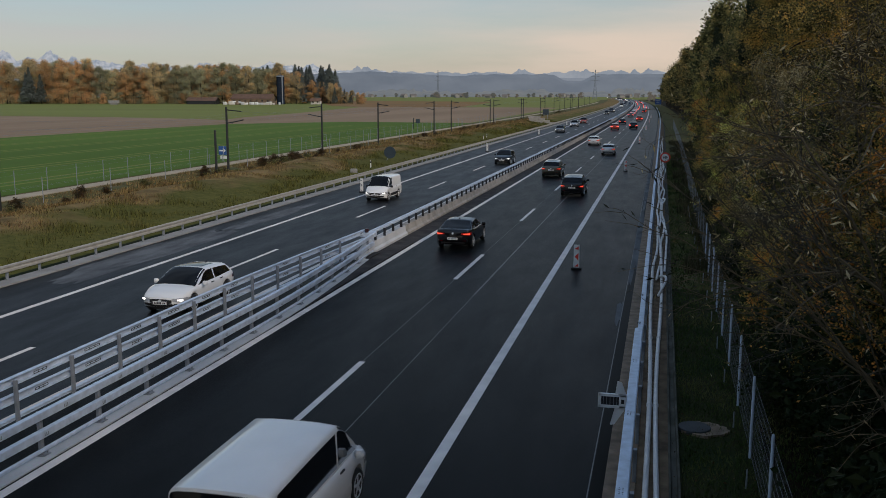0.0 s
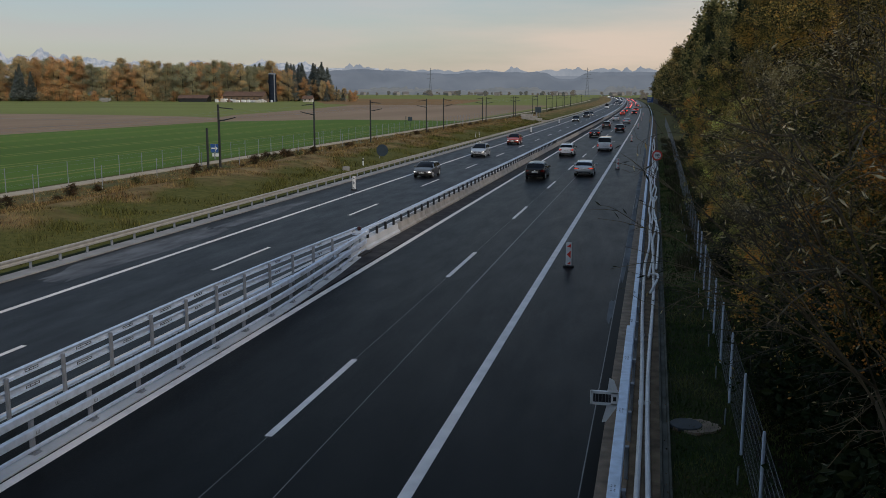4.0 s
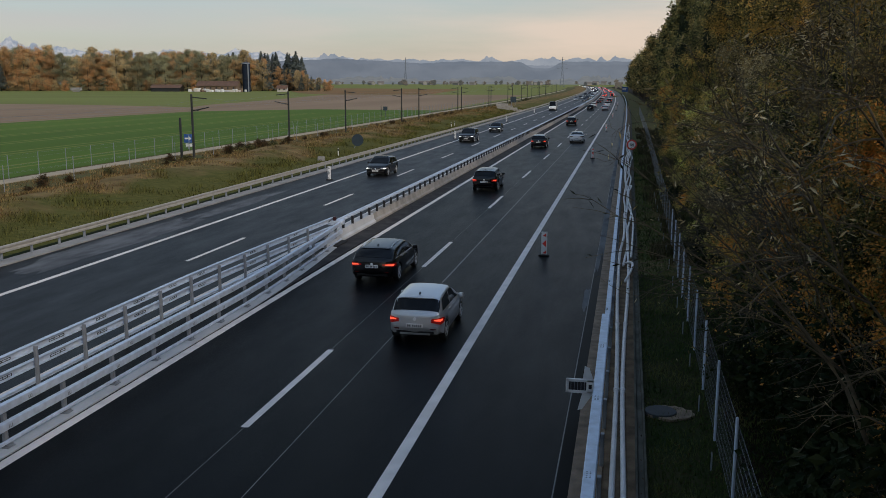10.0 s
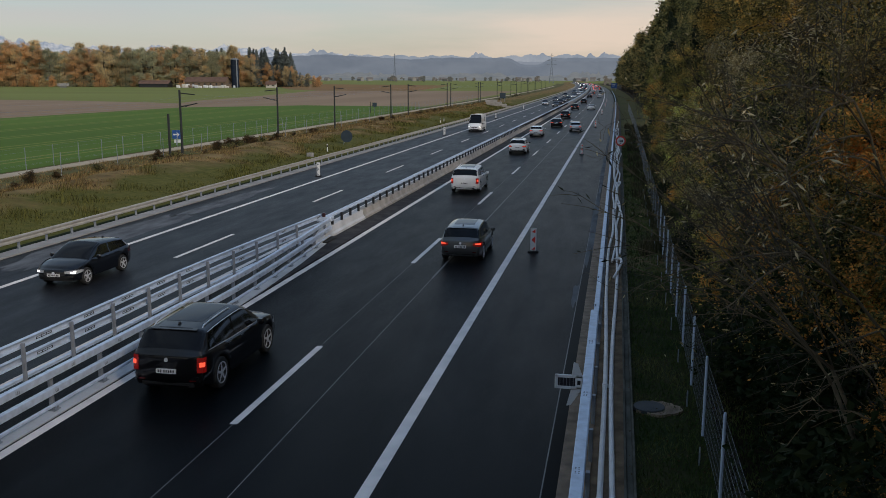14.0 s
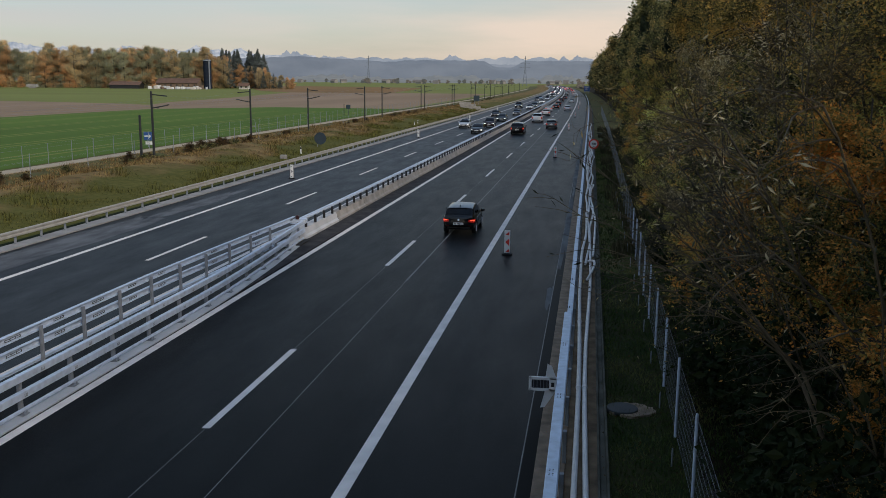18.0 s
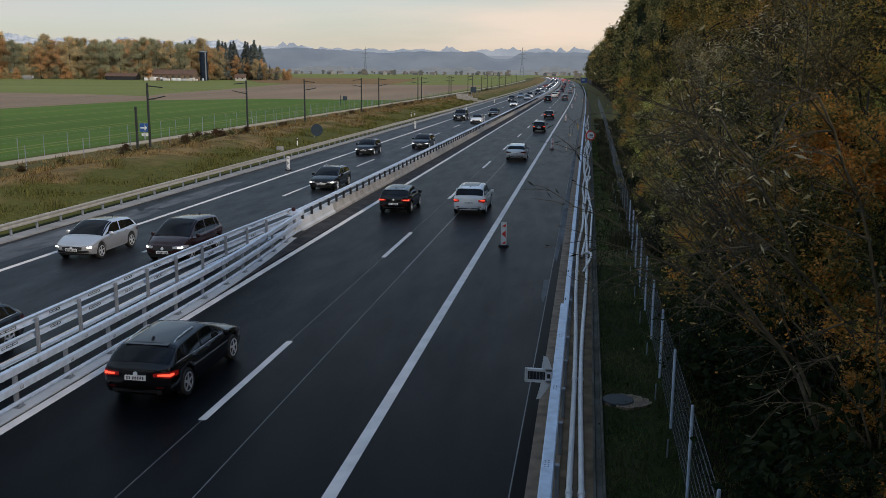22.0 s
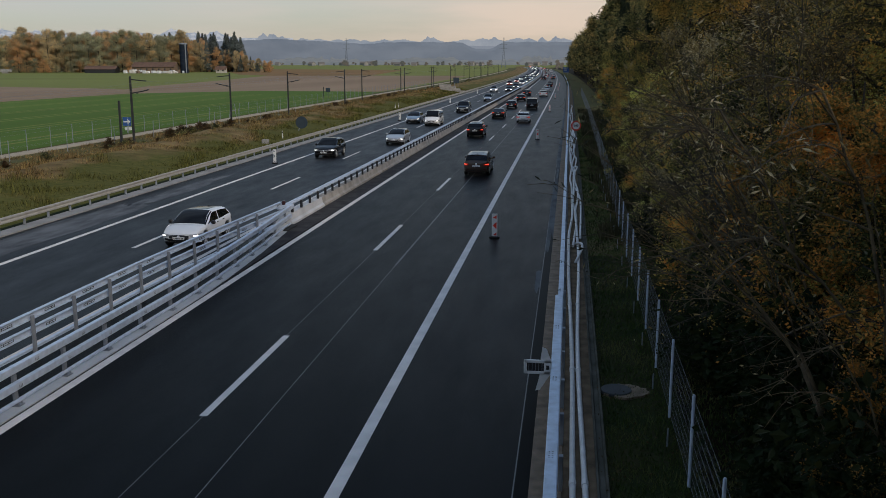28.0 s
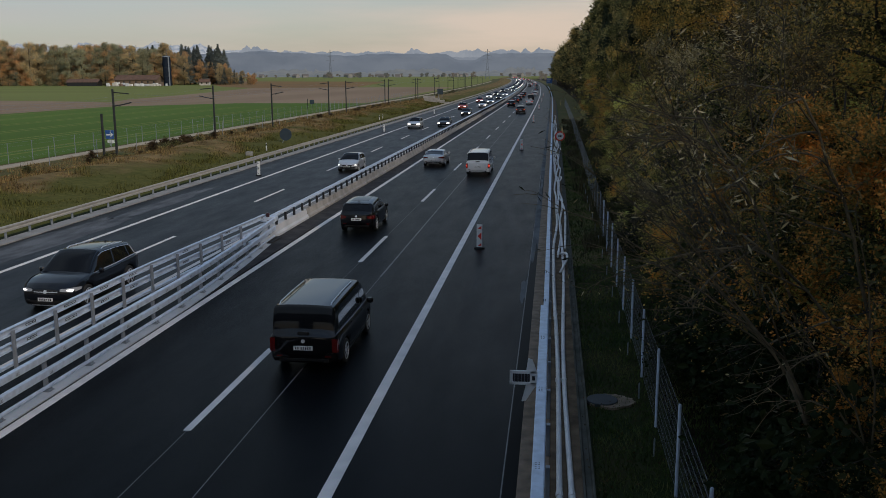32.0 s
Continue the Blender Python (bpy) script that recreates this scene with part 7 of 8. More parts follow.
def kind_meshes(kind):
    """All meshes of one kind of car, made once."""
    if kind in CACHE:
        return CACHE[kind]
    h = Hull(kind)
    L, D = h.L, {}

    def keep(key, vf, smooth=False):
        me = bpy.data.meshes.new(key)
        me.from_pydata([v if key in ("tyre", "rim") else h.warp(v) for v in vf[0]], [], [tuple(f) for f in vf[1]])
        if smooth:
            me.polygons.foreach_set("use_smooth", [True] * len(me.polygons))
            me.set_sharp_from_angle(angle=radians(48))
        me.update()
        D[key] = me

    keep("body", h.mesh(), True)
    g0, g1 = h.rf, h.rh
    keep("rear_window", h.patch(g0 + 0.07 * (g1 - g0) + 0.004, g1 - 0.10 * (g1 - g0), 7.3, 10, across=True, nj=6), True)
    keep("windscreen", h.patch(L - h.sh + 0.03, L - h.sf - 0.03, 7.2, 10, across=True, nj=6), True)
    f0, f1, f2 = g0 + (0.28 if "van" not in kind else 0.25), L - h.sf - 0.20, L - h.sf
    mid = mix(f0, f1, 0.52)
    q = mix(f0, mid, 0.30) if kind in ("wagon", "suv", "bigsuv", "mpv") else 0.0
    for s, nm in ((1, "r"), (-1, "l")):
        if q:
            keep("quarter_" + nm, h.patch(f0 + 0.02, q - 0.03, 6.10, 6.96, s, nj=2, ny=4, slant0=0.30, slant1=0.10), True)
            keep("side_rear_" + nm, h.patch(q + 0.03, mid - 0.05, 6.08, 7.0, s, nj=2, slant0=0.10), True)
        elif kind not in ("smallvan", "bigvan"):
            keep("side_rear_" + nm, h.patch(f0 + (0.02 if kind != "van" else 0.12), mid - 0.05 if kind != "van" else L - h.sf - 1.12, 6.08, 7.0, s, nj=2, slant0=0.28 if kind != "van" else 0.05), True)
        elif kind == "bigvan":
            keep("side_rear_" + nm, h.patch(mid - 1.0, mid - 0.2, 6.3, 6.95, s, nj=2), True)
        a1 = f1 if "van" not in kind else L - h.sf - 0.12
        keep("side_front_" + nm, h.patch((mid if "van" not in kind else a1 - 0.95) + 0.02, a1, 6.08, 7.0, s, nj=2, slant1=-0.62 if "van" not in kind else -0.5), True)
        d0 = h.y_rear + h.cut * 0.8
        dm = mid if "van" not in kind else a1 - 1.0
        keep("door_rear_" + nm, h.patch(d0, dm - 0.008, 2.6, 6.0, s, 0.003, 6, 5), True)
        keep("door_front_" + nm, h.patch(dm + 0.008, h.y_front - h.cut * 1.02, 2.6, 6.0, s, 0.003, 6, 5), True)
        keep("belt_" + nm, h.patch(f0 + 0.05, a1 + 0.05, 5.94, 6.07, s, 0.008, 8, 1), True)
        keep("arch_" + nm, h.patch(f0 + 0.32, a1 - 0.58, 7.0, 7.10, s, 0.008, 8, 1), True)
        keep("sill_" + nm, h.patch(h.y_rear + h.cut, h.y_front - h.cut, 1.2, 2.8, s, 0.006, 4, 3), True)
        for tag, yy in (("rear", mix(d0, dm, 0.25)), ("front", mix(dm, h.y_front - h.cut, 0.2))):
            p = h.point(yy, 4.6)
            keep("handle_" + tag + "_" + nm, moved(box_mesh(0.03, 0.2, 0.03, 0.01), pose(s * (p.x + 0.012), yy, p.z)))
        # lamps wrap round the corners
        zt, zh = h.zr - 0.10, h.shoulder(L - 0.12) - 0.05
        if "van" in kind or kind == "bigsuv":
            keep("tail_" + nm, h.band(zt - 0.34, zt + 0.02, 0.09, 0.84, -1, s, slim=1.0), True)
            keep("bulb_" + nm, h.band(zt - 0.20, zt - 0.09, 0.04, 0.90, -1, s, 0.013, slim=1.0), True)
        else:
            low_ = kind in ("hatch", "sedan", "coupe", "wagon")
            keep("tail_" + nm, h.band(zt - (0.15 if low_ else 0.20), zt, 0.30, 0.52 if low_ else 0.64, -1, s), True)
            keep("bulb_" + nm, h.band(zt - 0.11, zt - 0.04, 0.10, 0.64 if low_ else 0.74, -1, s, 0.013), True)
        keep("head_" + nm, h.band(zh - 0.15, zh, 0.46, 0.56, 1, s, slim=0.45), True)
        keep("head_bulb_" + nm, h.band(zh - 0.115, zh - 0.045, 0.02, 0.80, 1, s, 0.013), True)
        p = h.point(L - h.sf - 0.42, 6.0)
        keep("mirror_" + nm, moved(box_mesh(0.20, 0.12, 0.15, 0.05), pose(s * (h.W / 2 + 0.10), p.y, p.z - 0.02)))
        keep("rail_" + nm, tube([(s * (h.W / 2 * (0.74 if "van" in kind else 0.64)), y, h.roof(y) + z) for y, z in ((h.rh + 0.12, -0.03), (h.rh + 0.25, 0.025), (mix(h.rh, L - h.sh, 0.5), 0.03), (L - h.sh - 0.45, 0.025), (L - h.sh - 0.32, -0.03))], 0.018, 6))
    wr = h.half(0.02)
    keep("rear_bumper", merged(moved(box_mesh(2 * wr * 0.96, 0.16, 0.24, 0.06), pose(0, 0.055, 0.30)), moved(box_mesh(2 * wr * 0.6, 0.05, 0.05, 0.01), pose(0, -0.03, 0.28))), True)
    keep("front_bumper", h.strip(h.half(L) * 0.86, 0.25, 0.33, 1, 0.004, 0.02), True)
    keep("grille", h.strip(0.42, h.shoulder(L - 0.1) - 0.25, h.shoulder(L - 0.1) - 0.08, 1, 0.006, 0.03), True)
    keep("grille_bar", h.strip(0.40, h.shoulder(L - 0.1) - 0.175, h.shoulder(L - 0.1) - 0.150, 1, 0.014), True)
    keep("bumper_strip", h.strip(h.half(L) * 0.62, 0.255, 0.280, 1, 0.012, 0.0), True)
    keep("lower_grille", h.strip(0.58, 0.33, 0.46, 1, 0.006, 0.03), True)
    zp = 0.50 if kind in ("hatch", "small", "sedan", "coupe") else 0.62
    keep("rear_plate", moved(box_mesh(0.50, 0.02, 0.11, 0.0), pose(0, -0.045, zp)))
    keep("front_plate", moved(box_mesh(0.50, 0.02, 0.11, 0.0), pose(0, L + 0.045, 0.42)))
    bars = [moved(box_mesh(0.032, 0.004, 0.066), pose(-0.19 + 0.058 * k + (0.03 if k > 1 else 0), 0, 0.022)) for k in range(7)]
    keep("rear_bars", moved(merged(*bars), pose(0, -0.057, zp)))
    keep("front_bars", moved(merged(*bars), pose(0, L + 0.057, 0.42)))
    tw, rw = wheel_meshes(h.wr)
    keep("tyre", tw, True)
    keep("rim", rw)
    keep("roof_ribs", merged(*[moved(box_mesh(h.W * 0.52, 0.03, 0.012, 0.004), pose(0, h.rh + 0.5 + 0.34 * k, h.roof(h.rh + 0.5 + 0.34 * k) + 0.010)) for k in range(7)]))
    keep("rear_grip", moved(box_mesh(0.30, 0.03, 0.07, 0.012), pose(0, h.rf - 0.035, h.zr + 0.02 if kind == "van" else h.zr - 0.05)))
    keep("belly", moved(box_mesh(h.W * 0.80, L * 0.92, 0.30, 0.1), pose(0, L * 0.5, 0.22)))
    keep("emblem", moved(lathe([(0.05, -0.006), (0.05, 0.006)], 14, "y"), pose(0, -0.040, h.zr - 0.15)))
    keep("spoiler", moved(box_mesh(h.W * 0.60, 0.16, 0.026, 0.012), pose(0, h.rh - 0.03, h.roof(h.rh) - 0.022, 6)))
    keep("diffuser", moved(box_mesh(2 * wr * 0.74, 0.05, 0.10, 0.02), pose(0, -0.012, 0.285)))
    for s, nm in ((1, "r"), (-1, "l")):
        keep("reflector_" + nm, moved(box_mesh(0.16, 0.02, 0.03, 0.005), pose(s * wr * 0.72, -0.028, 0.44)))
        keep("fog_" + nm, moved(box_mesh(0.18, 0.03, 0.08, 0.02), pose(s * h.half(L) * 0.76, L + 0.008, 0.37)))
    keep("badge", moved(lathe([(0.06, -0.006), (0.06, 0.006)], 14, "y"), pose(0, L + 0.042, h.shoulder(L - 0.1) - 0.15)))
    keep("sunroof", h.patch(h.rh + 0.45, L - h.sh - 0.12, 8.75, 10, across=True, off=0.004, nj=4), True)
    keep("antenna", moved(box_mesh(0.04, 0.15, 0.06, 0.012, 0.4), pose(0, h.rh + 0.22, h.roof(h.rh + 0.22) + 0.012)))
    CACHE[kind] = (h, D)
    return CACHE[kind]


LABELS = {"hatch": "hatchback", "small": "small hatchback", "wagon": "estate car", "suv": "off-road car", "bigsuv": "large off-road car", "sedan": "saloon car", "coupe": "long low saloon car",
          "mpv": "people carrier", "van": "passenger van", "smallvan": "small delivery van", "bigvan": "high-roofed delivery van"}
CARS = []


def car(kind, col, way, fine=True, lit=True, two_tone=False, roof_rails=False, bike=False, extra=""):
    """One vehicle; way is 1 for the lanes leading away. The rear stands at y = 0 of its own space."""
    h, D = kind_meshes(kind)
    root = empty("van" if "van" in kind else "car")
    pm = paint(col)
    tail, head = (TAIL_ON if lit and way > 0 else TAIL_OFF), (HEAD_ON if lit and way < 0 else HEAD_OFF)

    if lit and not fine:
        tail, head = (TAIL_FAR, HEAD_OFF) if way > 0 else (TAIL_OFF, HEAD_FAR)

    def put(name, key, material, parent=root, label="", m=None):
        me = D[key]
        k = (key, material.name)
        if k not in h.mats:
            c = me.copy()
            c.materials.clear()
            c.materials.append(material)
            h.mats[k] = c
        o = new(name, h.mats[k])
        o.parent = parent
        if m is not None:
            o.matrix_basis = m
        if label:
            o["label"] = label
        return o

    put("body", "body", pm)
    if fine:
        put("underside", "belly", TRIM, label="black underside")
    put("rear_window", "rear_window", GLASS)
    put("windscreen", "windscreen", GLASS)
    for nm in ("r", "l"):
        if "side_rear_" + nm in D:
            put("side_window", "side_rear_" + nm, SIDE_GLASS)
        if "quarter_" + nm in D:
            put("quarter_window", "quarter_" + nm, SIDE_GLASS)
        put("side_window", "side_front_" + nm, SIDE_GLASS)
        if fine or way > 0:
            tl = put("tail_lamp", "tail_" + nm, tail, label="red tail lamp")
        if lit and way > 0 and fine:
            put("bulb", "bulb_" + nm, BULB, tl)
        if fine or way < 0:
            hl = put("headlamp", "head_" + nm, HEAD_OFF if fine else head, label="headlamp")
            if lit and fine and way < 0:
                put("bulb", "head_bulb_" + nm, HEAD_ON, hl)
        if fine:
            for part_ in ("rear", "front"):
                dr = put("door", "door_" + part_ + "_" + nm, pm)
                put("handle", "handle_" + part_ + "_" + nm, pm if col not in ("white",) else TRIM, dr)
            if kind in ("wagon", "sedan", "coupe", "bigsuv"):
                put("window_trim", "belt_" + nm, CHROME, label="thin bright strip under the side windows")
            if kind == "bigsuv":
                put("window_trim", "arch_" + nm, CHROME, label="thin bright strip over the side windows")
            put("sill", "sill_" + nm, TRIM if two_tone else pm)
            put("mirror", "mirror_" + nm, TRIM if two_tone else pm)
            if roof_rails:
                put("roof_rail", "rail_" + nm, CHROME, label="slim alloy roof rail")
    put("rear_bumper", "rear_bumper", TRIM if two_tone else pm)
    if fine or way < 0:
        put("grille", "grille", TRIM, label="black grille")
    if fine:
        put("front_bumper", "front_bumper", TRIM)
        put("lower_grille", "lower_grille", TRIM)
        if kind in ("bigsuv", "wagon", "suv") and way < 0:
            put("grille_bar", "grille_bar", CHROME, label="bright bar across the grille")
        if kind == "bigsuv" and way < 0:
            put("bumper_strip", "bumper_strip", CHROME, label="bright strip under the front bumper")
        put("emblem", "emblem", CHROME)
        put("badge", "badge", CHROME)
        put("diffuser", "diffuser", TRIM, label="black lower bumper")
        for nm in ("r", "l"):
            put("reflector", "reflector_" + nm, TAIL_OFF)
            put("fog_lamp", "fog_" + nm, TRIM)
        if kind in ("hatch", "small", "suv", "wagon", "mpv", "bigsuv"):
            put("spoiler", "spoiler", pm)
        if "van" in kind:
            if kind == "bigvan":
                put("roof_ribs", "roof_ribs", pm)
            put("rear_grip", "rear_grip", TRIM, label="black door grip")
        if "van" not in kind:
            put("antenna", "antenna", TRIM)
            if kind in ("hatch", "suv", "bigsuv"):
                put("sunroof", "sunroof", GLASS, label="dark glass roof panel")
        for e in ("rear", "front"):
            pl = put("plate", e + "_plate", WHITE_PAINT, label="white number plate")
            put("plate_bars", e + "_bars", BLACK_STEEL, pl)
    tx = h.W / 2 - 0.115
    for y in (h.y_rear, h.y_front):
        for s in (1, -1):
            w = put("wheel", "tyre", RUBBER, m=pose(s * tx, y, h.wr, 0, 0, 0 if s > 0 else 180))
            if fine:
                put("rim", "rim", CHROME, w, "alloy rim")
    if bike:
        V = []
        for dx in (-0.52, 0.52):
            V.append(tube([(dx + 0.33 * math.cos(a), -0.28, 0.85 + 0.33 * math.sin(a)) for a in np.linspace(0, 6.28, 21)], 0.022, 5))
        V.append(tube([(-0.52, -0.28, 0.85), (-0.2, -0.28, 1.25), (0.35, -0.28, 1.3), (0.52, -0.28, 0.85)], 0.02, 5))
        V.append(tube([(-0.2, -0.28, 1.35), (-0.05, -0.28, 0.85), (0.35, -0.28, 1.3)], 0.02, 5))
        obj("bicycle", *merged(*V), BLACK_STEEL, root, "black bicycle on a rear carrier")
        obj("carrier", *moved(box_mesh(1.2, 0.4, 0.05, 0.02), pose(0, -0.2, 0.48)), TRIM, root)
    names = {"dark": "dark blue-black", "iceblue": "ice-blue", "olive": "dark olive", "taupe": "grey-brown"}
    lb = "%s %s %s%s" % (names.get(col, col), LABELS[kind], "driving away" if way > 0 else "coming on with its headlamps lit" if lit else "coming on", extra)
    tagged(root, lb, "van" if "van" in kind else "car", "motorway traffic")
    return root


# ---- traffic ----
# kind, paint, way, marks (t black trim, r roof rails, b bicycle, f far, u unlit), lane, then at that second: place, speed and its change, seen from and to
TRAFFIC = [
    ("van", "white", 1, "", 1.9, 1, 38.2, 27.0, 0.00, 1, 3),
    ("sedan", "black", 1, "", -1.7, 0, 42.6, 27.8, 0.20, 0, 3),
    ("suv", "olive", 1, "", -1.7, 0, 82.9, 27.8, 0.00, 0, 2),
    ("suv", "dark", 1, "", 1.7, 0, 67.4, 27.4, 0.00, 0, 3),
    ("hatch", "white", 1, "", -1.8, 0, 137.2, 27.6, 0.00, 0, 2),
    ("hatch", "silver", 1, "", 1.6, 0, 115.2, 27.6, 0.00, 0, 3),
    ("hatch", "red", 1, "f", -1.8, 0, 198.2, 27.5, 0.00, 0, 1),
    ("suv", "dark", 1, "f", 1.9, 0, 205.3, 27.5, 0.00, 0, 1),
    ("hatch", "dark", 1, "f", -1.8, 0, 237.4, 27.5, 0.00, 0, 0),
    ("suv", "red", 1, "f", 1.9, 0, 264.8, 27.5, 0.00, 0, 0),
    ("hatch", "grey", 1, "f", -1.8, 0, 311.9, 27.5, 0.00, 0, 0),
    ("hatch", "dark", 1, "f", 1.9, 0, 383.0, 27.5, 0.00, 0, 0),
    ("suv", "white", 1, "tr", -2.0, 1, 23.9, 28.1, 0.00, 1, 3),
    ("wagon", "silver", 1, "r", 2.0, 2, 27.6, 27.4, 0.00, 2, 3),
    ("suv", "black", 1, "u", -1.9, 2, 22.2, 28.1, 0.00, 2, 3),
    ("suv", "black", 1, "r", -1.7, 6, 45.9, 28.0, 0.31, 6, 9),
    ("sedan", "white", 1, "u", 1.8, 7, 33.2, 27.2, -0.09, 7, 10),
    ("suv", "dark", 1, "", -2.0, 7, 19.0, 28.0, 0.34, 7, 11),
    ("suv", "black", 1, "", -1.6, 9, 34.2, 27.6, 0.09, 9, 12),
    ("wagon", "black", 1, "r", -1.2, 10, 32.1, 27.5, 0.00, 10, 12),
    ("small", "silver", 1, "", 2.2, 10, 24.7, 27.0, -0.19, 10, 13),
    ("hatch", "white", 1, "", -2.3, 11, 35.2, 27.7, 0.13, 11, 14),
    ("suv", "white", 1, "t", -1.7, 12, 35.0, 27.9, 0.00, 12, 14),
    ("bigsuv", "white", 1, "r", -1.7, 13, 31.0, 27.7, 0.00, 13, 14),
    ("suv", "grey", 1, "", 1.9, 14, 36.1, 27.6, 0.00, 14, 18),
    ("bigsuv", "black", 1, "r", -2.2, 14, 18.9, 27.7, 0.00, 14, 18),
    ("small", "black", 1, "", 1.8, 17, 16.6, 27.2, -0.11, 17, 20),
    ("small", "black", 1, "", 2.0, 19, 35.3, 27.3, 0.00, 19, 21),
    ("wagon", "silver", 1, "ru", 2.1, 20, 24.2, 27.0, 0.00, 20, 22),
    ("hatch", "black", 1, "", -2.0, 21, 19.3, 27.7, 0.00, 21, 23),
    ("suv", "white", 1, "r", 2.0, 21, 20.6, 26.9, -0.16, 21, 24),
    ("wagon", "black", 1, "r", -1.8, 22, 18.2, 27.4, 0.00, 22, 24),
    ("hatch", "black", 1, "", -1.8, 23, 16.2, 27.3, 0.00, 23, 25),
    ("van", "black", 1, "ru", 1.7, 23, 15.6, 27.0, 0.00, 23, 25),
    ("sedan", "black", 1, "", -1.9, 25, 38.3, 29.6, -0.40, 25, 28),
    ("hatch", "white", 1, "", 2.0, 25, 33.1, 27.7, 0.00, 25, 28),
    ("suv", "brown", 1, "", 1.6, 28, 61.0, 27.9, 0.29, 28, 32),
    ("suv", "black", 1, "", -1.8, 28, 93.2, 30.2, -0.50, 28, 30),
    ("coupe", "silver", 1, "u", -2.0, 30, 17.0, 28.6, 0.00, 30, 32),
    ("van", "white", 1, "r", 2.2, 31, 40.5, 27.4, 0.00, 31, 32),
    ("suv", "black", 1, "u", -1.6, 32, 42.4, 28.9, 0.00, 32, 32),
    ("van", "black", 1, "ru", 1.5, 32, 21.7, 27.5, 0.00, 32, 32),
    ("hatch", "white", -1, "", -8.4, 0, 27.1, -27.5, 0.00, 0, 0),
    ("smallvan", "white", -1, "t", -11.5, 1, 34.1, -26.7, 0.00, 0, 1),
    ("suv", "dark", -1, "", -8.6, 2, 40.9, -27.8, 0.00, 0, 2),
    ("hatch", "taupe", -1, "", -11.73, 6, 23.7, -27.0, -0.25, 0, 6),
    ("suv", "silver", -1, "r", -11.9, 6, 49.2, -27.4, 0.00, 0, 6),
    ("suv", "red", -1, "b", -11.82, 8, 23.9, -26.5, 0.08, 0, 8),
    ("suv", "black", -1, "t", -11.65, 11, 42.4, -27.4, 0.12, 6, 11),
    ("bigsuv", "dark", -1, "", -11.8, 13, 30.5, -27.0, 0.16, 6, 13),
    ("hatch", "dark", -1, "", -11.7, 14, 28.7, -26.9, 0.00, 7, 14),
    ("bigvan", "white", -1, "t", -11.7, 17, 43.3, -27.4, 0.34, 8, 17),
    ("hatch", "silver", -1, "", -11.94, 22, 32.5, -27.7, 0.15, 17, 22),
    ("wagon", "dark", -1, "r", -8.0, 21, 45.5, -27.7, 0.19, 17, 21),
    ("mpv", "maroon", -1, "", -8.2, 22, 32.7, -27.8, 0.45, 17, 22),
    ("wagon", "black", -1, "r", -8.45, 23, 27.5, -27.5, 0.41, 17, 23),
    ("hatch", "dark", -1, "", -11.85, 23, 52.3, -27.7, 0.11, 20, 23),
    ("wagon", "dark", -1, "r", -8.1, 24, 32.2, -27.6, 0.20, 20, 24),
    ("bigsuv", "black", -1, "r", -11.83, 25, 58.1, -27.7, 0.18, 20, 25),
    ("sedan", "white", -1, "", -8.1, 25, 50.1, -27.6, 0.12, 21, 25),
    ("hatch", "dark", -1, "", -8.05, 25, 75.0, -27.5, 0.00, 22, 25),
    ("hatch", "white", -1, "t", -8.05, 28, 34.7, -27.6, 0.07, 23, 28),
    ("suv", "black", -1, "", -11.7, 29, 43.1, -27.5, 0.19, 24, 29),
    ("wagon", "silver", -1, "r", -8.36, 30, 28.0, -27.4, 0.21, 25, 30),
    ("wagon", "iceblue", -1, "", -11.8, 31, 31.7, -27.2, 0.00, 25, 31),
    ("van", "white", -1, "t", -8.75, 31, 28.2, -27.0, 0.00, 25, 31),
    ("bigsuv", "dark", -1, "r", -8.4, 31, 54.2, -27.6, 0.32, 25, 31),
    ("small", "silver", -1, "", -8.2, 32, 69.4, -27.5, 0.06, 29, 32),
    ("sedan", "dark", -1, "f", -8.0, 32, 131.0, -27.5, 0.00, 30, 32),
    ("suv", "silver", -1, "f", -11.6, 32, 126.2, -27.4, 0.00, 30, 32),
    ("hatch", "dark", -1, "f", -8.0, 32, 165.2, -27.5, 0.00, 31, 32),
    ("suv", "red", -1, "f", -11.6, 32, 194.8, -27.5, 0.00, 32, 32),
    ("hatch", "red", -1, "f", -11.6, 32, 242.4, -27.5, 0.00, 32, 32),
    ("suv", "silver", -1, "f", -8.0, 32, 204.8, -27.5, 0.00, 32, 32),
    ("suv", "white", -1, "f", -11.6, 32, 282.5, -27.5, 0.00, 32, 32),
    ("hatch", "silver", -1, "f", -8.0, 32, 232.8, -27.5, 0.00, 32, 32),
    ("hatch", "dark", -1, "f", -8.0, 32, 269.5, -27.5, 0.00, 32, 32),
    ("hatch", "dark", -1, "f", -11.6, 32, 320.1, -27.5, 0.00, 32, 32),
    ("hatch", "silver", -1, "f", -8.0, 32, 311.4, -27.5, 0.00, 32, 32),
    ("suv", "dark", -1, "f", -11.6, 32, 369.2, -27.5, 0.00, 32, 32),
    ("hatch", "grey", -1, "f", -8.0, 32, 392.7, -27.5, 0.00, 32, 32),
]


def path_of(t, t0, y, v, a, ta, tb):
    """Where a vehicle is at t: its known stretch, and an even speed before and after it."""
    c = min(max(t, ta), tb)
    return y + v * (c - t0) + 0.5 * a * (c - t0) ** 2 + (v + a * (c - t0)) * (t - c)


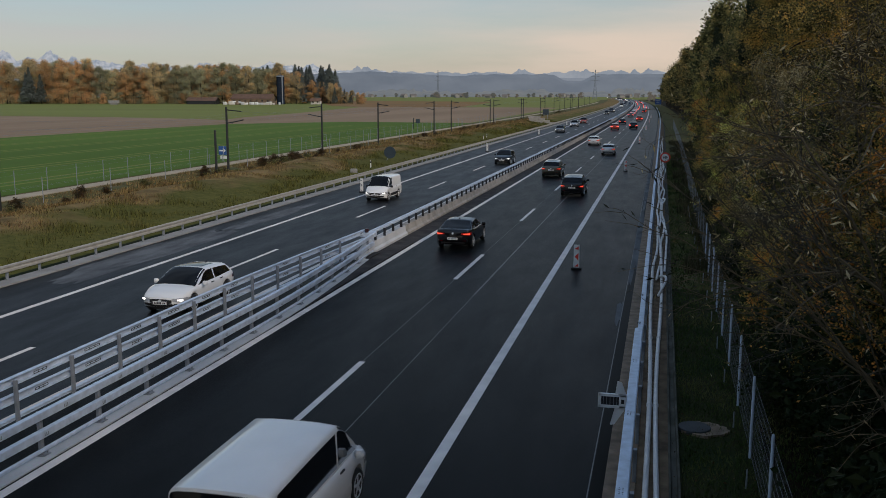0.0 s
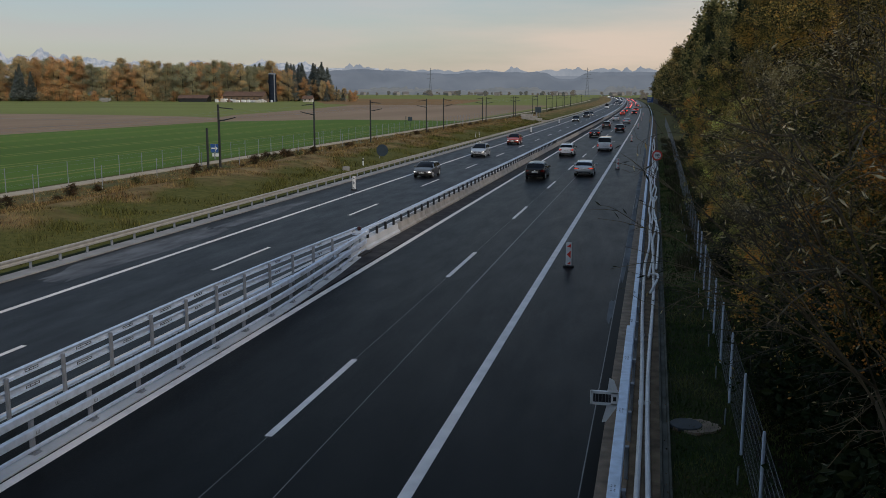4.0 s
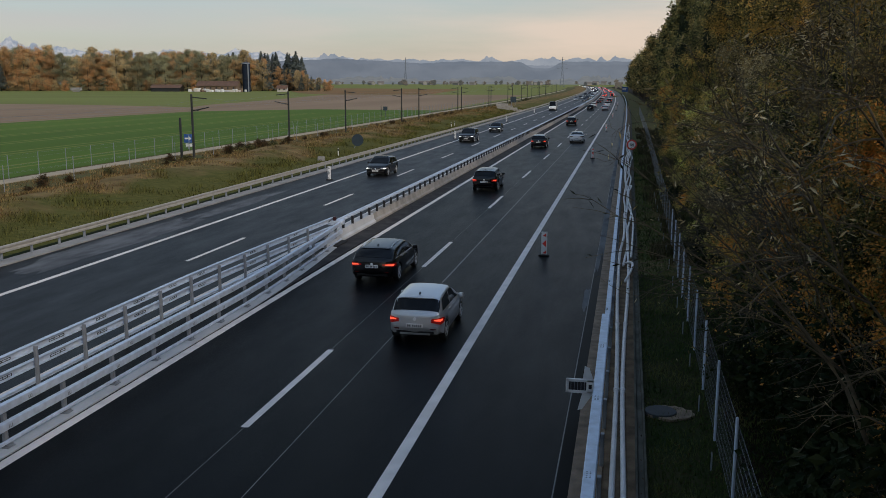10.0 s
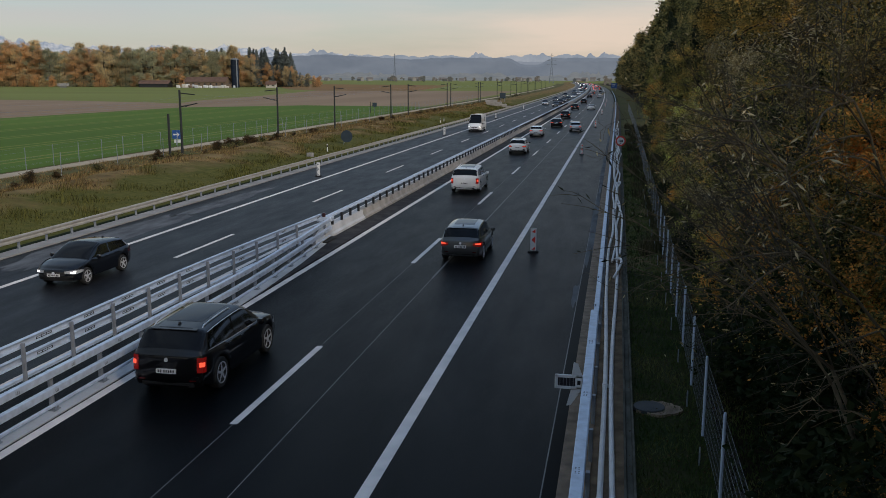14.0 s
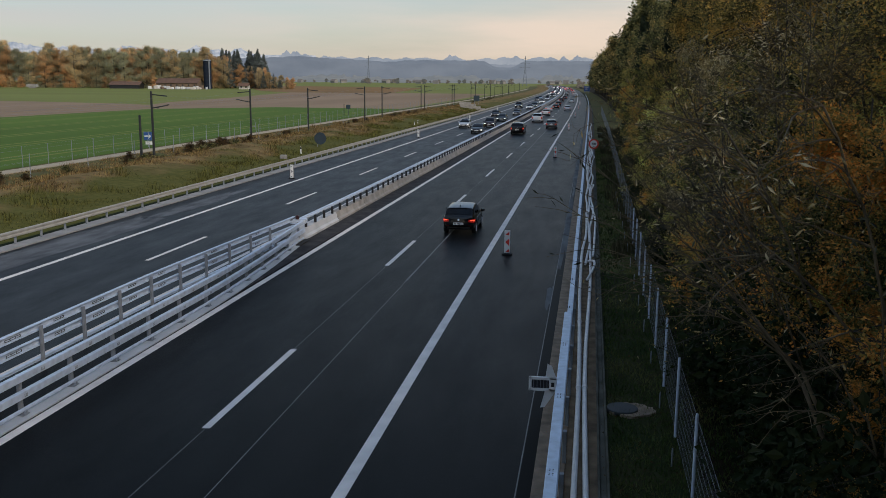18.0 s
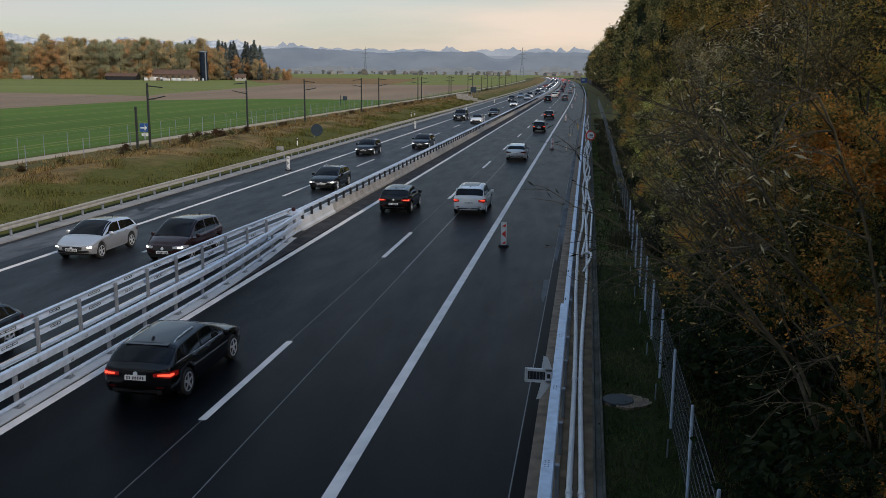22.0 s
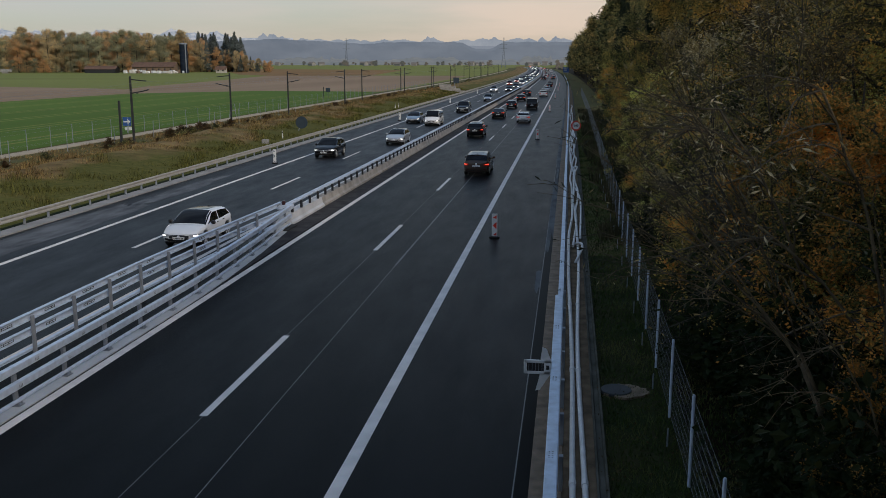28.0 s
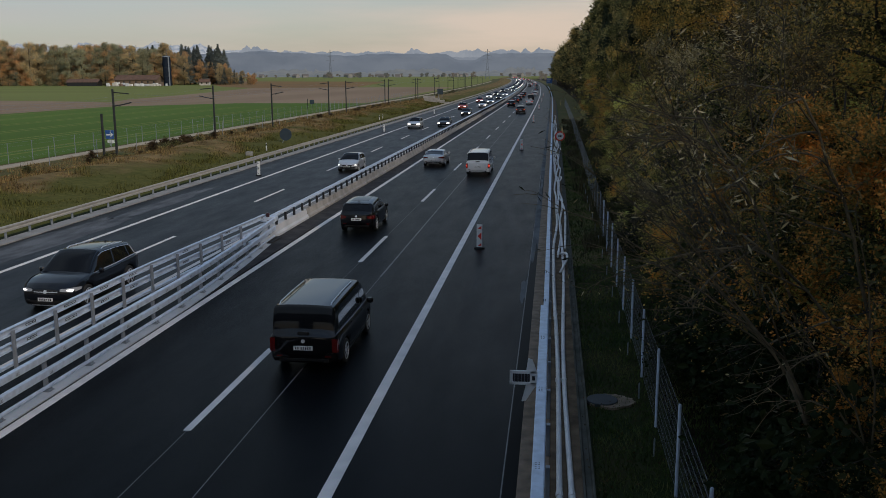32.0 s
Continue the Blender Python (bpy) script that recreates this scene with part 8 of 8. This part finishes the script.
def stream():
    """The steady far traffic before and after those that pass close."""
    g = np.random.default_rng(41)
    cols, kinds = ["white", "black", "dark", "grey", "silver", "red", "blue", "dark", "silver", "white"], ["hatch", "suv", "wagon", "sedan", "hatch", "suv"]
    rows = []
    for lane, first in ((-8.0, 430.0), (-11.6, 420.0)):
        y = first
        while y < 1150:
            rows.append((kinds[g.integers(0, 6)], cols[g.integers(0, 10)], -1, "f", lane, 32, y, -27.0, 0.0, 32, 32))
            y += g.uniform(20, 46)
    for lane, first in ((-1.8, 345.0), (1.9, 415.0)):
        y = first
        while y < 900:
            rows.append((kinds[g.integers(0, 6)], cols[g.integers(0, 10)], 1, "f", lane, 0, y, 26.0, 0.0, 0, 0))
            y += g.uniform(22, 50)
    return rows


for kind, col, way, marks, lane, *when in TRAFFIC + stream():
    CARS.append((car(kind, col, way, "f" not in marks, "u" not in marks, "t" in marks, "r" in marks, "b" in marks), way, lane, SHAPES[kind][0] * 0.955, when))


def motions():
    """Every vehicle keeps its lane along the bend."""
    for ob, way, lane, length, when in CARS:
        rows = []
        for k in range(17):
            t = 2.0 * k
            y = path_of(t, *when)
            turn = math.degrees(math.atan2((max(0.0, y - 180)) * 2, 34000.0))
            if way > 0:
                rows.append((t, pose(lane + bend(y), y, 0.0, 0, 0, turn)))
            else:
                rows.append((t, pose(lane + bend(y), y + length, 0.0, 0, 0, 180 + turn)))
        walk(ob, rows)


motions()
